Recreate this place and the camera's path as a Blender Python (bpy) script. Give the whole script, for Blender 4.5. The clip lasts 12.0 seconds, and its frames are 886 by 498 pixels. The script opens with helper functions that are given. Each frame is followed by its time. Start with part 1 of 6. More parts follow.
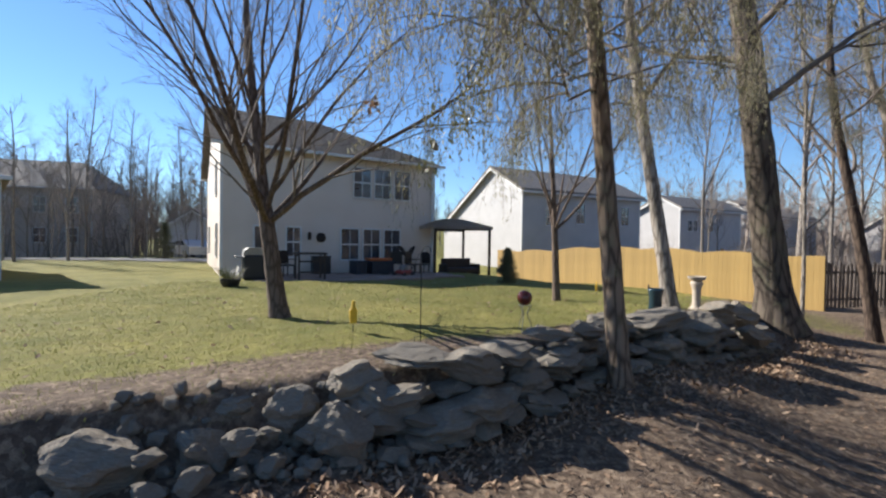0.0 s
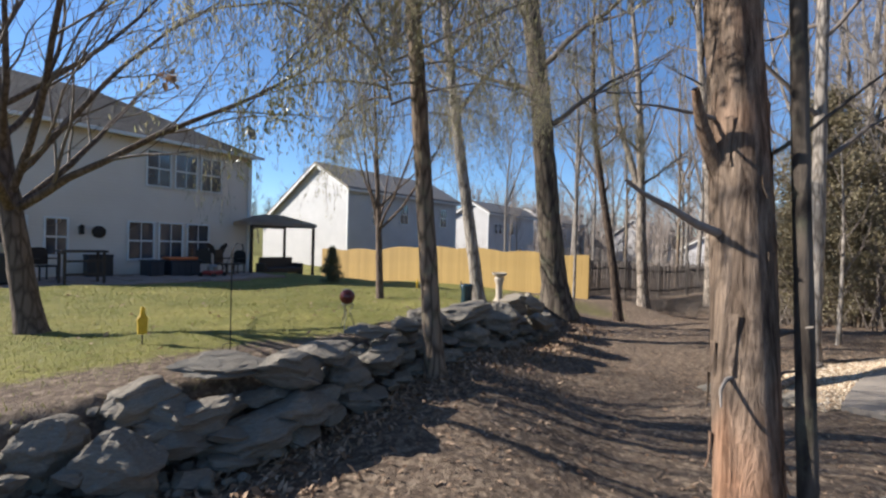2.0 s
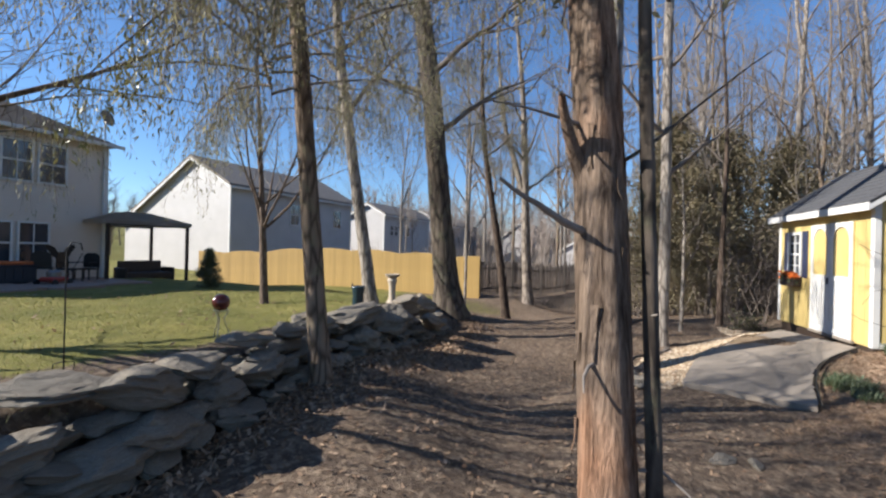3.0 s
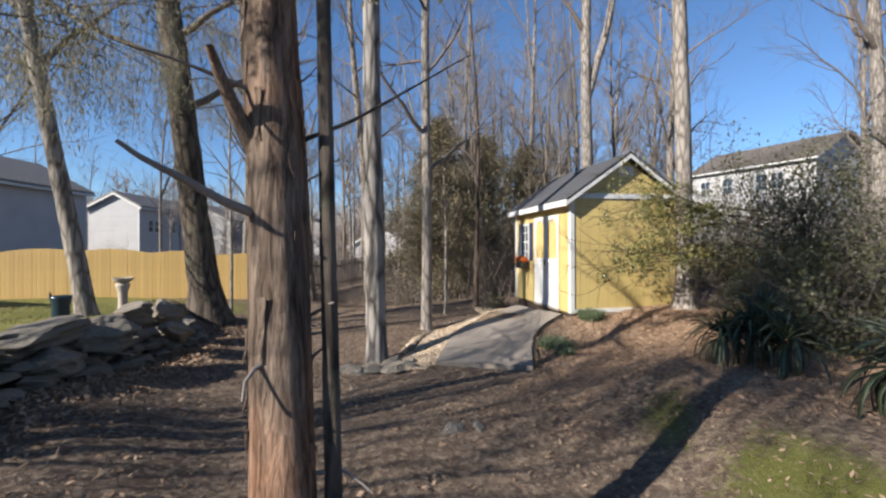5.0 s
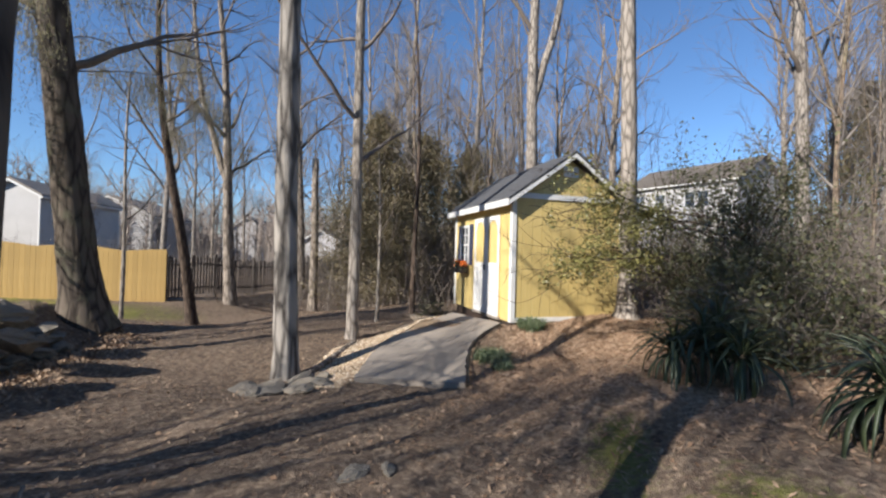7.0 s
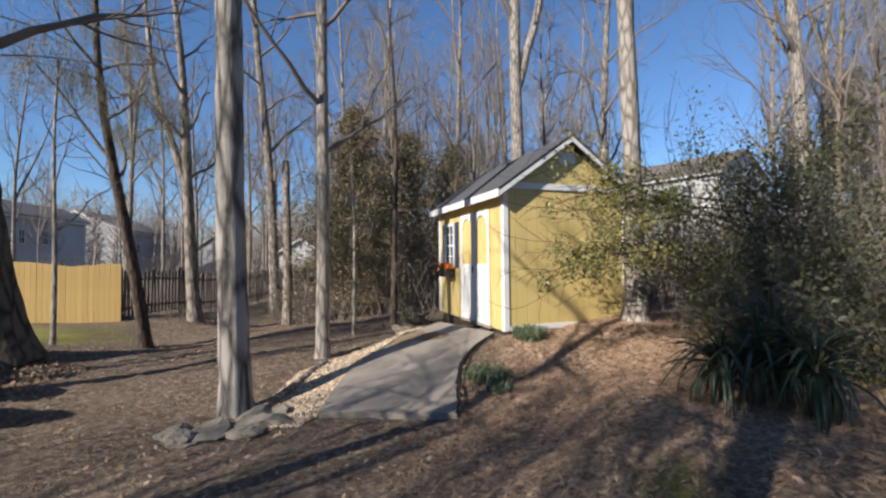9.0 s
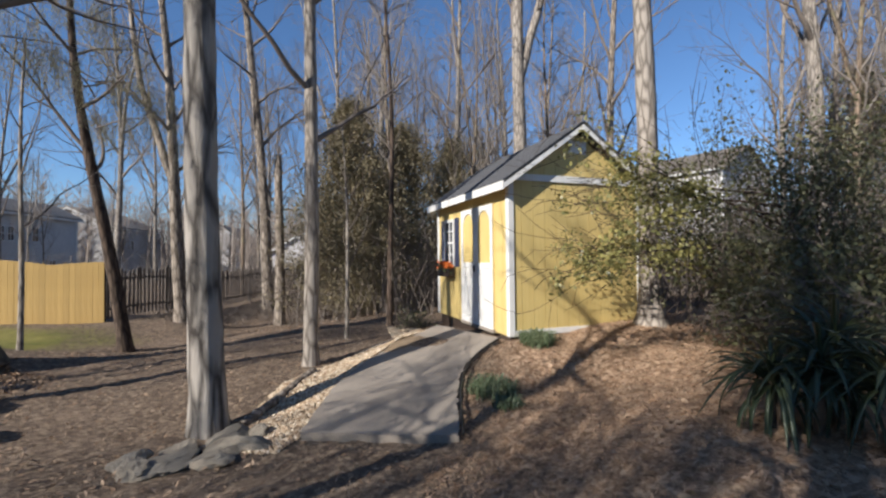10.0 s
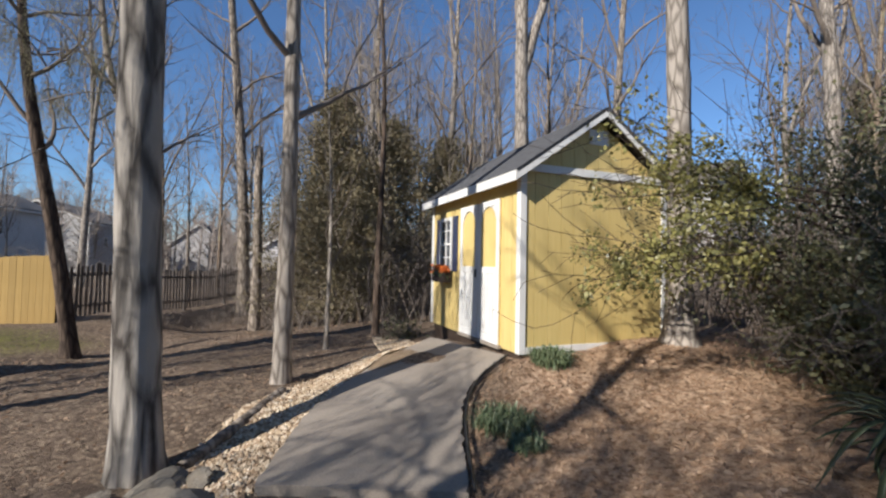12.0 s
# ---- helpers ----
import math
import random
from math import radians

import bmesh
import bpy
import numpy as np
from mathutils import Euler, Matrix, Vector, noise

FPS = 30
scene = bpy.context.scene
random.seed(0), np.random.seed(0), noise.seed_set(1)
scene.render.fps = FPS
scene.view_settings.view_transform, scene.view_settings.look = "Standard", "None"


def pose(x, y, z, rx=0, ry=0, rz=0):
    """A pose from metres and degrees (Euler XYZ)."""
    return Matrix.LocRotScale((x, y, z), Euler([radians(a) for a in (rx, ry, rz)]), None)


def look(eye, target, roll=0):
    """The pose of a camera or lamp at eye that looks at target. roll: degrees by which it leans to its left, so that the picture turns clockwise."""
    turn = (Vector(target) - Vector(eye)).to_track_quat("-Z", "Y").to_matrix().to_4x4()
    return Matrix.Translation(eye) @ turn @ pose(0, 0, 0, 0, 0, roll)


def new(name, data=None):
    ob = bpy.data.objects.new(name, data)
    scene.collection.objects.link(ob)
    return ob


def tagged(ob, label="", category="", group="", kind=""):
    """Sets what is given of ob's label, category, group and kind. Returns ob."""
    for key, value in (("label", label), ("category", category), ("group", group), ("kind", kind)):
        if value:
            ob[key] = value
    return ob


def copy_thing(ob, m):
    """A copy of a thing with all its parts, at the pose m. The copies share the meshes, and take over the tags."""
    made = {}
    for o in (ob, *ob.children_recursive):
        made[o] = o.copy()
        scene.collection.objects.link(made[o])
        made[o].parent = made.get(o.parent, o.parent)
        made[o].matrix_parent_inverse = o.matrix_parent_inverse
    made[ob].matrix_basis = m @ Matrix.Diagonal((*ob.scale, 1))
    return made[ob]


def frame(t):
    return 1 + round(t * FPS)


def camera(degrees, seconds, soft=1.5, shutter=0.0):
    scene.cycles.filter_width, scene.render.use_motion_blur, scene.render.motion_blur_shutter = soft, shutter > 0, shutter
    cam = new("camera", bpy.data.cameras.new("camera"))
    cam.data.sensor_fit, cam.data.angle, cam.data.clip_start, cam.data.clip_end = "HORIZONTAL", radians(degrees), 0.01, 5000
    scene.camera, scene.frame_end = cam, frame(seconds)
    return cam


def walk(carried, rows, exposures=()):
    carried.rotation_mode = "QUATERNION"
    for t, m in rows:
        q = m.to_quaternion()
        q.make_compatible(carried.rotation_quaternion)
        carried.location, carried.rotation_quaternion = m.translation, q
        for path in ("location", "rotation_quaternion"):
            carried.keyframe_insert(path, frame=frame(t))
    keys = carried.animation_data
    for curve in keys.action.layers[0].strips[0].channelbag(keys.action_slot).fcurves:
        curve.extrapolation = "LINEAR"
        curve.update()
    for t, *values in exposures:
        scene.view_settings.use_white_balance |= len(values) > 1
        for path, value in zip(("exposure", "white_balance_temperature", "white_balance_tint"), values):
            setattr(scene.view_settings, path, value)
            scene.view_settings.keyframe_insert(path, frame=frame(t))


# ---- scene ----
cam = camera(91.0, 12.0, soft=2.4)
PATH = [
    (0, (0.007, -0.026, 1.409), (0.083, 1.972, 1.38), 0.8),
    (0.5, (0.013, -0.036, 1.404), (0.275, 1.947, 1.378), 1.0),
    (1, (0.02, -0.042, 1.423), (0.483, 1.903, 1.392), 1.1),
    (1.5, (0.03, -0.059, 1.418), (0.677, 1.834, 1.392), 1.2),
    (2, (0.039, -0.05, 1.408), (0.877, 1.766, 1.39), 1.5),
    (2.5, (0.081, -0.036, 1.408), (1.114, 1.677, 1.396), 1.5),
    (3, (0.147, -0.027, 1.386), (1.387, 1.543, 1.39), 1.4),
    (3.5, (0.183, -0.027, 1.411), (1.607, 1.377, 1.415), 1.4),
    (3.7, (0.227, -0.043, 1.427), (1.725, 1.282, 1.423), 1.0),
    (5.3, (0.777, -0.288, 1.339), (2.617, 0.494, 1.33), 0.1),
    (5.5, (0.868, -0.284, 1.338), (2.723, 0.464, 1.327), 0.4),
    (6, (1.102, -0.274, 1.31), (2.977, 0.422, 1.31), 0.9),
    (6.5, (1.335, -0.22, 1.278), (3.224, 0.437, 1.289), 1.4),
    (7, (1.571, -0.163, 1.237), (3.471, 0.46, 1.262), 1.5),
    (7.2, (1.675, -0.15, 1.233), (3.586, 0.441, 1.26), 1.4),
    (9, (2.58, 0.122, 1.179), (4.5, 0.677, 1.228), -0.6),
    (9.5, (2.872, 0.212, 1.188), (4.788, 0.781, 1.227), -0.8),
    (10, (3.14, 0.303, 1.202), (5.063, 0.85, 1.238), -0.6),
    (10.5, (3.374, 0.398, 1.207), (5.304, 0.918, 1.244), -0.2),
    (11, (3.591, 0.522, 1.182), (5.524, 1.033, 1.23), 0.6),
    (11.5, (3.804, 0.63, 1.158), (5.737, 1.14, 1.222), 1.0),
    (12, (4.018, 0.735, 1.124), (5.958, 1.218, 1.194), 1.1),
]
walk(cam, [(t, look(eye, target, roll)) for t, eye, target, roll in PATH], exposures=[(t, stops, 6080, 10) for t, stops in ((0, 1.17), (2.5, 1.14), (3.5, 1.08), (6, 0.96), (7, 0.98), (9, 0.88), (12, 0.80))])

# ---- world and sun ----
SUN_DIR = Vector((-0.865, 0.50, 0.57)).normalized()     # towards the sun
world = bpy.data.worlds.new("world")
scene.world = world
world.use_nodes = True
wn, wl = world.node_tree.nodes, world.node_tree.links
sky = wn.new("ShaderNodeTexSky")
sky.sky_type, sky.sun_disc = "NISHITA", False
sky.sun_elevation = math.asin(SUN_DIR.z)
sky.sun_rotation = math.atan2(SUN_DIR.x, SUN_DIR.y)
sky.air_density, sky.dust_density, sky.ozone_density = 1.0, 0.0, 6.0
wl.new(sky.outputs[0], wn["Background"].inputs[0])
wn["Background"].inputs[1].default_value = 0.076
sun_lamp = new("sun", bpy.data.lights.new("sun", "SUN"))
sun_lamp.data.energy, sun_lamp.data.angle, sun_lamp.data.color = 5.0, radians(0.55), (1.0, 0.915, 0.80)
sun_lamp.matrix_world = look((0, 0, 30), Vector((0, 0, 30)) - SUN_DIR)


# ---- material helpers ----
class Nodes:
    def __init__(self, name):
        self.m = bpy.data.materials.new(name)
        self.m.use_nodes = True
        self.n, self.l = self.m.node_tree.nodes, self.m.node_tree.links
        self.b = self.n["Principled BSDF"]
        self.tc = self.n.new("ShaderNodeTexCoord")

    def put(self, sock, v):
        if isinstance(v, (int, float)):
            sock.default_value = v
        elif isinstance(v, tuple):
            sock.default_value = (*v, 1) if len(v) == 3 and sock.type == "RGBA" else v
        else:
            self.l.new(v, sock)

    def noise(self, scale, detail=4.0, rough=0.55, vec=None, stretch=None, dist=0.0):
        t = self.n.new("ShaderNodeTexNoise")
        t.inputs["Scale"].default_value, t.inputs["Detail"].default_value = scale, detail
        t.inputs["Roughness"].default_value, t.inputs["Distortion"].default_value = rough, dist
        v = vec or self.tc.outputs["Object"]
        if stretch:
            mp = self.n.new("ShaderNodeMapping")
            mp.inputs["Scale"].default_value = stretch
            self.l.new(v, mp.inputs[0])
            v = mp.outputs[0]
        self.l.new(v, t.inputs["Vector"])
        return t.outputs["Fac"]

    def voronoi(self, scale, feature="F1", stretch=None, out="Distance"):
        t = self.n.new("ShaderNodeTexVoronoi")
        t.feature = feature
        t.inputs["Scale"].default_value = scale
        v = self.tc.outputs["Object"]
        if stretch:
            mp = self.n.new("ShaderNodeMapping")
            mp.inputs["Scale"].default_value = stretch
            self.l.new(v, mp.inputs[0])
            v = mp.outputs[0]
        self.l.new(v, t.inputs["Vector"])
        return t.outputs[out]

    def ramp(self, fac, *stops):
        r = self.n.new("ShaderNodeValToRGB")
        e = r.color_ramp.elements
        while len(e) < len(stops):
            e.new(0.5)
        for x, (p, c) in zip(e, stops):
            x.position, x.color = p, (*c, 1) if isinstance(c, tuple) else (c, c, c, 1)
        self.l.new(fac, r.inputs[0])
        return r.outputs[0]

    def mix(self, fac, a, b, blend="MIX"):
        x = self.n.new("ShaderNodeMix")
        x.data_type, x.blend_type = "RGBA", blend
        self.put(x.inputs["Factor"], fac)
        self.put(x.inputs[6], a)
        self.put(x.inputs[7], b)
        return x.outputs[2]

    def math(self, op, a, b=0.0):
        x = self.n.new("ShaderNodeMath")
        x.operation = op
        self.put(x.inputs[0], a)
        self.put(x.inputs[1], b)
        return x.outputs[0]

    def attr(self, name):
        a = self.n.new("ShaderNodeAttribute")
        a.attribute_name = name
        return a.outputs["Fac"]

    def rand(self, island=False):
        if island:
            return self.n.new("ShaderNodeNewGeometry").outputs["Random Per Island"]
        return self.n.new("ShaderNodeObjectInfo").outputs["Random"]

    def bump(self, h, strength=0.4, dist=0.01):
        b = self.n.new("ShaderNodeBump")
        b.inputs["Strength"].default_value, b.inputs["Distance"].default_value = strength, dist
        self.l.new(h, b.inputs["Height"])
        self.l.new(b.outputs[0], self.b.inputs["Normal"])

    def done(self, color, rough=0.8, metal=0.0, spec=None):
        self.put(self.b.inputs["Base Color"], color)
        self.put(self.b.inputs["Roughness"], rough)
        self.put(self.b.inputs["Metallic"], metal)
        if spec is not None:
            self.b.inputs["Specular IOR Level"].default_value = spec
        return self.m


def two_tone(name, a, b, scale=4.0, fine=60.0, rough=0.7, bump=0.25, dist=0.004, stretch=None, metal=0.0, spec=None):
    m = Nodes(name)
    big = m.noise(scale, 5, 0.6, stretch=stretch)
    small = m.noise(fine, 3, 0.6, stretch=stretch)
    c = m.mix(m.ramp(big, (0.3, 0.0), (0.7, 1.0)), a, b)
    c = m.mix(0.35, c, m.ramp(small, (0.3, 0.25), (0.7, 1.0)), "MULTIPLY")
    m.bump(small, bump, dist)
    return m.done(c, rough, metal, spec)


def bark_mat(name, dark, light, scale=9.0, ridge=1.0, lichen=None, spec=0.2):
    m = Nodes(name)
    v = m.voronoi(scale, "DISTANCE_TO_EDGE", (1, 1, 0.22))
    n = m.noise(scale * 2.2, 6, 0.7, stretch=(1, 1, 0.14), dist=0.6)
    big = m.noise(1.3, 4, 0.6)
    h = m.math("ADD", m.math("MULTIPLY", m.math("MINIMUM", v, 0.28), 2.2), n)
    c = m.mix(m.ramp(h, (0.50, 0.0), (1.10, 1.0)), dark, light)
    c = m.mix(m.ramp(big, (0.35, 0.0), (0.7, 0.55)), c, tuple(x * 0.62 for x in light))
    if lichen:
        c = m.mix(m.ramp(m.noise(3.0, 5, 0.7), (0.52, 0.0), (0.66, 0.6)), c, lichen)
    m.bump(h, 0.6 * ridge, 0.014)
    return m.done(c, 0.92, 0.0, spec)


def plain(name, c, rough=0.6, metal=0.0, var=0.25, scale=14.0):
    return two_tone(name, c, tuple(x * (1 - var) for x in c), scale, scale * 7, rough, 0.12, 0.002, None, metal)


# ---- materials ----
M_BARK_GREY = bark_mat("bark_grey", (0.055, 0.042, 0.032), (0.31, 0.26, 0.21), 10)
M_BARK_SHAG = bark_mat("bark_shaggy_grey", (0.035, 0.029, 0.025), (0.31, 0.28, 0.245), 6, 1.7)
M_FLAKE = bark_mat("bark_flake", (0.10, 0.085, 0.07), (0.36, 0.33, 0.29), 7, 1.0)
M_BARK_PALE = bark_mat("bark_pale", (0.09, 0.074, 0.06), (0.32, 0.28, 0.237), 12, 0.6)
M_BARK_DARK = bark_mat("bark_dark", (0.025, 0.018, 0.014), (0.105, 0.075, 0.056), 11)
M_BARK_BROWN = bark_mat("bark_brown", (0.05, 0.035, 0.025), (0.24, 0.18, 0.13), 12, 0.8, (0.20, 0.19, 0.11))
M_BARK_DEEP = bark_mat("bark_deep_brown", (0.026, 0.020, 0.016), (0.13, 0.104, 0.08), 7, 1.1, (0.13, 0.125, 0.08))
M_BARK_SMOOTH = bark_mat("bark_smooth", (0.06, 0.042, 0.031), (0.165, 0.122, 0.094), 16, 0.4)
M_TWIG = two_tone("twig", (0.115, 0.092, 0.075), (0.21, 0.17, 0.14), 3, 40, 0.9)
# paler and greyer than the near twigs: distance haze painted into the colour
M_FARTWIG = two_tone("hazy_far_twigs", (0.20, 0.165, 0.14), (0.30, 0.25, 0.215), 0.3, 3, 0.95)
M_TWIG_PALE = two_tone("twig_pale", (0.165, 0.14, 0.118), (0.27, 0.232, 0.20), 3, 40, 0.9)


def leaf_mat(name, a, b, rough=0.6, trans=0.25):
    m = Nodes(name)
    c = m.mix(m.rand(True), a, b)
    c = m.mix(m.ramp(m.noise(1.2, 3), (0.35, 0.0), (0.65, 0.4)), c, tuple(x * 0.55 for x in a))
    m.b.inputs["Subsurface Weight"].default_value = 0.0
    m.b.inputs["Transmission Weight"].default_value = 0.0
    mat = m.done(c, rough)
    tr = m.n.new("ShaderNodeBsdfTranslucent")
    m.l.new(c, tr.inputs[0])
    mx = m.n.new("ShaderNodeMixShader")
    mx.inputs[0].default_value = trans
    m.l.new(m.b.outputs[0], mx.inputs[1])
    m.l.new(tr.outputs[0], mx.inputs[2])
    m.l.new(mx.outputs[0], m.n["Material Output"].inputs[0])
    return mat


M_CEDAR = leaf_mat("cedar_foliage", (0.105, 0.092, 0.046), (0.28, 0.22, 0.125))
M_DROOP = leaf_mat("drooping_foliage", (0.17, 0.165, 0.09), (0.40, 0.35, 0.20), trans=0.6)
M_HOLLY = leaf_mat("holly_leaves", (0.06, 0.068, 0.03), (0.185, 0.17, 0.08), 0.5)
# bush leaves with sunlight put into their colour; the potted grass shares it
M_BUSH_LIT = leaf_mat("yellow_green_lit_leaves", (0.13, 0.13, 0.04), (0.34, 0.30, 0.10), 0.4)
M_YUCCA = leaf_mat("yucca_leaves", (0.026, 0.042, 0.020), (0.10, 0.115, 0.055), 0.45, 0.1)
M_DEAD = leaf_mat("dead_leaves", (0.17, 0.095, 0.05), (0.46, 0.33, 0.22), 0.85, 0.15)
M_GRASS = leaf_mat("grass_blades", (0.13, 0.15, 0.032), (0.30, 0.275, 0.08), 0.7, 0.3)
M_LIRIOPE = leaf_mat("border_grass", (0.07, 0.105, 0.05), (0.19, 0.225, 0.12), 0.5, 0.15)


def ground_mat():
    m = Nodes("yard_ground")
    lawn, mulch, moss, gravel = (m.attr(k) for k in ("lawn", "mulch", "moss", "gravelly"))
    n1, n2, n3 = m.noise(0.9, 5, 0.65), m.noise(14, 5, 0.7), m.noise(75, 3, 0.7)
    litter = m.voronoi(26, "F1", None, "Color")
    lit = m.n.new("ShaderNodeSeparateColor")
    m.l.new(litter, lit.inputs[0])
    flake = lit.outputs[0]
    dirt = m.mix(m.ramp(n1, (0.35, 0.0), (0.65, 1.0)), (0.112, 0.081, 0.058), (0.215, 0.158, 0.113))
    dirt = m.mix(m.ramp(flake, (0.45, 0.0), (0.95, 0.85)), dirt, (0.35, 0.265, 0.185))
    dirt = m.mix(m.ramp(n2, (0.38, 0.75), (0.55, 0.0)), dirt, (0.085, 0.06, 0.044))
    grass = m.mix(m.ramp(n1, (0.35, 0.0), (0.65, 1.0)), (0.145, 0.16, 0.034), (0.31, 0.28, 0.078))
    grass = m.mix(m.ramp(n2, (0.42, 0.6), (0.62, 0.0)), grass, (0.17, 0.14, 0.055))
    straw = m.mix(m.ramp(flake, (0.2, 0.0), (0.9, 1.0)), (0.37, 0.235, 0.145), (0.62, 0.445, 0.30))
    straw = m.mix(m.ramp(n2, (0.36, 0.8), (0.52, 0.0)), straw, (0.14, 0.085, 0.052))
    c = m.mix(mulch, dirt, straw)
    edge = m.math("ADD", lawn, m.math("MULTIPLY", m.math("SUBTRACT", n2, 0.5), 0.9))
    c = m.mix(m.ramp(edge, (0.4, 0.0), (0.62, 1.0)), c, grass)
    c = m.mix(m.ramp(m.math("ADD", moss, m.math("MULTIPLY", m.math("SUBTRACT", n2, 0.5), 1.2)), (0.42, 0.0), (0.7, 0.8)), c, (0.12, 0.13, 0.022))
    c = m.mix(m.math("MULTIPLY", gravel, 0.8), c, (0.30, 0.22, 0.14))
    c = m.mix(0.3, c, m.ramp(n3, (0.3, 0.35), (0.7, 1.0)), "MULTIPLY")
    m.bump(m.math("ADD", m.math("MULTIPLY", flake, 0.5), m.math("ADD", n2, n3)), 0.8, 0.03)
    return m.done(c, 0.95, 0.0, 0.15)


M_GROUND = ground_mat()


def rock_mat():
    m = Nodes("field_stone")
    layer = m.noise(4, 8, 0.75, stretch=(1, 1, 6), dist=0.8)
    big = m.noise(1.1, 3)
    c = m.mix(m.ramp(layer, (0.3, 0.0), (0.7, 1.0)), (0.10, 0.083, 0.064), (0.36, 0.315, 0.25))
    c = m.mix(m.ramp(big, (0.4, 0.0), (0.7, 0.6)), c, (0.21, 0.165, 0.115))
    c = m.mix(m.math("MULTIPLY", m.rand(), 0.5), c, (0.16, 0.15, 0.13))
    c = m.mix(m.ramp(m.noise(24, 4, 0.7), (0.56, 0.0), (0.7, 0.4)), c, (0.45, 0.43, 0.38))
    m.bump(m.math("ADD", m.math("MULTIPLY", layer, 1.6), m.noise(14, 6, 0.7)), 0.55, 0.025)
    return m.done(c, 0.92, 0.0, 0.15)


M_ROCK = rock_mat()


def paint_wood(name, a, b, grain=30.0, rough=0.6, per_obj=0.0):
    m = Nodes(name)
    g = m.noise(grain, 5, 0.6, stretch=(1, 1, 0.06))
    big = m.noise(1.6, 4, 0.6)
    c = m.mix(m.ramp(g, (0.3, 0.0), (0.7, 1.0)), a, b)
    c = m.mix(m.ramp(big, (0.4, 0.0), (0.75, 0.35)), c, tuple(x * 0.75 for x in a))
    if per_obj:
        c = m.mix(m.math("MULTIPLY", m.rand(), per_obj), c, tuple(x * 0.6 for x in a))
    m.bump(g, 0.3, 0.004)
    return m.done(c, rough)


M_YELLOW = paint_wood("yellow_shed_paint", (0.50, 0.372, 0.132), (0.56, 0.43, 0.17))
M_WHITE = paint_wood("white_trim_paint", (0.56, 0.55, 0.525), (0.64, 0.63, 0.60))
M_NAVY = paint_wood("navy_shutter_paint", (0.018, 0.024, 0.055), (0.03, 0.038, 0.08))
M_FENCE = paint_wood("golden_fence_board", (0.41, 0.26, 0.078), (0.50, 0.33, 0.11), 22, 0.75, 0.35)
M_PICKET = paint_wood("weathered_picket", (0.055, 0.045, 0.038), (0.125, 0.10, 0.085), 22, 0.9, 0.5)
M_SHINGLE_DARK = two_tone("dark_shingle", (0.045, 0.045, 0.05), (0.10, 0.10, 0.105), 30, 130, 0.9, 0.5, 0.01)
M_SHINGLE_BROWN = two_tone("grey_brown_shingle", (0.20, 0.17, 0.14), (0.29, 0.25, 0.21), 8, 60, 0.9, 0.5, 0.02)
M_CONCRETE = two_tone("concrete_slab", (0.215, 0.18, 0.145), (0.305, 0.26, 0.21), 1.3, 70, 0.9, 0.4, 0.006)


def siding(name, a, b, lap=0.115):
    """Horizontal lap boards by a saw profile in height."""
    m = Nodes(name)
    sep = m.n.new("ShaderNodeSeparateXYZ")
    m.l.new(m.tc.outputs["Object"], sep.inputs[0])
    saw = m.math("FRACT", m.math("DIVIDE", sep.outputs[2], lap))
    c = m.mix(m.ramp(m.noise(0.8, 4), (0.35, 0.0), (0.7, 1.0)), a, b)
    # shade line at every lap edge, painted as a darker band
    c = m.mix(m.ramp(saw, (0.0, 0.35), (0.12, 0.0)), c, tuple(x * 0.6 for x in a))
    m.bump(m.math("SUBTRACT", 1.0, saw), 0.5, 0.015)
    return m.done(c, 0.6)


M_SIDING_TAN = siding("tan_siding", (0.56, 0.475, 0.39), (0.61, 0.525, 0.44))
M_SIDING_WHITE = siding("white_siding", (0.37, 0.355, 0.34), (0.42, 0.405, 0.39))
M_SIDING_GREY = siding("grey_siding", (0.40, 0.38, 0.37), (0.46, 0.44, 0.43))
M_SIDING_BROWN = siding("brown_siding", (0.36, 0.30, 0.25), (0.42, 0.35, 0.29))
M_BLACK = plain("black_plastic", (0.018, 0.018, 0.02), 0.5)
M_DARKWOOD = plain("dark_stained_wood", (0.05, 0.032, 0.022), 0.6)
M_NAVYTUB = plain("navy_panel", (0.02, 0.028, 0.042), 0.5)
M_ORANGE = plain("orange_cover", (0.62, 0.16, 0.035), 0.7)
M_REDGLASS = plain("dark_red_glazed_globe", (0.13, 0.028, 0.02), 0.12)
M_METAL = plain("grey_metal", (0.32, 0.31, 0.30), 0.45, 0.8)
M_DARKMETAL = plain("dark_metal", (0.035, 0.03, 0.028), 0.5, 0.6)
M_YELLOWPL = plain("yellow_plastic", (0.80, 0.50, 0.02), 0.5)
M_TERRA = plain("weathered_clay", (0.24, 0.18, 0.14), 0.9)
M_CAST = two_tone("cast_stone", (0.42, 0.35, 0.27), (0.55, 0.47, 0.38), 4, 50, 0.9)
M_PATIO = two_tone("patio_paver", (0.26, 0.17, 0.13), (0.36, 0.26, 0.2), 2, 30, 0.9)
M_CANVAS = leaf_mat("taupe_canvas", (0.66, 0.61, 0.56), (0.70, 0.65, 0.60), 0.9, 0.8)
M_FLOWER = plain("orange_petals", (0.75, 0.17, 0.02), 0.7)
M_CARPAINT = plain("silver_car_paint", (0.45, 0.46, 0.48), 0.3, 0.4)
M_RUBBER = plain("black_rubber", (0.02, 0.02, 0.02), 0.8)
M_ROAD = two_tone("asphalt", (0.10, 0.10, 0.10), (0.15, 0.145, 0.14), 0.4, 40, 0.9)


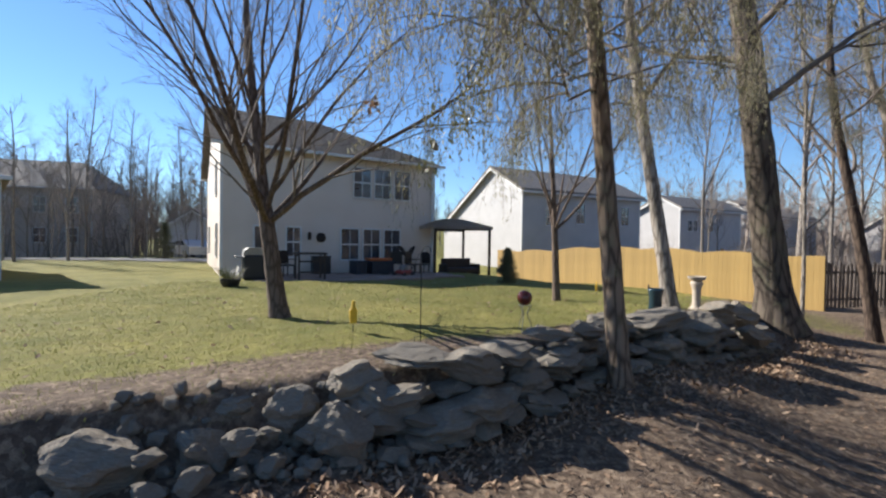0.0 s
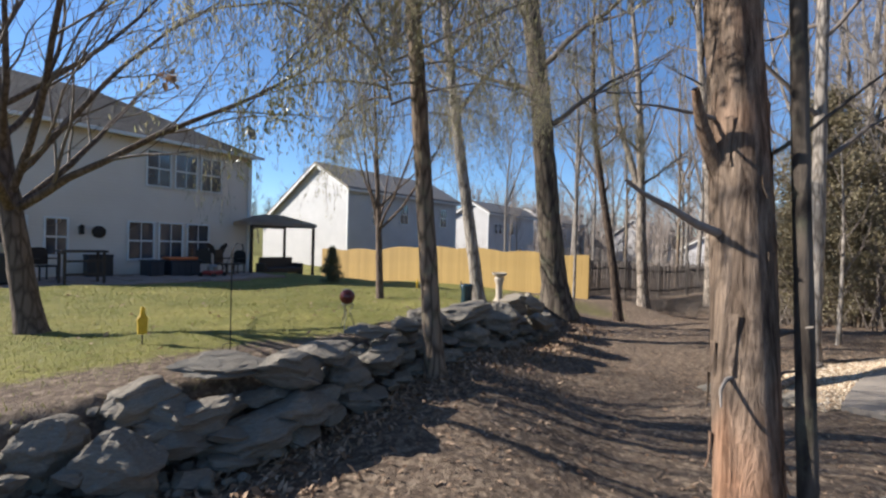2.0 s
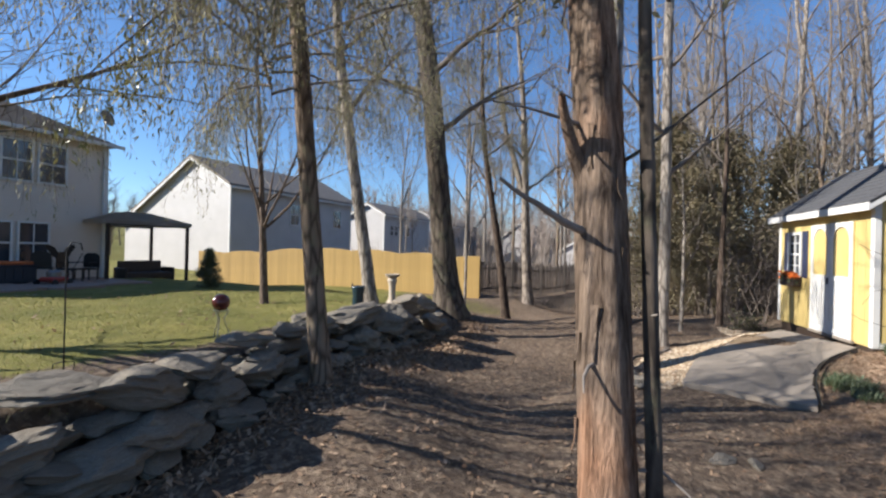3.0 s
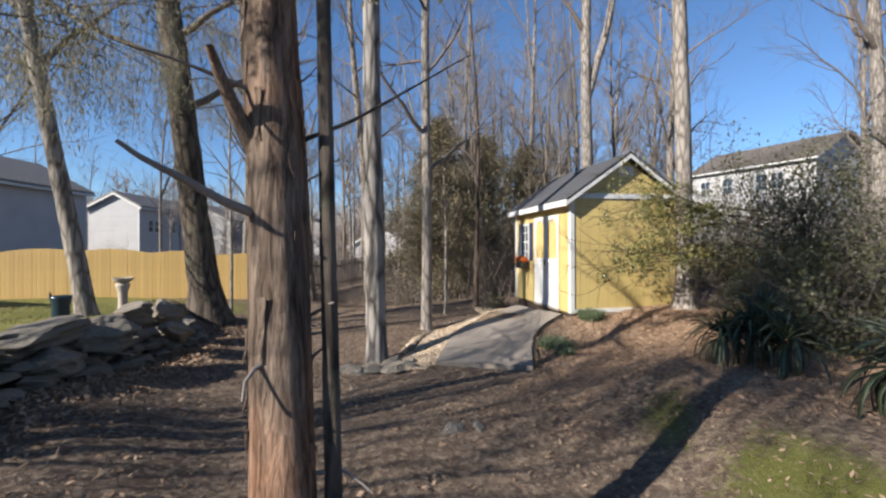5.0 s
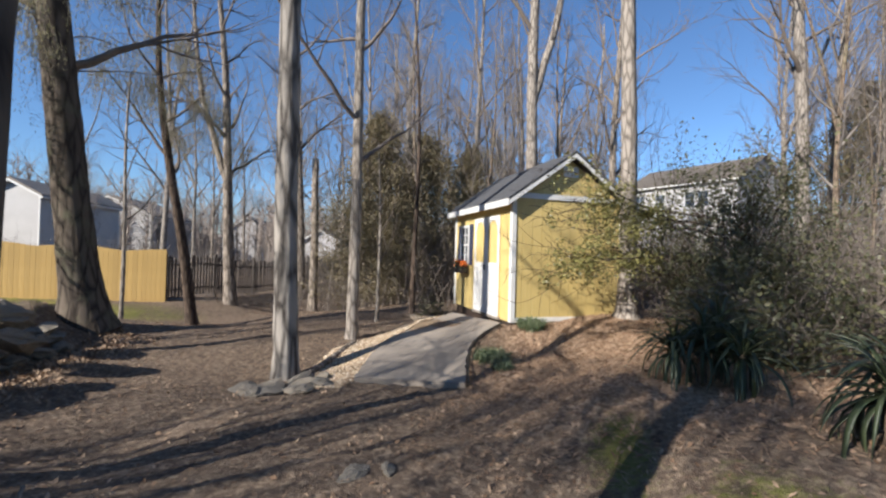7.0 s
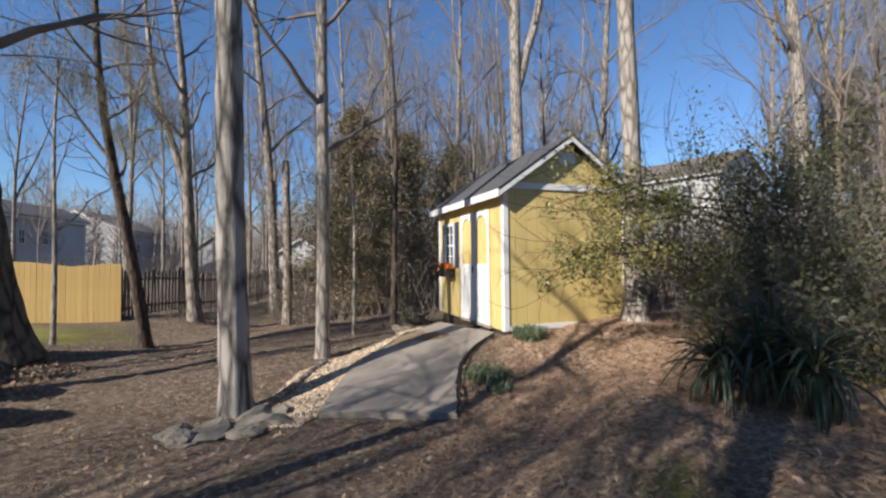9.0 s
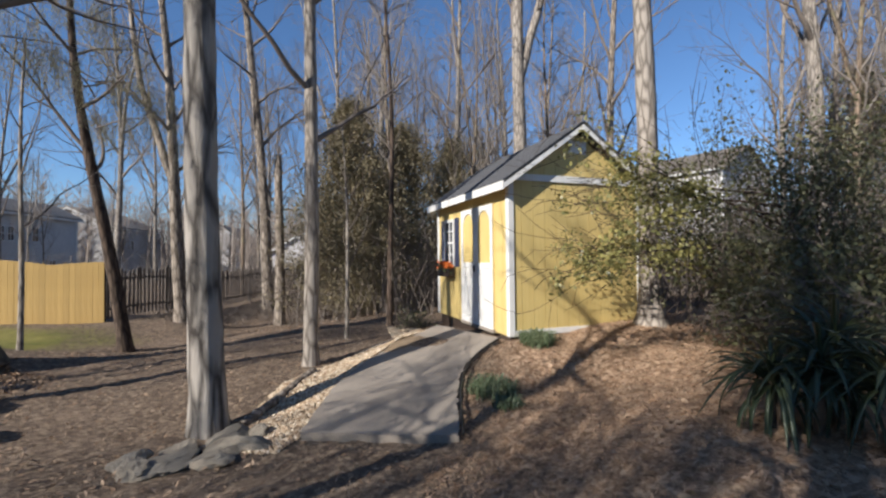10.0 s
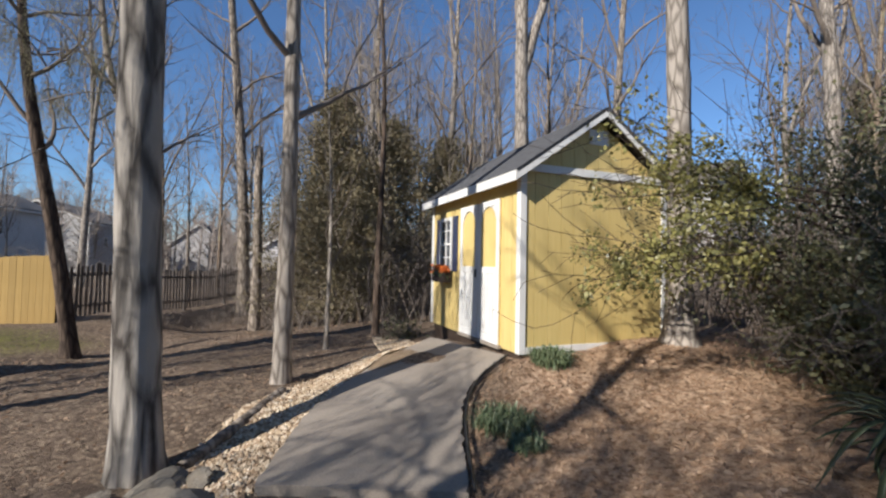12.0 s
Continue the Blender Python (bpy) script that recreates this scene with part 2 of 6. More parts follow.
def glass_mat():
    m = Nodes("window_glass")
    c = m.mix(m.ramp(m.noise(0.6, 3), (0.35, 0.0), (0.7, 1.0)), (0.015, 0.02, 0.03), (0.06, 0.07, 0.085))
    m.b.inputs["IOR"].default_value = 1.52
    m.b.inputs["Coat Weight"].default_value = 0.6
    return m.done(c, 0.06, 0.0, 0.7)


M_GLASS = glass_mat()


# ---- mesh helpers ----
def empty(name, m=None):
    ob = new(name)
    ob.empty_display_size = 0.2
    if m is not None:
        ob.matrix_world = m
    return ob


def obj(name, bm, material, parent=None, label="", smooth=False):
    me = bpy.data.meshes.new(name)
    bm.normal_update()
    bm.to_mesh(me)
    bm.free()
    if material:
        me.materials.append(material)
    if smooth:
        me.shade_smooth()
    ob = new(name, me)
    if parent:
        ob.parent = parent
    if label:
        ob["label"] = label
    return ob


def part(name, bm, material, parent, label="", smooth=False):
    return obj(name, bm, material, parent, label, smooth)


def raw(name, verts, faces, material, parent=None, smooth=False, label=""):
    me = bpy.data.meshes.new(name)
    me.from_pydata(verts, [], faces)
    me.materials.append(material)
    if smooth:
        me.shade_smooth()
    ob = new(name, me)
    if parent:
        ob.parent = parent
    if label:
        ob["label"] = label
    return ob


def shared(name, me, m, parent):
    ob = new(name, me)
    ob.parent = parent
    ob.matrix_local = m
    return ob


def box(x0, x1, y0, y1, z0, z1, bevel=0.0, bm=None):
    own = bmesh.new()
    bmesh.ops.create_cube(own, size=1.0)
    for v in own.verts:
        v.co = Vector((x0 + (v.co.x + 0.5) * (x1 - x0), y0 + (v.co.y + 0.5) * (y1 - y0), z0 + (v.co.z + 0.5) * (z1 - z0)))
    if bevel:
        bmesh.ops.bevel(own, geom=own.edges[:], offset=bevel, segments=1, affect="EDGES")
    if bm is None:
        return own
    me = bpy.data.meshes.new("tmp")
    own.to_mesh(me)
    own.free()
    bm.from_mesh(me)
    bpy.data.meshes.remove(me)
    return bm


def prism(points, y0, y1):
    """A polygon in x, z pulled from y0 to y1."""
    bm = bmesh.new()
    a = [bm.verts.new((x, y0, z)) for x, z in points]
    b = [bm.verts.new((x, y1, z)) for x, z in points]
    bm.faces.new(a)
    bm.faces.new(b[::-1])
    for i in range(len(a)):
        j = (i + 1) % len(a)
        bm.faces.new((a[j], a[i], b[i], b[j]))
    bmesh.ops.recalc_face_normals(bm, faces=bm.faces[:])
    return bm


def lathe(profile, sides=16):
    bm = bmesh.new()
    rings = []
    for r, z in profile:
        rings.append([bm.verts.new((r * math.cos(2 * math.pi * i / sides), r * math.sin(2 * math.pi * i / sides), z)) for i in range(sides)])
    for a, b in zip(rings, rings[1:]):
        for i in range(sides):
            j = (i + 1) % sides
            bm.faces.new((a[i], a[j], b[j], b[i]))
    bm.faces.new(rings[0][::-1])
    bm.faces.new(rings[-1])
    return bm


class Tubes:
    """Collects tapering tubes along polylines into one mesh."""

    def __init__(self):
        self.v, self.f, self.n = [], [], 0

    def add(self, pts, radii, sides=5, rough=0.0, rng=None):
        pts = np.asarray(pts, float)
        k = len(pts)
        d = np.gradient(pts, axis=0)
        d /= np.linalg.norm(d, axis=1)[:, None] + 1e-9
        ref = np.array([1.0, 0.03, 0.0]) if abs(d[0, 2]) > 0.6 else np.array([0.0, 0.0, 1.0])
        s = np.cross(d, ref)
        s /= np.linalg.norm(s, axis=1)[:, None] + 1e-9
        u = np.cross(s, d)
        ang = np.arange(sides) * 2 * math.pi / sides
        r = np.asarray(radii, float)[:, None] * np.ones(sides)
        if rough and rng is not None:
            lob = rng.normal(0, 1, sides)
            r = r * (1 + rough * (lob[None] * 0.6 + rng.normal(0, 0.6, (k, sides))))
        ring = pts[:, None] + r[..., None] * (np.cos(ang)[None, :, None] * s[:, None] + np.sin(ang)[None, :, None] * u[:, None])
        self.v.append(ring.reshape(-1, 3))
        i = np.arange(k - 1)[:, None] * sides + self.n
        a = np.arange(sides)[None]
        b = (np.arange(sides)[None] + 1) % sides
        self.f.append(np.stack([i + a, i + b, i + sides + b, i + sides + a], -1).reshape(-1, 4))
        self.n += k * sides

    def mesh(self, name, material, parent=None, label="", smooth=True):
        ob = raw(name, np.concatenate(self.v).tolist(), np.concatenate(self.f).tolist(), material, parent, smooth, label)
        return ob


# ---- the lie of the land ----
PATH_R = [(6.91, 1.24), (7.41, 1.38), (7.91, 1.50), (8.37, 1.55), (8.83, 1.50), (9.44, 1.28)]
PATH_L = [(6.62, 2.66), (7.34, 2.86), (7.94, 2.97), (8.57, 2.93), (9.4, 2.78), (10.42, 2.50)]
WALL = np.array([(-60, -13.0), (-9, 0.2), (-4, 1.55), (-1.7, 2.6), (-0.9, 2.95), (0.2, 3.45), (1.35, 4.5), (2.6, 5.35), (4.3, 6.6), (6.0, 7.7), (40, 29.7)])
LOW = np.array([(-6, 0, 0.05), (-1, 2, 0.0), (0, 0, -0.1), (1.4, 3.6, -0.05), (2.1, 4.5, 0.02), (4, 0.7, -0.42), (4.5, 3, -0.42), (7, 1.5, -0.44), (6.8, 3.84, -0.56), (8.9, 4.0, -0.4),
                (9.4, 2.2, -0.08), (9.5, 1.0, 0.0), (8.1, 0.9, -0.3), (10.4, -0.7, 0.16), (6.6, -1.3, -0.02), (5, -2, 0.08), (11, 4.5, -0.4), (7.2, 8.5, -0.38), (10.6, 9.8, -0.9), (16, 9.9, -1.1), (12.7, 13.4, -0.6), (14, 0, 0.2), (20, -8, 0.3), (1, -6, 0.1), (3.2, 1.8, -0.32)])
HIGH = np.array([(-9, 2, 0.42), (-0.5, 4.2, 0.42), (1.2, 5.4, 0.38), (4.3, 7.4, 0.3), (5.3, 8.3, 0.18), (-2, 6.3, 0.3), (2.8, 9.2, 0.15), (-8, 8, 0.25), (-8, 17, 0.06), (0, 18.5, 0.05), (4.7, 25, -0.72), (12.7, 13.4, -0.6), (9, 14, -0.5)])


def spots(table, x, y):
    d = (x[..., None] - table[:, 0]) ** 2 + (y[..., None] - table[:, 1]) ** 2
    w = 1 / (d + 0.35) ** 1.7
    return (w * table[:, 2]).sum(-1) / w.sum(-1)


def wall_side(x, y):
    """Distance behind the stone wall's line; negative in front of it."""
    best = np.full(x.shape, 1e9)
    sign = np.ones(x.shape)
    for (ax, ay), (bx, by) in zip(WALL, WALL[1:]):
        ex, ey = bx - ax, by - ay
        t = np.clip(((x - ax) * ex + (y - ay) * ey) / (ex * ex + ey * ey), 0, 1)
        d = np.hypot(x - ax - t * ex, y - ay - t * ey)
        side = ex * (y - ay) - ey * (x - ax)
        near = d < best
        best = np.where(near, d, best)
        sign = np.where(near, np.sign(side), sign)
    return best * sign


def ease(t):
    t = np.clip(t, 0, 1)
    return t * t * (3 - 2 * t)


def lawn_part(x, y):
    s = wall_side(x, y)
    wide = 0.3 + 5.0 * ease((x - 5.5) / 4.0)
    return ease((s + wide * 0.35) / wide)


def slab_z(x):
    return np.interp(x, [6.9, 8.0, 8.9, 9.44], [-0.385, -0.27, -0.08, 0.02])


def height(x, y):
    x, y = np.asarray(x, float), np.asarray(y, float)
    k = lawn_part(x, y)
    z = spots(LOW, x, y) * (1 - k) + spots(HIGH, x, y) * k
    z = z + 0.025 * np.sin(1.7 * x + 0.6 * y) * np.cos(1.3 * y - 0.4 * x)
    # the ground makes room for the slab
    lo = np.interp(x, [p[0] for p in PATH_R], [p[1] for p in PATH_R])
    hi = np.interp(x, [p[0] for p in PATH_L], [p[1] for p in PATH_L])
    on = ease((x - 6.45) / 0.25) * ease((10.7 - x) / 0.3) * ease((y - lo + 0.28) / 0.25) * ease((hi + 0.28 - y) / 0.25)
    z = z * (1 - on) + (slab_z(x) - 0.07) * on
    far = np.hypot(x - 5, y - 5)
    return z * (1 - ease((far - 30) / 40)) - 0.6 * ease((far - 30) / 40) + 9.0 * ease((far - 70) / 160)


def ground_z(x, y):
    return float(height(np.array([x]), np.array([y]))[0])


def axis(lo, hi, step, reach):
    mid = list(np.arange(lo, hi + step / 2, step))
    a, b, s = [], [], step
    p, q = lo, hi
    while q < reach:
        s *= 1.22
        p, q = p - s, q + s
        a.append(p)
        b.append(q)
    return np.array(a[::-1] + mid + b)


GX, GY = axis(-7, 20, 0.13, 900), axis(-6, 20, 0.13, 900)
gx, gy = np.meshgrid(GX, GY, indexing="ij")
gz = height(gx, gy)
rough = np.random.RandomState(3).normal(0, 0.008, gz.shape) * (np.hypot(gx - 4, gy - 3) < 16)
verts = np.stack([gx, gy, gz + rough], -1).reshape(-1, 3)
nx, ny = gx.shape
ii, jj = np.meshgrid(np.arange(nx - 1), np.arange(ny - 1), indexing="ij")
q = (ii * ny + jj).ravel()
ground = raw("ground", verts.tolist(), np.stack([q, q + ny, q + ny + 1, q + 1], -1).tolist(), M_GROUND, None, True)
tagged(ground, "yard ground of lawn, bare earth and fallen leaves", "ground", kind="structure")



def attribute(me, name, values):
    a = me.attributes.new(name, "FLOAT", "POINT")
    a.data.foreach_set("value", np.asarray(values, np.float32).ravel())


s_side = wall_side(gx, gy)
lawn_mask = ease((s_side - 0.1 - 0.35 * ease((1.5 - gx) / 2)) / 0.9) * (1 - ease((gx - 8.5) / 5)) * (1 - 0.9 * (gx > 60))
near_t3 = np.exp(-((gx - 7.1) ** 2 + (gy - 8.3) ** 2) / 3.0)
lawn_mask = np.clip(np.maximum(lawn_mask - near_t3, 0.5 * ease((gy - 8.5) / 2.5) * ease((14 - gx) / 3) * ease((15 - gy) / 2)), 0, 1)
attribute(ground.data, "lawn", lawn_mask)
bank = ease((1.25 - gy + 0.10 * (gx - 7)) / 0.8) * ease((gx - 5.0) / 2.0) * ease((13.5 - gx) / 3) * ease((gy + 5) / 2)
attribute(ground.data, "mulch", bank)
moss = np.maximum(np.exp(-((gx - 3.6) ** 2 / 1.6 + (gy + 1.15) ** 2 / 0.35)), 0.75 * np.exp(-((gx - 5.1) ** 2 / 0.8 + (gy + 0.45) ** 2 / 0.12)))
attribute(ground.data, "moss", moss)
strip = ease((gy - 2.6 + 0.02 * gx) / 0.25) * ease((3.9 - gy - 0.07 * (gx - 7)) / 0.4) * ease((gx - 6.3) / 0.6) * ease((12 - gx) / 1)
attribute(ground.data, "gravelly", strip)


# ---- trees ----
def wander(rng, p, d, length, n, wob, rise=0.0):
    """A crooked line from p along d."""
    pts = [np.array(p, float)]
    d = np.array(d, float)
    d /= np.linalg.norm(d)
    for _ in range(n):
        d = d + rng.normal(0, wob, 3) + np.array([0, 0, rise])
        d /= np.linalg.norm(d)
        pts.append(pts[-1] + d * length / n)
    return np.array(pts)


def ramify(tubes, rng, pts, r0, level, kids, spread, rise, sides=4, shrink=0.55, start=0.25, thin=0.004):
    """Side shoots along a line, level by level."""
    length = np.linalg.norm(np.diff(pts, axis=0), axis=1).sum()
    for i in range(kids):
        t = start + (1 - start) * (i + rng.uniform(0, 1)) / kids
        k = min(int(t * (len(pts) - 1)), len(pts) - 2)
        w = t * (len(pts) - 1) - k
        p = pts[k] * (1 - w) + pts[k + 1] * w
        d = pts[k + 1] - pts[k]
        d /= np.linalg.norm(d)
        side = np.cross(d, rng.normal(0, 1, 3))
        side /= np.linalg.norm(side) + 1e-9
        a = spread * rng.uniform(0.7, 1.25)
        nd = d * math.cos(a) + side * math.sin(a) + np.array([0, 0, rise])
        ln = length * shrink * (1.15 - 0.6 * t) * rng.uniform(0.7, 1.3)
        r = max(r0 * (1 - 0.75 * t) * 0.55, thin)
        n = 6 if level > 1 else (2 if thin < 0.005 else 1)
        sub = wander(rng, p, nd, ln, n, 0.13, rise * 0.25)
        tubes.add(sub, np.linspace(r, max(thin * 0.6, r * 0.25), len(sub)), sides if level > 1 else 3)
        if level > 1:
            ramify(tubes, rng, sub, r, level - 1, max(3, int(kids * 0.65)), spread, rise, 3, shrink, 0.2, thin)


def trunk_tube(tubes, rng, pts, r, top=0.3, sides=18, flare=0.5, rough=0.05):
    n = len(pts)
    t = np.linspace(0, 1, n)
    z = pts[:, 2] - pts[0, 2]
    rad = r * (1 - (1 - top) * t) * (1 + flare * np.exp(-z / (1.6 * r)))
    tubes.add(pts, rad, sides, rough, rng)
    return rad


def tree(x, y, h, r, label, lean=(0, 0), bark=None, twig=None, seed=1, first=0.45, limbs=12, limb=0.28, up=0.5, spread=0.7, levels=3, kids=6, top=0.25, wob=0.03, bend=0.0, sides=18, sink=0.12, group="trees of the yard", thin=0.004, name="tree", flare=0.45, stout=1.0, fork=0.0, fork_az=0.0):
    rng = np.random.RandomState(seed)
    z0 = ground_z(x, y) - sink
    root = empty(name, pose(x, y, z0))
    tagged(root, label, "tree", group)
    n = 46
    t = np.linspace(0, 1, n)
    ph = rng.uniform(0, 6.28, 2)
    pts = np.stack([lean[0] * t + wob * h * np.sin(5.1 * t + ph[0]) * t * 0.5 + bend * np.sin(math.pi * t),
                    lean[1] * t + wob * h * np.sin(4.3 * t + ph[1]) * t * 0.5, h * t], -1)
    tb = Tubes()
    rad = trunk_tube(tb, rng, pts, r, top, sides, flare)
    br = Tubes()
    if fork:
        k = int(fork * (n - 1))
        lp = wander(rng, pts[k], (0.38 * math.cos(fork_az), 0.38 * math.sin(fork_az), 1), h * (1 - fork) * 0.95, 14, 0.05, 0.03)
        tb.add(lp, np.linspace(rad[k] * 0.82, rad[k] * 0.2, len(lp)), max(8, sides - 6), 0.04, rng)
        ramify(br, rng, lp, rad[k] * 0.35, levels, kids, spread, 0.12, 4, 0.4, 0.2, thin)
    tb.mesh("trunk", bark or M_BARK_GREY, root)
    for i in range(limbs):
        q = first + (0.98 - first) * (i + rng.uniform(0, 0.9)) / limbs
        k = int(q * (n - 1))
        az = i * 2.4 + rng.uniform(-0.5, 0.5)
        d = np.array([math.cos(az), math.sin(az), up * rng.uniform(0.6, 1.5)])
        ln = h * limb * (1.15 - 0.7 * (q - first) / (1 - first)) * rng.uniform(0.7, 1.3)
        lp = wander(rng, pts[k], d, ln, 8, 0.15, 0.05)
        lr = min(rad[k] * 0.5, 0.012 + 0.018 * ln) * stout
        br.add(lp, np.linspace(lr, 0.006, len(lp)), 6)
        ramify(br, rng, lp, lr, levels - 1, kids, spread, 0.12, 4, thin=thin)
    if limbs:
        br.mesh("crown", twig or M_TWIG, root)
    return root


def sprays(rng, centers, count, size, spread, droop=0.6, thin=0.3):
    """Small leaf blades in loose clumps round the given centres."""
    c = np.asarray(centers)[rng.randint(0, len(centers), count)]
    p = c + rng.normal(0, 1, (count, 3)) * spread
    d = rng.normal(0, 1, (count, 3))
    d[:, 2] -= droop * 1.5
    d /= np.linalg.norm(d, axis=1)[:, None]
    w = np.cross(d, rng.normal(0, 1, (count, 3)))
    w /= np.linalg.norm(w, axis=1)[:, None] + 1e-9
    ln = size * rng.uniform(0.5, 1.4, count)[:, None]
    v = np.stack([p, p + d * ln * 0.5 + w * ln * thin, p + d * ln, p + d * ln * 0.5 - w * ln * thin], 1).reshape(-1, 3)
    f = np.arange(count * 4).reshape(-1, 4)
    return v, f


# ---- garden shed ----
GA = math.degrees(math.atan2(-0.811, 0.585))


def build_shed():
    W, L, HW, RIDGE = 2.38, 3.05, 2.28, 3.11
    shed = empty("garden_shed", pose(9.45, 1.10, 0.04, 0, 0, GA))
    tagged(shed, "small yellow wooden garden shed with white trim and double door", "shed")
    # walls: the core, then grooved boards
    core = prism([(0.02, 0.0), (W - 0.02, 0.0), (W - 0.02, HW), (W / 2, RIDGE - 0.06), (0.02, HW)], 0.02, L - 0.02)
    part("wall", core, M_YELLOW, shed)

    def roof_z(x):
        return HW + (RIDGE - 0.05 - HW) * (1 - abs(x - W / 2) / (W / 2))
    n = 12
    for i in range(n):
        x0, x1 = i * W / n + 0.003, (i + 1) * W / n - 0.003
        for y0, y1 in ((-0.006, 0.02), (L - 0.02, L + 0.006)):
            part("siding_board", prism([(x0, 0.0), (x1, 0.0), (x1, roof_z(x1) - 0.02), ((x0 + x1) / 2, roof_z((x0 + x1) / 2) - 0.02), (x0, roof_z(x0) - 0.02)], y0, y1), M_YELLOW, shed)
    m = 15
    for i in range(m):
        y0, y1 = i * L / m + 0.003, (i + 1) * L / m - 0.003
        part("siding_board", box(-0.006, 0.02, y0, y1, 0.0, HW), M_YELLOW, shed)
        part("siding_board", box(W - 0.02, W + 0.006, y0, y1, 0.0, HW), M_YELLOW, shed)
    # skids and floor under it
    part("floor_frame", box(0.04, W - 0.04, 0.03, L - 0.03, -0.4, 0.0), M_DARKWOOD, shed)
    # white trim
    for x in (-0.026, W + 0.002):
        for y in (-0.026, L + 0.002):
            sx = 0.09 if x < 1 else -0.066
            sy = 0.09 if y < 1 else -0.066
            t = box(min(x, x + sx), max(x + 0.024, x + sx), y, y + 0.024, 0.0, HW, 0.003)
            box(x, x + 0.024, min(y + 0.024, y + sy), max(y + 0.024, y + sy), 0.0, HW, 0.003, t)
            part("corner_trim", t, M_WHITE, shed)
    part("base_trim", box(0.067, W - 0.067, -0.022, -0.007, 0.0, 0.085, 0.003), M_WHITE, shed)
    part("gable_band", box(0.0, W, -0.034, -0.028, HW - 0.015, HW + 0.085, 0.002), M_WHITE, shed)
    # roof
    over, ey = 0.17, 0.18
    slope = (RIDGE - HW) / (W / 2)
    for side in (0, 1):
        pts = [(-over, HW - over * slope + 0.03), (W / 2, RIDGE + 0.03), (W / 2, RIDGE + 0.075), (-over - 0.01, HW - over * slope + 0.075)]
        if side:
            pts = [(W - x, z) for x, z in pts]
        part("roof_deck", prism(pts, -ey, L + ey), M_SHINGLE_DARK, shed, "dark grey shingled roof slope")
        # shingle courses, each lapped over the one below
        ln = math.hypot(W / 2 + over, (W / 2 + over) * slope)
        for c in range(11):
            a, b = c / 11, (c + 1.12) / 11
            xa, xb = -over - 0.015 + (W / 2 + over + 0.015) * a, min(-over + (W / 2 + over) * b, W / 2)
            za = HW + xa * slope + 0.085
            zb = HW + xb * slope + 0.077
            pp = [(xa, za - 0.006), (xb, zb - 0.004), (xb, zb), (xa, za + 0.008)]
            if side:
                pp = [(W - x, z) for x, z in pp]
            part("shingle_course", prism(pp, -ey - 0.01, L + ey + 0.01), M_SHINGLE_DARK, shed)
        f = [(-over - 0.022, HW - over * slope - 0.06), (-over, HW - over * slope - 0.06), (-over, HW - over * slope + 0.06), (-over - 0.022, HW - over * slope + 0.06)]
        if side:
            f = [(W - x, z) for x, z in f]
        part("fascia", prism(f, -ey - 0.002, L + ey + 0.002), M_WHITE, shed, "white painted eave board")
        rk = [(-over, HW - over * slope - 0.05), (W / 2, RIDGE - 0.045), (W / 2, RIDGE + 0.028), (-over, HW - over * slope + 0.028)]
        if side:
            rk = [(W - x, z) for x, z in rk]
        for y in (-ey, L + ey - 0.02):
            part("rake_board", prism(rk, y, y + 0.02), M_WHITE, shed, "white painted gable edge board")
        sf = [(-over, HW - over * slope - 0.05), (0.0, HW - 0.02), (0.0, HW + 0.0), (-over, HW - over * slope + 0.028)]
        if side:
            sf = [(W - x, z) for x, z in sf]
        part("soffit", prism(sf, -ey + 0.021, L + ey - 0.021), M_YELLOW, shed)
    part("gable_vent", box(W / 2 - 0.16, W / 2 + 0.16, -0.018, -0.006, 2.72, 2.92, 0.003), M_WHITE, shed)
    # double door in the long wall, which faces -x
    for y0, y1 in ((0.47, 1.085), (1.105, 1.72)):
        d = part("door", box(-0.03, -0.008, y0, y1, 0.03, 1.98, 0.002), M_YELLOW, shed, "white-framed door leaf with a yellow upper panel")
        for a, b, c, e in ((y0, y0 + 0.075, 0.03, 1.98), (y1 - 0.075, y1, 0.03, 1.98)):
            part("stile", box(-0.05, -0.031, a, b, c, e, 0.003), M_WHITE, d)
        for c, e in ((0.03, 0.13), (0.97, 1.06), (1.90, 1.98)):
            part("rail", box(-0.05, -0.031, y0 + 0.077, y1 - 0.077, c, e, 0.003), M_WHITE, d)
        k = 6
        for i in range(k):
            w = (y1 - y0 - 0.156) / k
            ya = y0 + 0.078 + i * w
            part("slat", box(-0.046, -0.031, ya + 0.008, ya + w - 0.008, 0.132, 0.968, 0.002), M_WHITE, d)
        for s, yc in ((1, y0 + 0.077), (-1, y1 - 0.077)):
            br = bmesh.new()
            loop = [(yc, 1.898), (yc + s * 0.20, 1.898), (yc + s * 0.12, 1.875), (yc + s * 0.05, 1.81), (yc, 1.70)]
            fr = [br.verts.new((-0.047, y, z)) for y, z in loop]
            bk = [br.verts.new((-0.031, y, z)) for y, z in loop]
            br.faces.new(fr)
            br.faces.new(bk[::-1])
            for i in range(5):
                j = (i + 1) % 5
                br.faces.new((fr[i], fr[j], bk[j], bk[i]))
            bmesh.ops.recalc_face_normals(br, faces=br.faces[:])
            part("arch_bracket", br, M_WHITE, d)
    part("door_handle", box(-0.075, -0.051, 1.12, 1.14, 0.9, 1.02, 0.004), M_DARKMETAL, shed, "small dark door pull")
    part("door_sill", box(-0.06, -0.006, 0.44, 1.75, -0.02, 0.028, 0.004), M_CONCRETE, shed)
    # window, shutters and flower box
    wy0, wy1, wz0, wz1 = 2.10, 2.62, 0.98, 1.88
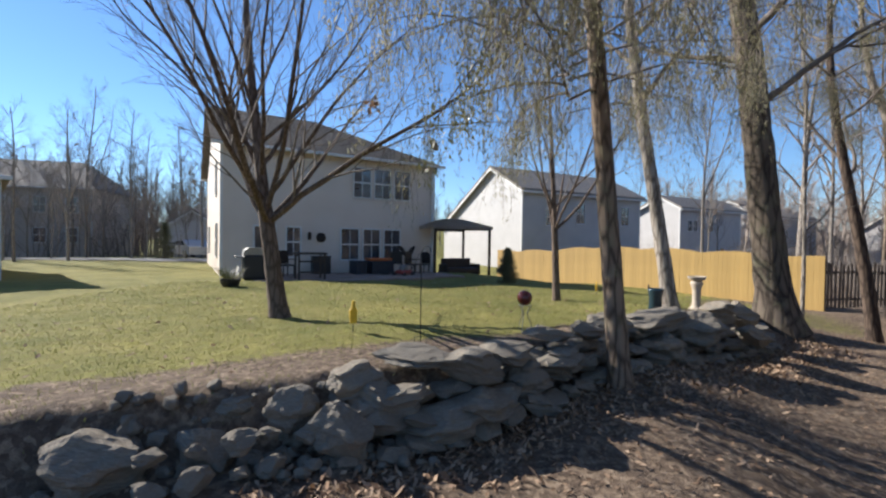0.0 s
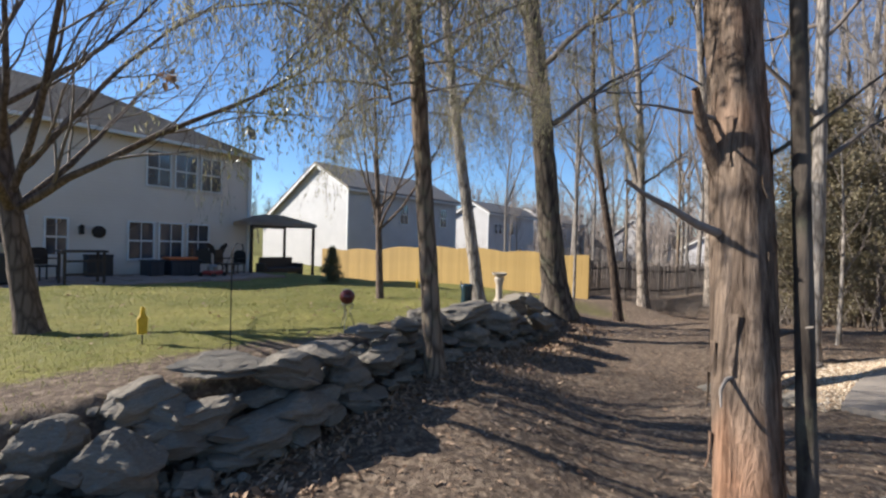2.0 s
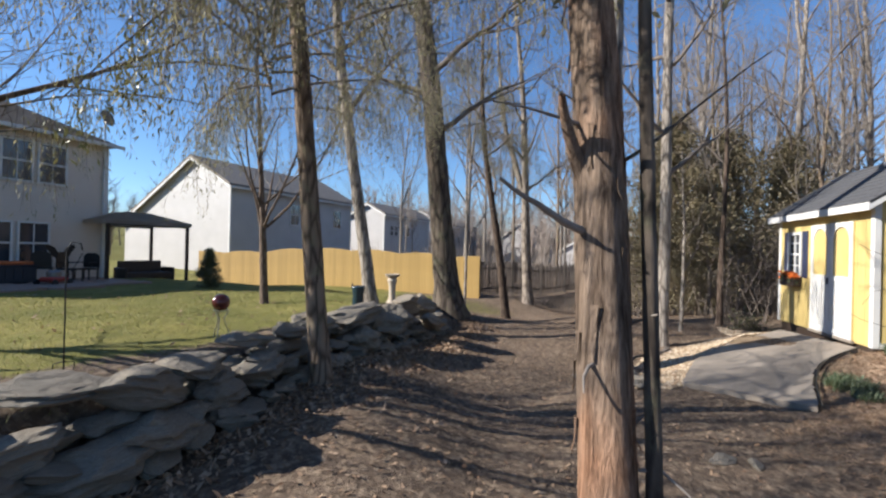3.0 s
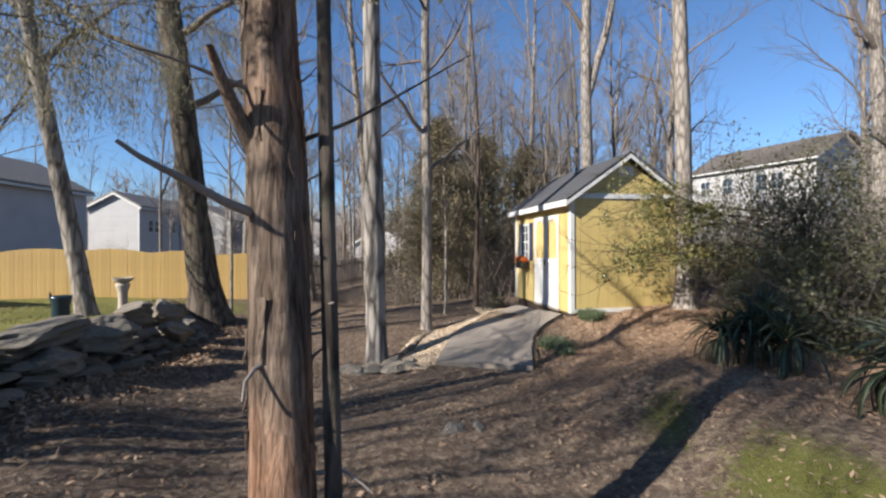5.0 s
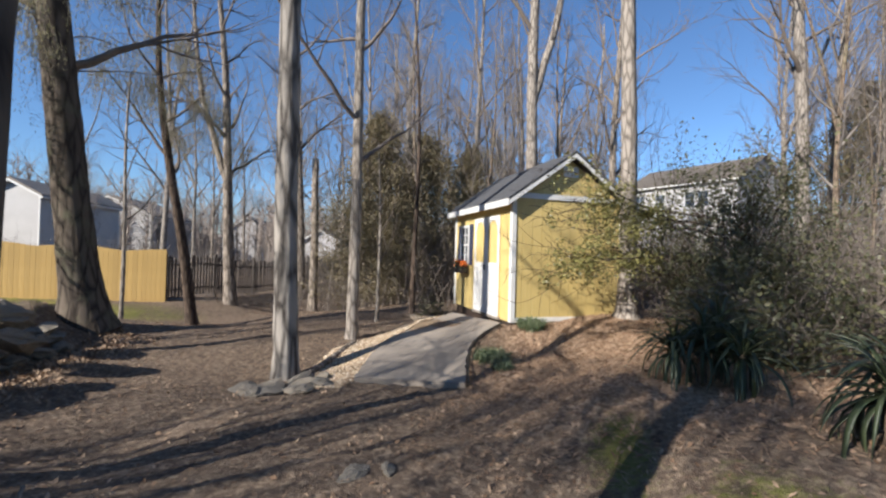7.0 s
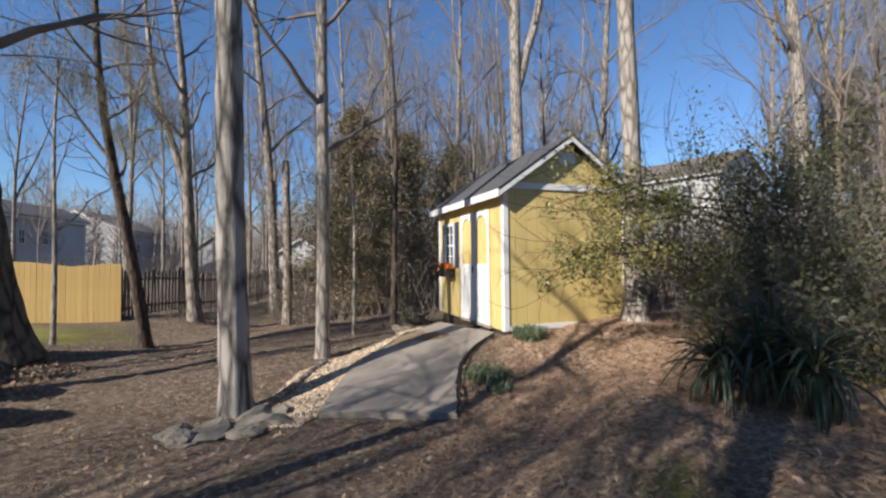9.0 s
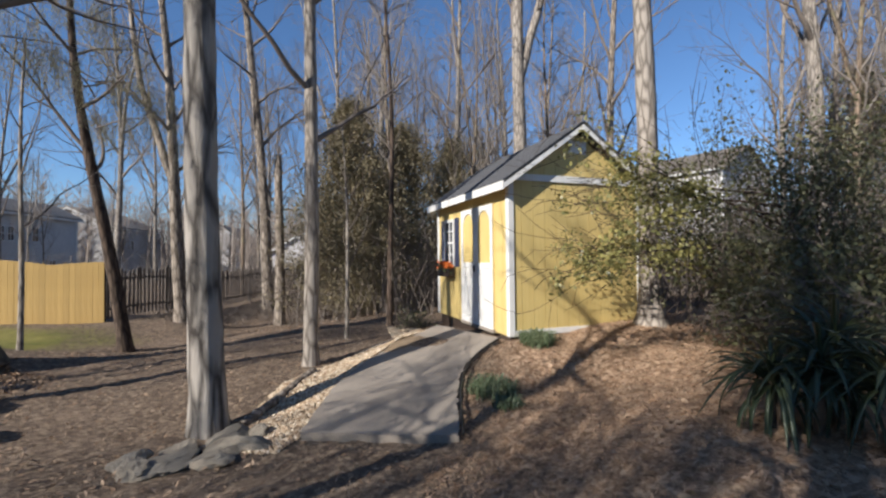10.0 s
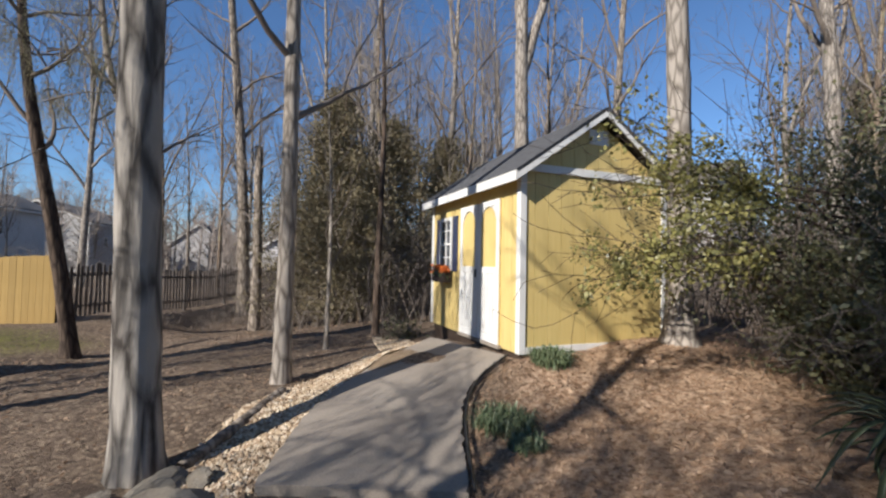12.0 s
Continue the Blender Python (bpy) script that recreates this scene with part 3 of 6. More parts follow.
    wd = part("window", box(-0.02, -0.007, wy0 + 0.04, wy1 - 0.04, wz0 + 0.04, wz1 - 0.04), M_GLASS, shed, "dark glass panes in a white frame")
    for a, b, c, e in ((wy0, wy0 + 0.05, wz0, wz1), (wy1 - 0.05, wy1, wz0, wz1), (wy0 + 0.051, wy1 - 0.051, wz1 - 0.055, wz1), (wy0 + 0.051, wy1 - 0.051, wz0, wz0 + 0.055)):
        part("window_frame", box(-0.05, -0.021, a, b, c, e, 0.003), M_WHITE, wd)
    part("muntin", box(-0.04, -0.021, (wy0 + wy1) / 2 - 0.011, (wy0 + wy1) / 2 + 0.011, wz0 + 0.056, wz1 - 0.056, 0.002), M_WHITE, wd)
    for i in range(1, 4):
        z = wz0 + (wz1 - wz0) * i / 4
        part("muntin", box(-0.036, -0.022, wy0 + 0.052, wy1 - 0.052, z - (0.018 if i == 2 else 0.01), z + (0.018 if i == 2 else 0.01), 0.002), M_WHITE, wd)
    for y0 in (wy0 - 0.20, wy1 + 0.02):
        sh = part("shutter", box(-0.03, -0.007, y0, y0 + 0.18, wz0 - 0.01, wz1 + 0.01, 0.003), M_NAVY, shed, "navy blue louvred shutter")
        for i in range(16):
            z = wz0 + 0.04 + i * (wz1 - wz0 - 0.08) / 16
            part("louvre", box(-0.038, -0.031, y0 + 0.03, y0 + 0.15, z, z + 0.035, 0.002), M_NAVY, sh)
    return shed


build_shed()


# ---- concrete path to the shed ----
def path_slab():
    n = 48

    def along(line, t):
        line = np.array(line)
        t = t * (len(line) - 1)
        k = min(int(t), len(line) - 2)
        a, b = line[max(k - 1, 0)], line[min(k + 2, len(line) - 1)]
        u = t - k
        p0, p1 = line[k], line[k + 1]
        m0, m1 = (p1 - a) / 2, (b - p0) / 2
        return (2 * u**3 - 3 * u**2 + 1) * p0 + (u**3 - 2 * u**2 + u) * m0 + (3 * u**2 - 2 * u**3) * p1 + (u**3 - u**2) * m1
    bm = bmesh.new()
    rows = []
    rng = np.random.RandomState(8)
    for i in range(n + 1):
        t = i / n
        a, b = along(PATH_R, t), along(PATH_L, t)
        z = float(slab_z(a[0]))
        row = []
        for j in range(11):
            p = a * (1 - j / 10) + b * j / 10
            if j in (0, 10):
                p = p + rng.normal(0, 0.008, 2)
            row.append(bm.verts.new((p[0], p[1], z + 0.006 * math.sin(j))))
        rows.append(row)
    for r0, r1 in zip(rows, rows[1:]):
        for j in range(10):
            bm.faces.new((r0[j], r1[j], r1[j + 1], r0[j + 1]))
    top = bm.faces[:]
    ext = bmesh.ops.extrude_face_region(bm, geom=top)
    for v in ext["geom"]:
        if isinstance(v, bmesh.types.BMVert):
            v.co.z -= 0.16
    bmesh.ops.recalc_face_normals(bm, faces=bm.faces[:])
    tagged(obj("garden_path", bm, M_CONCRETE, None), "curved grey concrete slab path to the shed door", "path", kind="structure")
    e = Tubes()
    pts = [along(PATH_R, i / 40) for i in range(41)]
    e.add([(p[0] + 0.005, p[1] - 0.035, float(slab_z(p[0])) + 0.012) for p in pts], [0.014] * 41, 6)
    tagged(e.mesh("path_edging", M_BLACK), "black plastic edging strip along the path", "edging", kind="structure")


path_slab()


# ---- fences ----
def board_fence():
    a, b = Vector((12.74, 13.40)), Vector((4.2, 25.8))
    d = (b - a)
    ln = d.length
    d.normalize()
    fence = empty("wooden_fence", pose(a.x, a.y, 0, 0, 0, math.degrees(math.atan2(d.y, d.x))))
    tagged(fence, "golden-stained board fence with a scalloped top", "fence")
    me = {}
    w = 0.14
    n = int(ln / w)
    rng = random.Random(4)
    for i in range(n):
        x = i * w
        p = a + d * x
        g = ground_z(p.x, p.y)
        bay = (x % 2.4) / 2.4
        h = round(1.70 + 0.10 * abs(math.cos(math.pi * bay)), 2)
        if h not in me:
            bm = box(0.001, w - 0.001, -0.012, 0.012, 0.02, h, 0.002)
            m = bpy.data.meshes.new("board")
            bm.to_mesh(m)
            bm.free()
            m.materials.append(M_FENCE)
            me[h] = m
        shared("board", me[h], pose(x, rng.uniform(-0.003, 0.003), g - 0.02), fence)
    for i in range(int(ln / 2.4) + 1):
        x = i * 2.4
        p = a + d * x
        part("post", box(x + 0.01, x + 0.10, -0.112, -0.022, ground_z(p.x, p.y) - 0.4, ground_z(p.x, p.y) + 1.72, 0.004), M_FENCE, fence)
    return fence


def picket_fence():
    a, b = Vector((12.80, 13.38)), Vector((28.5, 15.2))
    d = (b - a)
    ln = d.length
    d.normalize()
    fence = empty("picket_fence", pose(a.x, a.y, 0, 0, 0, math.degrees(math.atan2(d.y, d.x))))
    tagged(fence, "dark weathered picket fence between posts", "fence")
    me = []
    for k in range(4):
        h = 1.50 + 0.03 * k
        bm = prism([(0.0, 0.1), (0.075, 0.1), (0.075, h - 0.05), (0.0375, h), (0.0, h - 0.05)], -0.01, 0.01)
        m = bpy.data.meshes.new("picket")
        bm.to_mesh(m)
        bm.free()
        m.materials.append(M_PICKET)
        me.append(m)
    rng = random.Random(9)
    n = int(ln / 0.145)
    for i in range(n):
        x = i * 0.145
        p = a + d * x
        shared("picket", me[rng.randrange(4)], pose(x, 0, ground_z(p.x, p.y), 0, rng.uniform(-1.5, 1.5), 0), fence)
    for i in range(int(ln / 2.4) + 1):
        x = i * 2.4
        p = a + d * x
        g = ground_z(p.x, p.y)
        part("post", box(x - 0.05, x + 0.05, 0.062, 0.16, g - 0.3, g + 1.66, 0.006), M_PICKET, fence)
    for z in (0.38, 1.25):
        t = Tubes()
        xs = np.linspace(0, ln, 24)
        t.add([(x, 0.035, ground_z(*(a + d * float(x))) + z) for x in xs], [0.035] * 24, 4)
        t.mesh("rail", M_PICKET, fence, smooth=False)
    return fence


board_fence()
picket_fence()


# ---- houses ----
def window_unit(parent, x, z, w, h, y=0.0, mat=None, grid=(2, 2), m=None):
    """A double-hung window set in a wall that faces -y."""
    wd = part("window", box(x + 0.04, x + w - 0.04, y - 0.012, y - 0.004, z + 0.04, z + h - 0.04), M_GLASS, parent, "dark glazed window in a white frame")
    for a, b, c, e in ((x, x + 0.06, z, z + h), (x + w - 0.06, x + w, z, z + h), (x + 0.061, x + w - 0.061, z + h - 0.06, z + h), (x + 0.061, x + w - 0.061, z, z + 0.07), (x + 0.061, x + w - 0.061, z + h / 2 - 0.03, z + h / 2 + 0.03)):
        part("window_frame", box(a, b, y - 0.06, y - 0.013, c, e, 0.004), mat or M_WHITE, wd)
    for i in range(1, grid[0]):
        for k in (0, 1):
            if k == 0 and grid[1] < 2:
                continue
            xm = x + w * i / grid[0]
            zz = z + 0.07 if k == 0 else z + h / 2 + 0.03
            part("muntin", box(xm - 0.012, xm + 0.012, y - 0.04, y - 0.013, zz, zz + h / 2 - 0.1), mat or M_WHITE, wd)
    if m is not None:
        wd.matrix_local = m
    return wd


def house(name, m, w, dp, hw, rise, wall, roof, label, hip=0.0, hip_left=0.0, gable_x=False, over=0.35, gables=False):
    """A house with its front wall along x at y = 0; the ridge runs along x, or along y with gable_x."""
    h = empty(name, m)
    tagged(h, label, "house")
    if gable_x:
        part("wall", prism([(0, -1.5), (w, -1.5), (w, hw), (w / 2, hw + rise), (0, hw)], 0, dp), wall, h)
        sl = rise / (w / 2)
        for s in (0, 1):
            pts = [(-over, hw - over * sl + 0.02), (w / 2, hw + rise + 0.02), (w / 2, hw + rise + 0.2), (-over, hw - over * sl + 0.2)]
            if s:
                pts = [(w - x, z) for x, z in pts]
            part("roof", prism(pts, -over, dp + over), roof, h)
            tr = [(-over, hw - over * sl - 0.12), (w / 2, hw + rise - 0.12), (w / 2, hw + rise + 0.018), (-over, hw - over * sl + 0.018)]
            if s:
                tr = [(w - x, z) for x, z in tr]
            part("rake_board", prism(tr, -over, -over + 0.05), M_WHITE, h)
    else:
        part("wall", box(0, w, 0, dp, -1.5, hw), wall, h)
        bm = bmesh.new()
        o = over
        e = [bm.verts.new(c) for c in ((-o, -o, hw), (w + o, -o, hw), (w + o, dp + o, hw), (-o, dp + o, hw))]
        a, b = bm.verts.new((hip_left, dp / 2, hw + rise)), bm.verts.new((w - hip, dp / 2, hw + rise))
        faces = [(e[0], e[1], b, a), (e[2], e[3], a, b)]
        if not gables:
            faces.append((e[3], e[2], e[1], e[0]))
        if hip > 0:
            faces.append((e[1], e[2], b))
        else:
            b.co.x = w + o
        if hip_left > 0:
            faces.append((e[3], e[0], a))
        else:
            a.co.x = -o
        for f in faces:
            bm.faces.new(f)
        if gables:
            bmesh.ops.solidify(bm, geom=bm.faces[:], thickness=0.12)
        part("roof", bm, roof, h)
        for y0, y1 in ((-o - 0.09, -o - 0.003), (dp + o + 0.003, dp + o + 0.09)):
            part("gutter", box(-o, w + o, y0, y1, hw - 0.10, hw + 0.02, 0.01), M_WHITE, h)
    if gables:
        for x0, x1 in ((0.0, 0.12), (w - 0.12, w)):
            if (x0 == 0.0 and hip_left > 0) or (x0 > 0 and hip > 0):
                continue
            gb = bmesh.new()
            tri_ = [[gb.verts.new((x, y, z)) for y, z in ((0.0, hw + 0.001), (dp, hw + 0.001), (dp / 2, hw + rise * 0.93))] for x in (x0, x1)]
            gb.faces.new(tri_[0])
            gb.faces.new(tri_[1][::-1])
            for i in range(3):
                gb.faces.new((tri_[0][i], tri_[0][(i + 1) % 3], tri_[1][(i + 1) % 3], tri_[1][i]))
            bmesh.ops.recalc_face_normals(gb, faces=gb.faces[:])
            part("gable_wall", gb, wall, h)
    for x in (-0.03, w - 0.07):
        part("corner_trim", box(x, x + 0.1, -0.02, 0.08, -0.4, hw - 0.03), M_WHITE, h)
    return h


HU, HN = Vector((0.903, 0.430)), Vector((-0.430, 0.903))
HA = math.degrees(math.atan2(0.430, 0.903))


HOUSE_A = HA + 3.0


def main_house():
    z0 = -0.02
    h = house("family_house", pose(-7.51, 16.16, z0, 0, 0, HOUSE_A), 8.92, 11.0, 4.95, 2.75, M_SIDING_TAN, M_SHINGLE_BROWN,
              "two-storey tan house with white-framed windows and a brown hipped roof", hip=4.2, hip_left=0.0, gables=True)
    for i in range(3):
        window_unit(h, 4.97 + 0.93 * i, 3.25, 0.84, 1.36)
        window_unit(h, 4.44 + 0.96 * i, 0.60, 0.86, 1.40)
    window_unit(h, 2.26, 0.75, 0.62, 1.25)
    d = part("door", box(1.15, 1.85, -0.03, -0.006, -0.1, 1.95, 0.01), M_GLASS, h, "dark glazed patio door in a white frame")
    for a, b, c, e in ((1.08, 1.149, -0.1, 2.02), (1.851, 1.92, -0.1, 2.02), (1.15, 1.85, 1.951, 2.02)):
        part("door_frame", box(a, b, -0.06, -0.003, c, e, 0.004), M_WHITE, d)
    # the side wall, seen at a slant, with its own windows
    for x, z in ((2.6, 0.7), (8.6, 0.7), (8.2, 3.2)):
        window_unit(h, x, z, 0.75, 1.4, m=pose(0, 11.0, 0, 0, 0, -90))
    part("downspout", box(8.75, 8.83, -0.09, -0.03, 0.0, 4.85, 0.01), M_WHITE, h)
    return h


main_house()


def neighbour(name, near, w, ln, eave, apex, top, far_eave, wall_mat, z0, label, windows=()):
    """A gabled house whose gable faces the sun; near: its corner nearest the yard; apex: the ridge's distance from it; all heights above the yard."""
    h = empty(name, pose(near[0] - 0.43 * w, near[1] + 0.903 * w, z0, 0, 0, HA - 90))
    tagged(h, label, "house")
    xa, e, t, f = w - apex, eave - z0, top - z0, far_eave - z0
    part("wall", prism([(0, -1.5), (w, -1.5), (w, e), (xa, t), (0, f)], 0, ln), wall_mat, h)
    o = 0.35
    for x, z in ((w, e), (0, f)):
        sl = (t - z) / (xa - x)
        q = x + (o if x > xa else -o)
        zq = z + (q - x) * sl
        part("roof", prism([(q, zq + 0.02), (xa, t + 0.02), (xa, t + 0.19), (q, zq + 0.19)], -o, ln + o), M_SHINGLE_BROWN, h)
        part("rake_board", prism([(q, zq - 0.16), (xa, t - 0.16), (xa, t + 0.018), (q, zq + 0.018)], -o, -o + 0.05), M_WHITE, h)
    part("gutter", box(w + o + 0.003, w + o + 0.1, -o, ln + o, e - 0.32, e - 0.19, 0.01), M_WHITE, h)
    for y0 in (-0.02, ln - 0.1):
        part("corner_trim", box(w - 0.08, w + 0.03, y0, y0 + 0.12, -0.4, e - 0.25), M_WHITE, h)
    for x, z, a, b in windows:
        window_unit(h, x, z, a, b, m=pose(w, 0, 0, 0, 0, 90))
    return h


neighbour("neighbour_house", (6.88, 31.29), 12.0, 12.6, 5.44, 3.74, 7.39, 2.9, M_SIDING_WHITE, -0.9, "white-sided two-storey neighbour house with a long steep gable", ((5.2, 3.9, 1.0, 1.6), (2.2, 3.7, 0.9, 1.3), (10.2, 3.9, 1.0, 1.6), (1.2, 0.6, 1.0, 1.3), (8.6, 0.6, 1.0, 1.3)))
neighbour("neighbour_house", (24.6, 41.46), 4.6, 10.4, 5.22, 2.1, 6.35, 5.1, M_SIDING_WHITE, -0.6, "white-sided house with a row of small dark windows", ((1.2, 3.4, 0.7, 1.2), (2.1, 3.4, 0.7, 1.2), (4.6, 3.4, 0.8, 1.3), (6.6, 0.6, 0.9, 1.3)))
neighbour("neighbour_house", (41.9, 51.3), 9.5, 11, 5.16, 5.0, 7.4, 5.16, M_SIDING_WHITE, -0.6, "distant white-sided house with a broad gable", ((3.0, 3.0, 0.8, 1.2),))
neighbour("neighbour_house", (62, 50), 8.0, 12, 3.6, 4.0, 6.6, 3.6, M_SIDING_GREY, -0.5, "distant grey house with a low gable", ((3.0, 2.0, 0.8, 1.2),))
neighbour("neighbour_house", (52, 29), 8.0, 11, 1.6, 4.0, 4.0, 1.6, M_SIDING_GREY, -1.2, "distant grey house beyond the picket fence", ((3.0, 0.8, 0.8, 1.2),))
hw_ = house("hillside_house", pose(50.8, -4.0, 1.6, 0, 0, -129.7), 10.6, 9.5, 6.7, 2.6, M_SIDING_WHITE, M_SHINGLE_BROWN, "white two-storey house behind the woods", gables=True)
for wx in (1.2, 3.3, 6.2, 7.4):
    window_unit(hw_, wx, 4.5, 1.0, 1.5)
hb_ = house("hillside_house", pose(-42, 38, 0.2, 0, 0, 12), 12, 9, 5.6, 3.0, M_SIDING_BROWN, M_SHINGLE_BROWN, "brown house half hidden by bare trees", hip=2.5, hip_left=2.5)
for wx in (1.6, 4.6, 7.6, 10):
    window_unit(hb_, wx, 3.4, 1.0, 1.4)
    window_unit(hb_, wx, 0.7, 1.0, 1.4)
house("white_garage", pose(-22.5, 38, -0.3, 0, 0, 5), 5, 5, 2.6, 1.6, M_SIDING_WHITE, M_SHINGLE_BROWN, "small white garage beside the drive", gable_x=True)
house("side_house", pose(-17.05, 7.85, 0.0, 0, 0, 45), 7.0, 8, 3.1, 2.0, M_SIDING_TAN, M_SHINGLE_BROWN, "tan house wall at the edge of the lawn", hip=3, hip_left=3, over=0.25)


# ---- dry stone wall ----
def rock_mesh(seed, fine=4):
    rng = np.random.RandomState(seed)
    bm = bmesh.new()
    bmesh.ops.create_icosphere(bm, subdivisions=fine, radius=1.0)
    planes = [Vector(rng.normal(0, 1, 3)).normalized() for _ in range(9)]
    cut = [rng.uniform(0.55, 0.85) for _ in planes]
    off = Vector(rng.uniform(-50, 50, 3))
    for v in bm.verts:
        p = v.co.copy()
        for n, c in zip(planes, cut):
            d = p.dot(n)
            if d > c:
                p -= n * (d - c) * 0.93
        p *= 1 + 0.13 * noise.noise(p * 1.6 + off) + 0.085 * noise.noise(p * 4.0 + off) + 0.045 * noise.noise(p * 9 + off)
        k = 1 + 0.09 * math.copysign(abs(math.sin(8 * p.z + 3 * noise.noise(p * 1.5 + off))) ** 0.5, math.sin(8 * p.z + 3 * noise.noise(p * 1.5 + off)))
        p.x, p.y = p.x * k, p.y * k
        v.co = Vector((p.x, p.y, p.z))
    me = bpy.data.meshes.new("stone")
    bm.normal_update()
    bm.to_mesh(me)
    bm.free()
    me.materials.append(M_ROCK)
    return me


ROCKS = [rock_mesh(40 + i) for i in range(9)]
FILL = [rock_mesh(80 + i, 3) for i in range(9)]
PEBBLES = [rock_mesh(60 + i, 2) for i in range(6)]


def stone_wall():
    wall = empty("stone_wall", pose(0, 0, 0))
    tagged(wall, "dry-stacked wall of rough grey fieldstone slabs and boulders", "stone wall")
    rng = random.Random(12)

    def stone(x, y, z, sx, sy, sz, turn=0.0, tx=0.0, ty=0.0, k=None):
        shared("stone", FILL[rng.randrange(9)] if k is None else ROCKS[k], pose(x, y, z, tx, ty, turn) @ Matrix.Diagonal((sx, sy, sz, 1)), wall)
    # the large stones, one by one
    for row in BIG_STONES:
        stone(*row)
    # fill along the line: rubble at the low end, courses further on
    seg = list(zip(WALL[3:-2], WALL[4:-1]))
    for (ax, ay), (bx, by) in seg:
        ln = math.hypot(bx - ax, by - ay)
        ang = math.degrees(math.atan2(by - ay, bx - ax))
        n = int(ln / 0.27) + 1
        for i in range(n):
            t = (i + rng.random()) / n
            x, y = ax + (bx - ax) * t, ay + (by - ay) * t
            ox, oy = (by - ay) / ln, -(bx - ax) / ln
            small = x < -0.5
            for c in range(2 if small else 3):
                o = 0.34 - 0.13 * c + rng.uniform(-0.05, 0.05)
                g = ground_z(x + ox * 0.5, y + oy * 0.5)
                s = rng.uniform(0.06, 0.12) if small else rng.uniform(0.13, 0.25)
                stone(x + ox * o, y + oy * o, g + 0.05 + 0.14 * c + rng.uniform(-0.03, 0.03), s, s * rng.uniform(0.6, 0.9), s * (rng.uniform(0.55, 0.85) if small else rng.uniform(0.3, 0.5)), ang + rng.uniform(-30, 30), rng.uniform(-14, 14), rng.uniform(-14, 14))
    # loose rubble in the low end
    for i in range(130):
        t = rng.random()
        x = -2.0 + 2.1 * t
        y = 2.42 + 0.62 * t + rng.uniform(-0.2, 0.36)
        s = rng.uniform(0.025, 0.075)
        shared("stone", PEBBLES[rng.randrange(6)], pose(x, y, ground_z(x, y) + s * 0.45, rng.uniform(-20, 20), rng.uniform(-20, 20), rng.uniform(0, 180)) @ Matrix.Diagonal((s, s * 0.8, s * 0.72, 1)), wall)
    return wall


# x, y, z, half sizes, turn, tilts, variant
BIG_STONES = [
    (-1.80, 2.50, 0.14, 0.31, 0.25, 0.20, 25, 5, 12, 0),
    (-1.35, 2.70, 0.13, 0.20, 0.13, 0.14, -25, 0, 24, 1),
    (-0.53, 2.80, 0.16, 0.22, 0.15, 0.20, 0, 0, 8, 2),
    (-0.89, 2.95, 0.27, 0.17, 0.14, 0.15, 40, 8, 0, 3),
    (-1.27, 2.95, 0.26, 0.14, 0.12, 0.10, 10, 0, 0, 4),
    (-1.58, 3.00, 0.33, 0.17, 0.13, 0.05, 10, 0, 0, 4),
    (-0.50, 3.20, 0.38, 0.27, 0.20, 0.13, 22, 0, -14, 5),
    (-0.22, 3.14, 0.25, 0.36, 0.24, 0.11, 14, 0, -10, 6),
    (0.10, 3.15, 0.08, 0.33, 0.22, 0.13, 14, 0, -6, 3),
    (-0.10, 3.45, 0.51, 0.34, 0.26, 0.085, 8, 0, 4, 7),
    (0.38, 3.48, 0.43, 0.34, 0.26, 0.14, 24, 0, 10, 8),
    (0.45, 3.30, 0.18, 0.28, 0.2, 0.13, 24, 0, 4, 1),
    (0.75, 3.78, 0.46, 0.28, 0.24, 0.13, 38, 0, 0, 0),
    (0.92, 3.78, 0.22, 0.28, 0.2, 0.14, 38, 0, 0, 5),
    (1.25, 4.25, 0.51, 0.29, 0.24, 0.09, 40, 0, 5, 2),
    (1.30, 4.10, 0.27, 0.32, 0.22, 0.15, 42, 0, 0, 4),
    (1.73, 4.62, 0.49, 0.24, 0.2, 0.10, 40, 0, 5, 7),
    (2.20, 5.10, 0.46, 0.40, 0.30, 0.13, 30, 0, 0, 5),
    (3.05, 5.55, 0.45, 0.62, 0.40, 0.14, 32, 0, -4, 6),
    (2.95, 5.25, 0.18, 0.36, 0.24, 0.20, 30, 0, 0, 1),
    (3.70, 5.75, 0.28, 0.40, 0.32, 0.24, 34, 0, 0, 3),
    (4.40, 6.35, 0.42, 0.38, 0.28, 0.17, 36, 0, 10, 8),
    (5.20, 6.95, 0.30, 0.42, 0.26, 0.22, 36, 0, 14, 7),
    (5.00, 6.35, 0.05, 0.34, 0.22, 0.15, 30, 0, 20, 2),
]
stone_wall()

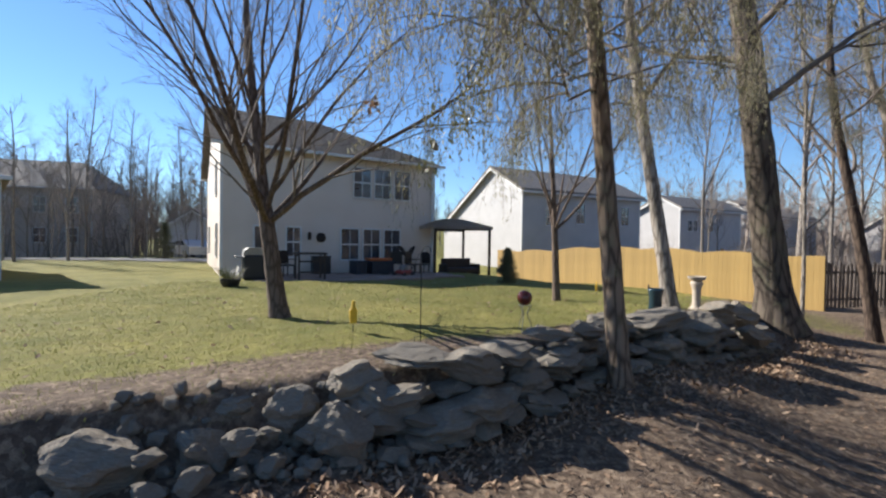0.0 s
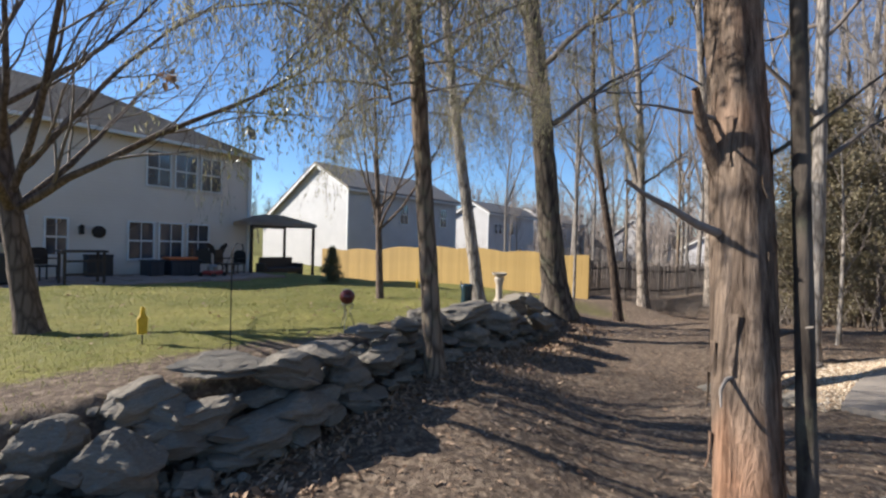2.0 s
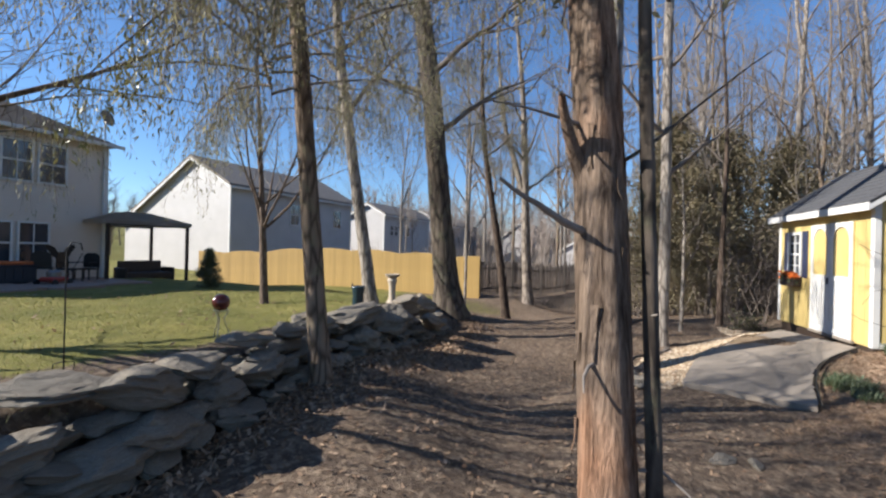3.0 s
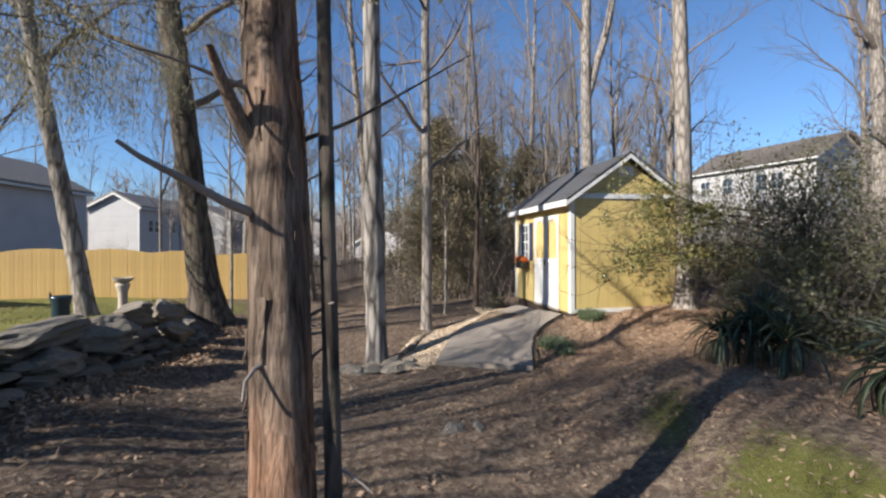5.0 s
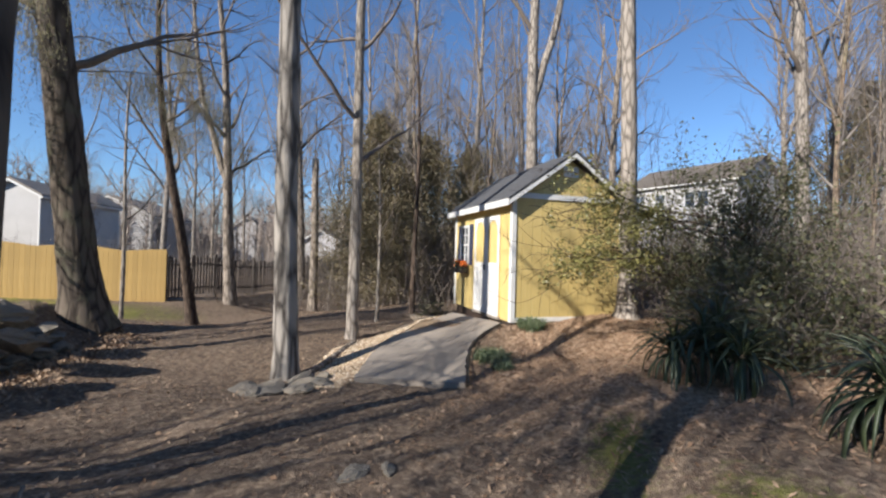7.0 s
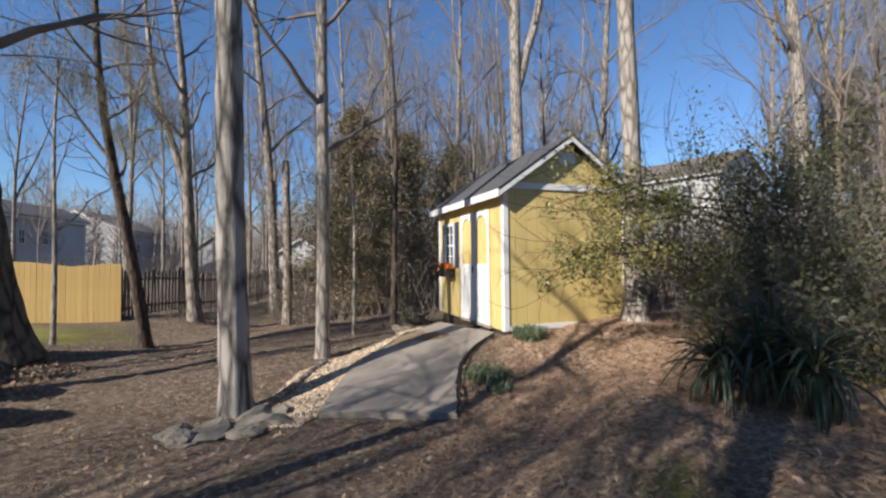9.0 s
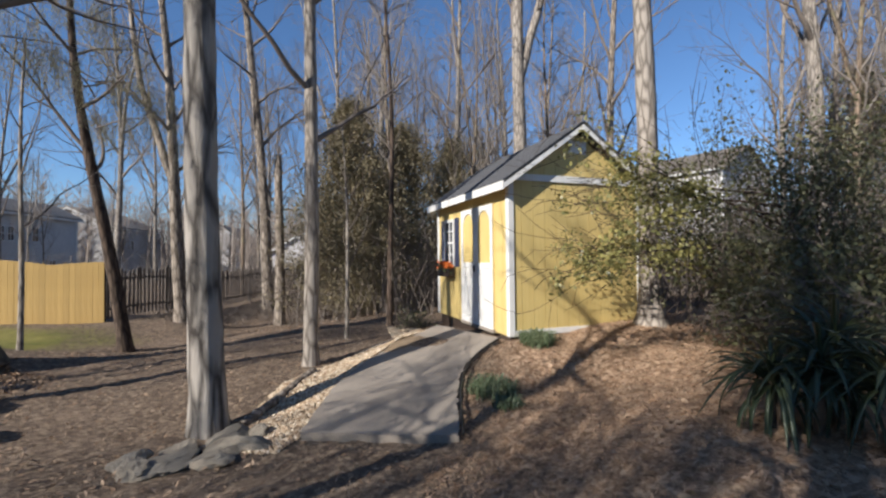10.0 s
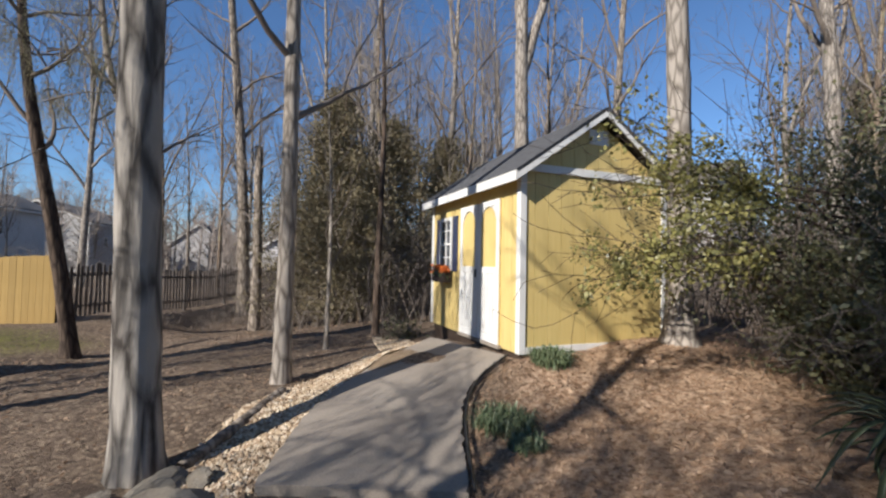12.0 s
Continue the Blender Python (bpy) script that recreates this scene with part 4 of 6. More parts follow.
# ---- trees that can be told apart ----
def vase_tree(x, y, h, r, fork, stems, label, lean=(0, 0), seed=1, twig=None, width=0.5, twigs=9):
    """A young tree that forks low into many slim stems which sweep upwards."""
    rng = np.random.RandomState(seed)
    z0 = ground_z(x, y) - 0.12
    root = empty("tree", pose(x, y, z0))
    tagged(root, label, "tree", "trees of the yard")
    n = 40
    t = np.linspace(0, 1, n)
    pts = np.stack([lean[0] * np.tanh(2.1 * t) + 0.05 * np.sin(5 * t), lean[1] * t + 0.05 * np.sin(4 * t + 1), h * t], -1)
    tb = Tubes()
    rad = r * np.where(t * h < fork, 1 - 0.18 * t * h / fork, 0.82 * np.clip(1 - (t * h - fork) / (h - fork), 0, 1) ** 0.8 * 0.8 + 0.05) * (1 + 0.5 * np.exp(-t * h / (1.6 * r)))
    tb.add(pts, rad, 18, 0.05, rng)
    br = Tubes()
    for i in range(stems):
        q = i / stems
        z = fork * (0.92 + 1.25 * q * q) + rng.uniform(-0.05, 0.1)
        k = min(int(z / h * (n - 1)), n - 2)
        az = i * 2.4 + rng.uniform(-0.4, 0.4)
        out = width * rng.uniform(0.35, 1.45) * (1.25 - 0.6 * q)
        ln = (h - z) * rng.uniform(0.75, 1.05)
        lp = wander(rng, pts[k], (math.cos(az) * out * 1.5, math.sin(az) * out * 1.5, 1.0), ln, 12, 0.065, 0.035)
        lr = rad[0] * (0.27 - 0.13 * q)
        tb.add(lp, lr * (1 - 0.86 * np.linspace(0, 1, 13)), 9, 0.03, rng)
        ramify(br, rng, lp, lr * 0.8, 3, twigs, 0.6, 0.10, 4, 0.45, 0.1, 0.0026)
    tb.mesh("trunk", M_BARK_SMOOTH, root)
    br.mesh("crown", twig or M_TWIG, root)
    return root


vase_tree(-2.09, 6.32, 6.4, 0.125, 1.65, 17, "bare young shade tree with a wide vase-shaped crown", (-0.62, 0.3), 4, None, 0.78)
vase_tree(2.95, 9.6, 6.6, 0.085, 1.75, 9, "bare young tree on the lawn with upswept limbs", (-0.2, 0.3), 14, M_TWIG_PALE, 0.42, 8)
tree(1.98, 4.25, 9.0, 0.105, "slim leaning cedar trunk rising from the stone wall", lean=(-0.75, 0.4), bark=M_BARK_BROWN, seed=21, first=0.5, limbs=12, limb=0.18, up=0.2, levels=3, kids=5, top=0.5, wob=0.02)
tree(4.49, 7.75, 11, 0.13, "pale slim forked tree behind the stone wall", lean=(-1.3, 0.6), bark=M_BARK_PALE, seed=23, first=0.35, limbs=12, limb=0.22, up=0.7, levels=3, kids=6, top=0.35)
tree(7.16, 8.5, 13, 0.30, "stout grey-brown tree with a vine-scarred trunk", lean=(-1.6, 0.6), bark=M_BARK_DEEP, seed=25, first=0.32, limbs=12, limb=0.25, up=0.5, levels=3, kids=6, top=0.5, flare=0.8)
tree(8.3, 9.25, 5.5, 0.045, "thin pale sapling beside the stout tree", lean=(0.1, 0.1), bark=M_BARK_PALE, seed=26, first=0.4, limbs=8, limb=0.2, up=0.9, levels=2, kids=5, top=0.4)
tree(10.56, 9.77, 10, 0.14, "slender dark tree with a crooked trunk", lean=(-1.2, 0.4), bark=M_BARK_DARK, seed=27, first=0.4, limbs=11, limb=0.22, up=0.6, levels=3, kids=6, wob=0.05)
tree(13.77, 11.6, 13, 0.20, "tall grey tree behind the picket fence", lean=(-0.9, 0.2), bark=M_BARK_GREY, fork=0.34, fork_az=2.4, seed=28, first=0.35, limbs=12, limb=0.24, up=0.8, levels=3, kids=6)
TREE_BESIDE_PATH = tree(6.80, 3.84, 12, 0.165, "grey tree with shaggy flaking bark beside the path", lean=(-0.35, 0.1), bark=M_BARK_SHAG, seed=29, first=0.55, limbs=8, limb=0.2, up=0.5, levels=3, kids=5, top=0.6, wob=0.015, flare=0.4)
tree(8.87, 4.01, 12, 0.11, "pale smooth-barked tree beside the path", lean=(0.35, 0.0), bark=M_BARK_PALE, seed=31, first=0.3, limbs=10, limb=0.2, up=0.6, levels=3, kids=5, top=0.55, wob=0.02)
tree(16.07, 9.86, 6.0, 0.17, "broken-topped grey snag at the edge of the woods", bark=M_BARK_GREY, seed=33, first=0.6, limbs=3, limb=0.2, levels=2, kids=4, top=0.7)
tree(18.46, 12.16, 16, 0.22, "tall grey tree at the edge of the woods", lean=(-1.2, 0), bark=M_BARK_GREY, seed=34, first=0.4, limbs=12, limb=0.2, up=0.8, levels=3, kids=6, top=0.4)
tree(10.96, 4.53, 4.4, 0.045, "thin forked sapling beside the gravel strip", bark=M_BARK_PALE, seed=36, first=0.3, limbs=9, limb=0.3, up=1.2, levels=2, kids=5)
tree(12.6, 4.3, 9, 0.075, "thin dark sapling beyond the shed corner", bark=M_BARK_DARK, seed=37, first=0.4, limbs=9, limb=0.2, up=0.9, levels=3, kids=5)
tree(10.35, -0.9, 13, 0.155, "tall tree with pale patchy bark beside the shed", bark=M_BARK_PALE, seed=38, flare=1.0, first=0.5, limbs=9, limb=0.2, up=0.7, levels=3, kids=5, top=0.6)
tree(16.98, -6.13, 15, 0.20, "tall pale trunk in the woods behind the shrubs", bark=M_BARK_PALE, seed=39, first=0.4, limbs=10, limb=0.22, up=0.8, levels=3, kids=6, top=0.5)
tree(15.41, 1.45, 16, 0.22, "tall forked pale tree behind the shed", bark=M_BARK_PALE, seed=41, first=0.42, limbs=9, limb=0.26, up=1.2, levels=3, kids=6, top=0.35, fork=0.38, fork_az=-1.3)


def cedar_bark():
    """Stringy bark: grey strips over raw orange wood."""
    m = Nodes("cedar_bark")
    strip = m.noise(20, 6, 0.7, stretch=(1, 1, 0.07), dist=0.8)
    fine = m.noise(75, 4, 0.7, stretch=(1, 1, 0.05), dist=0.5)
    patch = m.noise(2.3, 3, 0.5, stretch=(1, 1, 0.45))
    plate = m.noise(5.5, 5, 0.65, stretch=(1, 1, 0.3), dist=1.2)
    c = m.mix(m.ramp(strip, (0.34, 0.0), (0.60, 1.0)), (0.035, 0.022, 0.015), (0.25, 0.185, 0.135))
    o = m.mix(m.ramp(strip, (0.32, 0.0), (0.58, 1.0)), (0.09, 0.04, 0.02), (0.40, 0.215, 0.125))
    c = m.mix(m.ramp(patch, (0.42, 0.0), (0.58, 0.9)), c, o)
    c = m.mix(m.ramp(fine, (0.36, 0.5), (0.52, 0.0)), c, (0.04, 0.024, 0.016))
    c = m.mix(m.ramp(plate, (0.30, 0.75), (0.42, 0.0)), c, (0.022, 0.015, 0.011))
    m.bump(m.math("ADD", strip, m.math("MULTIPLY", fine, 0.4)), 1.0, 0.025)
    return m.done(c, 0.92, 0.0, 0.15)


M_CEDAR_BARK = cedar_bark()


def near_cedar():
    rng = np.random.RandomState(77)
    x, y = 1.84, 0.88
    z0 = ground_z(x, y) - 0.1
    root = empty("cedar_tree", pose(x, y, z0))
    tagged(root, "red cedar trunk with peeling orange-brown bark and dead stubs", "tree", "trees of the yard")
    n, sides = 120, 40
    t = np.linspace(0, 1, n)
    h = 7.5
    pts = np.stack([0.45 * t + 0.03 * np.sin(6 * t), 0.95 * t + 0.03 * np.sin(9 * t + 1), h * t], -1)
    verts = []
    ang = np.arange(sides) * 2 * math.pi / sides
    for i in range(n):
        r = 0.126 * (1 - 0.45 * t[i]) * (1 + 0.55 * math.exp(-t[i] * h / 0.22))
        for a in ang:
            p = Vector((math.cos(a) * 2.2, math.sin(a) * 2.2, t[i] * h * 0.45))
            f = 1 + 0.13 * noise.noise(p * 1.1) + 0.07 * noise.noise(Vector((p.x * 3, p.y * 3, p.z * 1.2))) + 0.035 * noise.noise(Vector((p.x * 7, p.y * 7, p.z * 2.5)))
            verts.append((pts[i, 0] + r * f * math.cos(a), pts[i, 1] + r * f * math.sin(a), pts[i, 2]))
    faces = [(i * sides + j, i * sides + (j + 1) % sides, (i + 1) * sides + (j + 1) % sides, (i + 1) * sides + j) for i in range(n - 1) for j in range(sides)]
    raw("trunk", verts, faces, M_CEDAR_BARK, root, True)
    # shreds of bark that stand off the trunk
    for k in range(34):
        a = rng.uniform(0, 6.28)
        z = rng.uniform(0.3, 3.4)
        i = int(z / h * (n - 1))
        r = 0.126 * (1 - 0.45 * z / h) * 1.05
        ln, w = rng.uniform(0.10, 0.30), rng.uniform(0.008, 0.02)
        bm = bmesh.new()
        c = Vector(pts[i])
        out, tan = Vector((math.cos(a), math.sin(a), 0)), Vector((-math.sin(a), math.cos(a), 0))
        rows = []
        for s in range(5):
            q = s / 4
            p = c + out * (r + 0.004 + 0.03 * max(0, q - 0.5) ** 2 * 4 * rng.uniform(0.4, 1)) + Vector((0, 0, -ln * q))
            rows.append([bm.verts.new(p + tan * w * (1 - 0.6 * q) + out * e) for e in (0, 0.003)] + [bm.verts.new(p - tan * w * (1 - 0.6 * q) + out * e) for e in (0.003, 0)])
        for r0, r1 in zip(rows, rows[1:]):
            for j in range(4):
                bm.faces.new((r0[j], r0[(j + 1) % 4], r1[(j + 1) % 4], r1[j]))
        part("bark_shred", bm, M_CEDAR_BARK, root)
    # broken stubs and dead limbs
    def limb(name, z, az, up, ln, r, mat, kinks=6, wob=0.08):
        i = int(z / h * (n - 1))
        d = (math.cos(az), math.sin(az), up)
        lp = wander(rng, pts[i] + np.array([math.cos(az), math.sin(az), 0]) * 0.07, d, ln, kinks, wob)
        tb = Tubes()
        tb.add(lp, np.linspace(r, r * 0.35, len(lp)), 8, 0.06, rng)
        return tb.mesh(name, mat, root), lp
    limb("stub", 2.12, math.radians(150), 1.3, 0.42, 0.042, M_CEDAR_BARK)
    limb("dead_limb", 2.20, math.radians(-10), 0.45, 1.9, 0.012, M_BARK_DEEP, 8, 0.05)
    limb("dead_limb", 1.88, math.radians(165), 0.25, 0.52, 0.022, M_TWIG_PALE, 7, 0.06)
    limb("dead_limb", 2.35, math.radians(160), 0.25, 0.45, 0.011, M_TWIG_PALE, 7, 0.10)
    for z, az in ((1.42, -25), (1.22, -20), (0.95, -30), (1.32, 190), (1.5, -70), (0.88, -60)):
        _, lp = limb("twig", z, math.radians(az), rng.uniform(-0.3, 0.6), rng.uniform(0.18, 0.32), 0.011, M_TWIG_PALE, 6, 0.3)
    # crown
    br = Tubes()
    cen = []
    for k in range(26):
        i = int((0.46 + 0.52 * k / 26) * (n - 1))
        az = k * 2.4
        lp = wander(rng, pts[i], (math.cos(az), math.sin(az), 0.35), rng.uniform(0.8, 1.5), 8, 0.1, -0.03)
        br.add(lp, np.linspace(0.03, 0.006, len(lp)), 5)
        ramify(br, rng, lp, 0.02, 2, 6, 0.8, -0.1, 4)
        cen += [p for p in lp[2:]]
    br.mesh("crown", M_TWIG, root)
    v, f = sprays(rng, cen, 13000, 0.09, (0.22, 0.22, 0.2), 0.7, 0.15)
    raw("foliage", v.tolist(), f.tolist(), M_DROOP, root)
    return root


near_cedar()
tree(1.965, 0.79, 6.5, 0.036, "thin dark trunk beside the cedar", lean=(0.42, 0.50), bark=M_BARK_DEEP, seed=44, first=0.6, limbs=5, limb=0.2, levels=2, kids=4, top=0.6, wob=0.004)


def drooping_crown(x, y, zlo, zhi, reach, boughs, count, seed, label):
    """Evergreen boughs that hang in long loose sprays."""
    rng = np.random.RandomState(seed)
    root = empty("cedar_boughs", pose(x, y, 0))
    tagged(root, label, "tree", "trees of the yard")
    br = Tubes()
    cen = []
    for k in range(boughs):
        az = k * 2.4 + rng.uniform(-0.4, 0.4)
        z = rng.uniform(zlo, zhi)
        lp = wander(rng, (0, 0, z), (math.cos(az), math.sin(az), 0.5), reach * rng.uniform(0.6, 1.15), 12, 0.06, -0.07)
        br.add(lp, np.linspace(0.018, 0.004, len(lp)), 5)
        for i in range(3, len(lp)):
            for _ in range(5):
                d = rng.normal(0, 0.22, 3) + np.array([0, 0, -1.0])
                hp = wander(rng, lp[i] + rng.normal(0, 0.10, 3), d, rng.uniform(0.3, 1.1), 6, 0.09, -0.12)
                br.add(hp, np.linspace(0.0035, 0.0012, len(hp)), 3)
                cen += list(hp[1:]) + list((hp[1:] + hp[:-1]) / 2)
    br.mesh("crown", M_TWIG, root)
    v, f = sprays(rng, cen, count * 3, 0.06, (0.03, 0.03, 0.06), 1.6, 0.075)
    raw("foliage", v.tolist(), f.tolist(), M_DROOP, root)
    return root


# mostly out of view: added to throw dappled shade towards the yuccas
drooping_crown(0.55, 2.3, 3.2, 4.7, 1.8, 16, 7000, 55, "drooping cedar boughs added overhead to shade the bare earth")
drooping_crown(1.55, 4.75, 2.95, 4.0, 3.0, 12, 6000, 51, "drooping olive-brown cedar boughs over the stone wall")
drooping_crown(3.9, 8.0, 4.0, 7.5, 3.2, 13, 6500, 52, "drooping cedar boughs over the lawn's edge")
drooping_crown(6.6, 8.7, 4.0, 8.0, 3.2, 13, 7000, 53, "drooping cedar boughs round the stout tree")
drooping_crown(9.9, 9.8, 3.8, 7.0, 2.0, 9, 5000, 54, "dark cedar boughs beside the fence corner")


# ---- woods ----
def wood_tree(seed, h, r, bark, twig):
    return tree(60 + seed, -40, h, r, "tall bare hardwood in the winter woods", lean=(random.uniform(-0.6, 0.6), random.uniform(-0.6, 0.6)), bark=bark, twig=twig, seed=seed, first=0.28, limbs=16, limb=0.25, up=0.95, spread=0.75, levels=3, kids=8, top=0.25, wob=0.045, sides=8, group="bare trees of the woods", thin=0.006, fork=0.3 + 0.06 * (seed % 3) if seed % 5 else 0.0, fork_az=seed * 1.7)


VARIANTS = [wood_tree(100 + i, h, r, b, t) for i, (h, r, b, t) in enumerate(((15, 0.17, M_BARK_GREY, M_TWIG), (17, 0.21, M_BARK_PALE, M_TWIG_PALE), (12, 0.10, M_BARK_GREY, M_TWIG), (16, 0.15, M_BARK_PALE, M_TWIG), (13, 0.12, M_BARK_BROWN, M_TWIG_PALE)))]
wr = random.Random(5)
spots_used = [(9.5, 0), (11, 2), (10, -1)]


def plant(n, x0, x1, y0, y1, gap=1.4, smin=0.75, smax=1.1, ok=None):
    made = 0
    for _ in range(n * 12):
        x, y = wr.uniform(x0, x1), wr.uniform(y0, y1)
        if any((x - a) ** 2 + (y - b) ** 2 < gap * gap for a, b in spots_used) or (ok and not ok(x, y)):
            continue
        spots_used.append((x, y))
        s = wr.uniform(smin, smax)
        copy_thing(VARIANTS[wr.randrange(5)], pose(x, y, ground_z(x, y) - 0.15, 0, 0, wr.uniform(0, 360)) @ Matrix.Diagonal((s * 0.8, s * 0.8, s, 1)))
        made += 1
        if made == n:
            break


def off_view(x, y):
    """Leaves the gap in the woods through which the white house shows."""
    return not -0.33 < (y + 0.3) / (x - 1) < -0.07


plant(62, 16.0, 38, -17, 12, 1.8, 0.7, 1.05, off_view)
plant(4, 12, 16, -11, -6, 2.0, 0.45, 0.6)
plant(12, 17, 34, 16, 30, 2.5)
plant(30, -50, -16, 34, 66, 2.5, 0.6, 0.9)
plant(26, -46, -17, 33.5, 44, 1.8, 0.5, 0.8)
plant(20, -38, -19, 21, 33, 1.8, 0.35, 0.6)
plant(8, 8, 34, 36, 50, 3, 0.5, 0.7)
plant(14, -10, 60, 52, 75, 4, 0.7, 1.0)
for k, v in enumerate(VARIANTS):
    v.matrix_world = pose(19 + 4.1 * k, -12.5 - 1.3 * k, ground_z(19 + 4.1 * k, -12.5 - 1.3 * k) - 0.15, 0, 0, 40 * k)


def far_woods():
    """Bare crowns on the rise: each tree a stem and a brush of fine upswept twigs."""
    rng = np.random.RandomState(61)
    n, m = 1800, 70
    a = rng.uniform(-1.1, 3.5, n)
    d = 58 + 95 * rng.uniform(0, 1, n) ** 1.3
    x, y = 5 + d * np.cos(a), 5 + d * np.sin(a)
    z = height(x, y)
    h = rng.uniform(7.5, 12.5, n)
    base = np.stack([x, y, z - 0.3], -1)
    top = base + np.stack([rng.normal(0, 0.5, n), rng.normal(0, 0.5, n), h], -1)
    q = rng.uniform(0.12, 0.95, (n, m))[..., None]
    p = (base[:, None] * (1 - q) + top[:, None] * q)
    az = rng.uniform(0, 6.28, (n, m))
    ln = rng.uniform(1.2, 3.6, (n, m)) * (1.2 - 0.6 * q[..., 0])
    tip = p + np.stack([np.cos(az) * ln * 0.75, np.sin(az) * ln * 0.75, ln * rng.uniform(0.25, 1.0, (n, m))], -1)
    r = rng.uniform(0.03, 0.07, (n, m))
    starts = np.concatenate([base[:, None], p], 1).reshape(-1, 3)
    tips = np.concatenate([top[:, None], tip], 1).reshape(-1, 3)
    rad = np.concatenate([np.full((n, 1), 0.2), r], 1).reshape(-1)
    c = np.array([(1, 0, 0), (-0.5, 0.87, 0), (-0.5, -0.87, 0)])
    ring = starts[:, None] + c[None] * rad[:, None, None]
    v = np.concatenate([ring, tips[:, None]], 1).reshape(-1, 3)
    i = np.arange(len(starts))[:, None, None] * 4
    f = (i + np.array([(0, 1, 3), (1, 2, 3), (2, 0, 3)])[None]).reshape(-1, 3)
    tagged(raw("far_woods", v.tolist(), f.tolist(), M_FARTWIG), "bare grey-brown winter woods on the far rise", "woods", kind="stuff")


far_woods()


def brush(name, n, region, hmin, hmax, seed, mat, label):
    rng = np.random.RandomState(seed)
    tb = Tubes()
    for i in range(n):
        x, y = region(rng)
        z = ground_z(x, y)
        h = rng.uniform(hmin, hmax)
        d = (rng.normal(0, 0.3), rng.normal(0, 0.3), 1)
        pts = wander(rng, (x, y, z - 0.05), d, h, 5, 0.14)
        r = 0.004 + 0.004 * h
        tb.add(pts, np.linspace(r, 0.002, 6), 3)
        for k in range(4):
            j = rng.randint(1, 5)
            az = rng.uniform(0, 6.28)
            tw = wander(rng, pts[j], (math.cos(az), math.sin(az), rng.uniform(0.0, 1.0)), h * rng.uniform(0.15, 0.4), 3, 0.2)
            tb.add(tw, np.linspace(r * 0.5, 0.002, 4), 3)
    tagged(tb.mesh(name, mat, None), label, "brush", kind="stuff")


def behind_shed(rng):
    while True:
        x, y = rng.uniform(12.2, 24), rng.uniform(-11, 11)
        if (x - 12.2) > 0.25 * max(0, y - 3) * 2 and not (x < 13 and -0.5 < y < 4):
            return x, y


brush("underbrush", 3000, behind_shed, 0.8, 3.3, 71, M_TWIG, "tangle of bare brown saplings and twigs under the trees")
brush("underbrush", 900, lambda r: (r.uniform(7.5, 14), r.uniform(-8.5, -3.2)), 0.6, 2.4, 72, M_TWIG, "tangle of thin bare shrub stems at the wood's edge")
brush("sapling_thicket", 420, lambda r: (r.uniform(-46, -17), r.uniform(33.5, 52)), 4.0, 9.0, 76, M_TWIG, "grey-brown thicket of bare saplings before the far houses")
brush("sapling_thicket", 300, lambda r: (r.uniform(15.5, 30), r.choice((r.uniform(-14, -8), r.uniform(-1, 11)))), 3.5, 7.0, 75, M_TWIG_PALE, "thicket of tall thin bare saplings in the woods")
brush("underbrush", 700, lambda r: (r.uniform(13, 20), r.uniform(11.0, 13.0)), 0.15, 0.6, 73, M_TWIG, "low brown brush along the picket fence")
brush("underbrush", 900, lambda r: (r.uniform(13, 40), r.uniform(15.6, 30)), 0.8, 2.6, 74, M_TWIG_PALE, "bare brown shrubs behind the fences")


def evergreen(x, y, h, r, seed, label, count=9000, mat=None, base=0.06, name="cedar_tree", ragged=0.3, power=0.72):
    rng = np.random.RandomState(seed)
    z0 = ground_z(x, y)
    root = empty(name, pose(x, y, z0 - 0.05))
    tagged(root, label, "tree", "evergreens")
    tb = Tubes()
    tb.add(wander(rng, (0, 0, 0), (0, 0, 1), h * 0.97, 8, 0.02), np.linspace(0.014 * h + 0.01, 0.01, 9), 8)
    tb.mesh("trunk", M_BARK_BROWN, root)
    br = Tubes()
    cen, far = [], []
    m = int(30 + h * 17)
    for k in range(m):
        q = base + (0.98 - base) * k / m
        az = k * 2.4 + rng.uniform(-0.3, 0.3)
        ln = r * (1 - q) ** power * rng.uniform(1 - ragged * 1.4, 1 + ragged) + 0.04
        lp = wander(rng, (0, 0, q * h), (math.cos(az), math.sin(az), rng.uniform(-0.15, 0.75)), ln, 6, 0.10, 0.03)
        br.add(lp, np.linspace(0.004 + 0.009 * ln, 0.003, 7), 3)
        for i in range(1, 7):
            for _ in range(1 + i % 2):
                d = lp[i] - lp[i - 1] + rng.normal(0, 0.12, 3) * ln
                sp = wander(rng, lp[i], d, ln * rng.uniform(0.15, 0.38), 2, 0.15, 0.02)
                br.add(sp, (0.004, 0.003, 0.0015), 3)
                cen += list(sp) + [(sp[0] + sp[1]) / 2]
    br.mesh("crown", M_TWIG, root)
    v, f = sprays(rng, cen, int(count * 2.6), 0.024 * h ** 0.5 + 0.018, (0.045 * r + 0.02,) * 3, 0.1, 0.26)
    raw("foliage", v.tolist(), f.tolist(), mat or M_CEDAR, root)
    return root


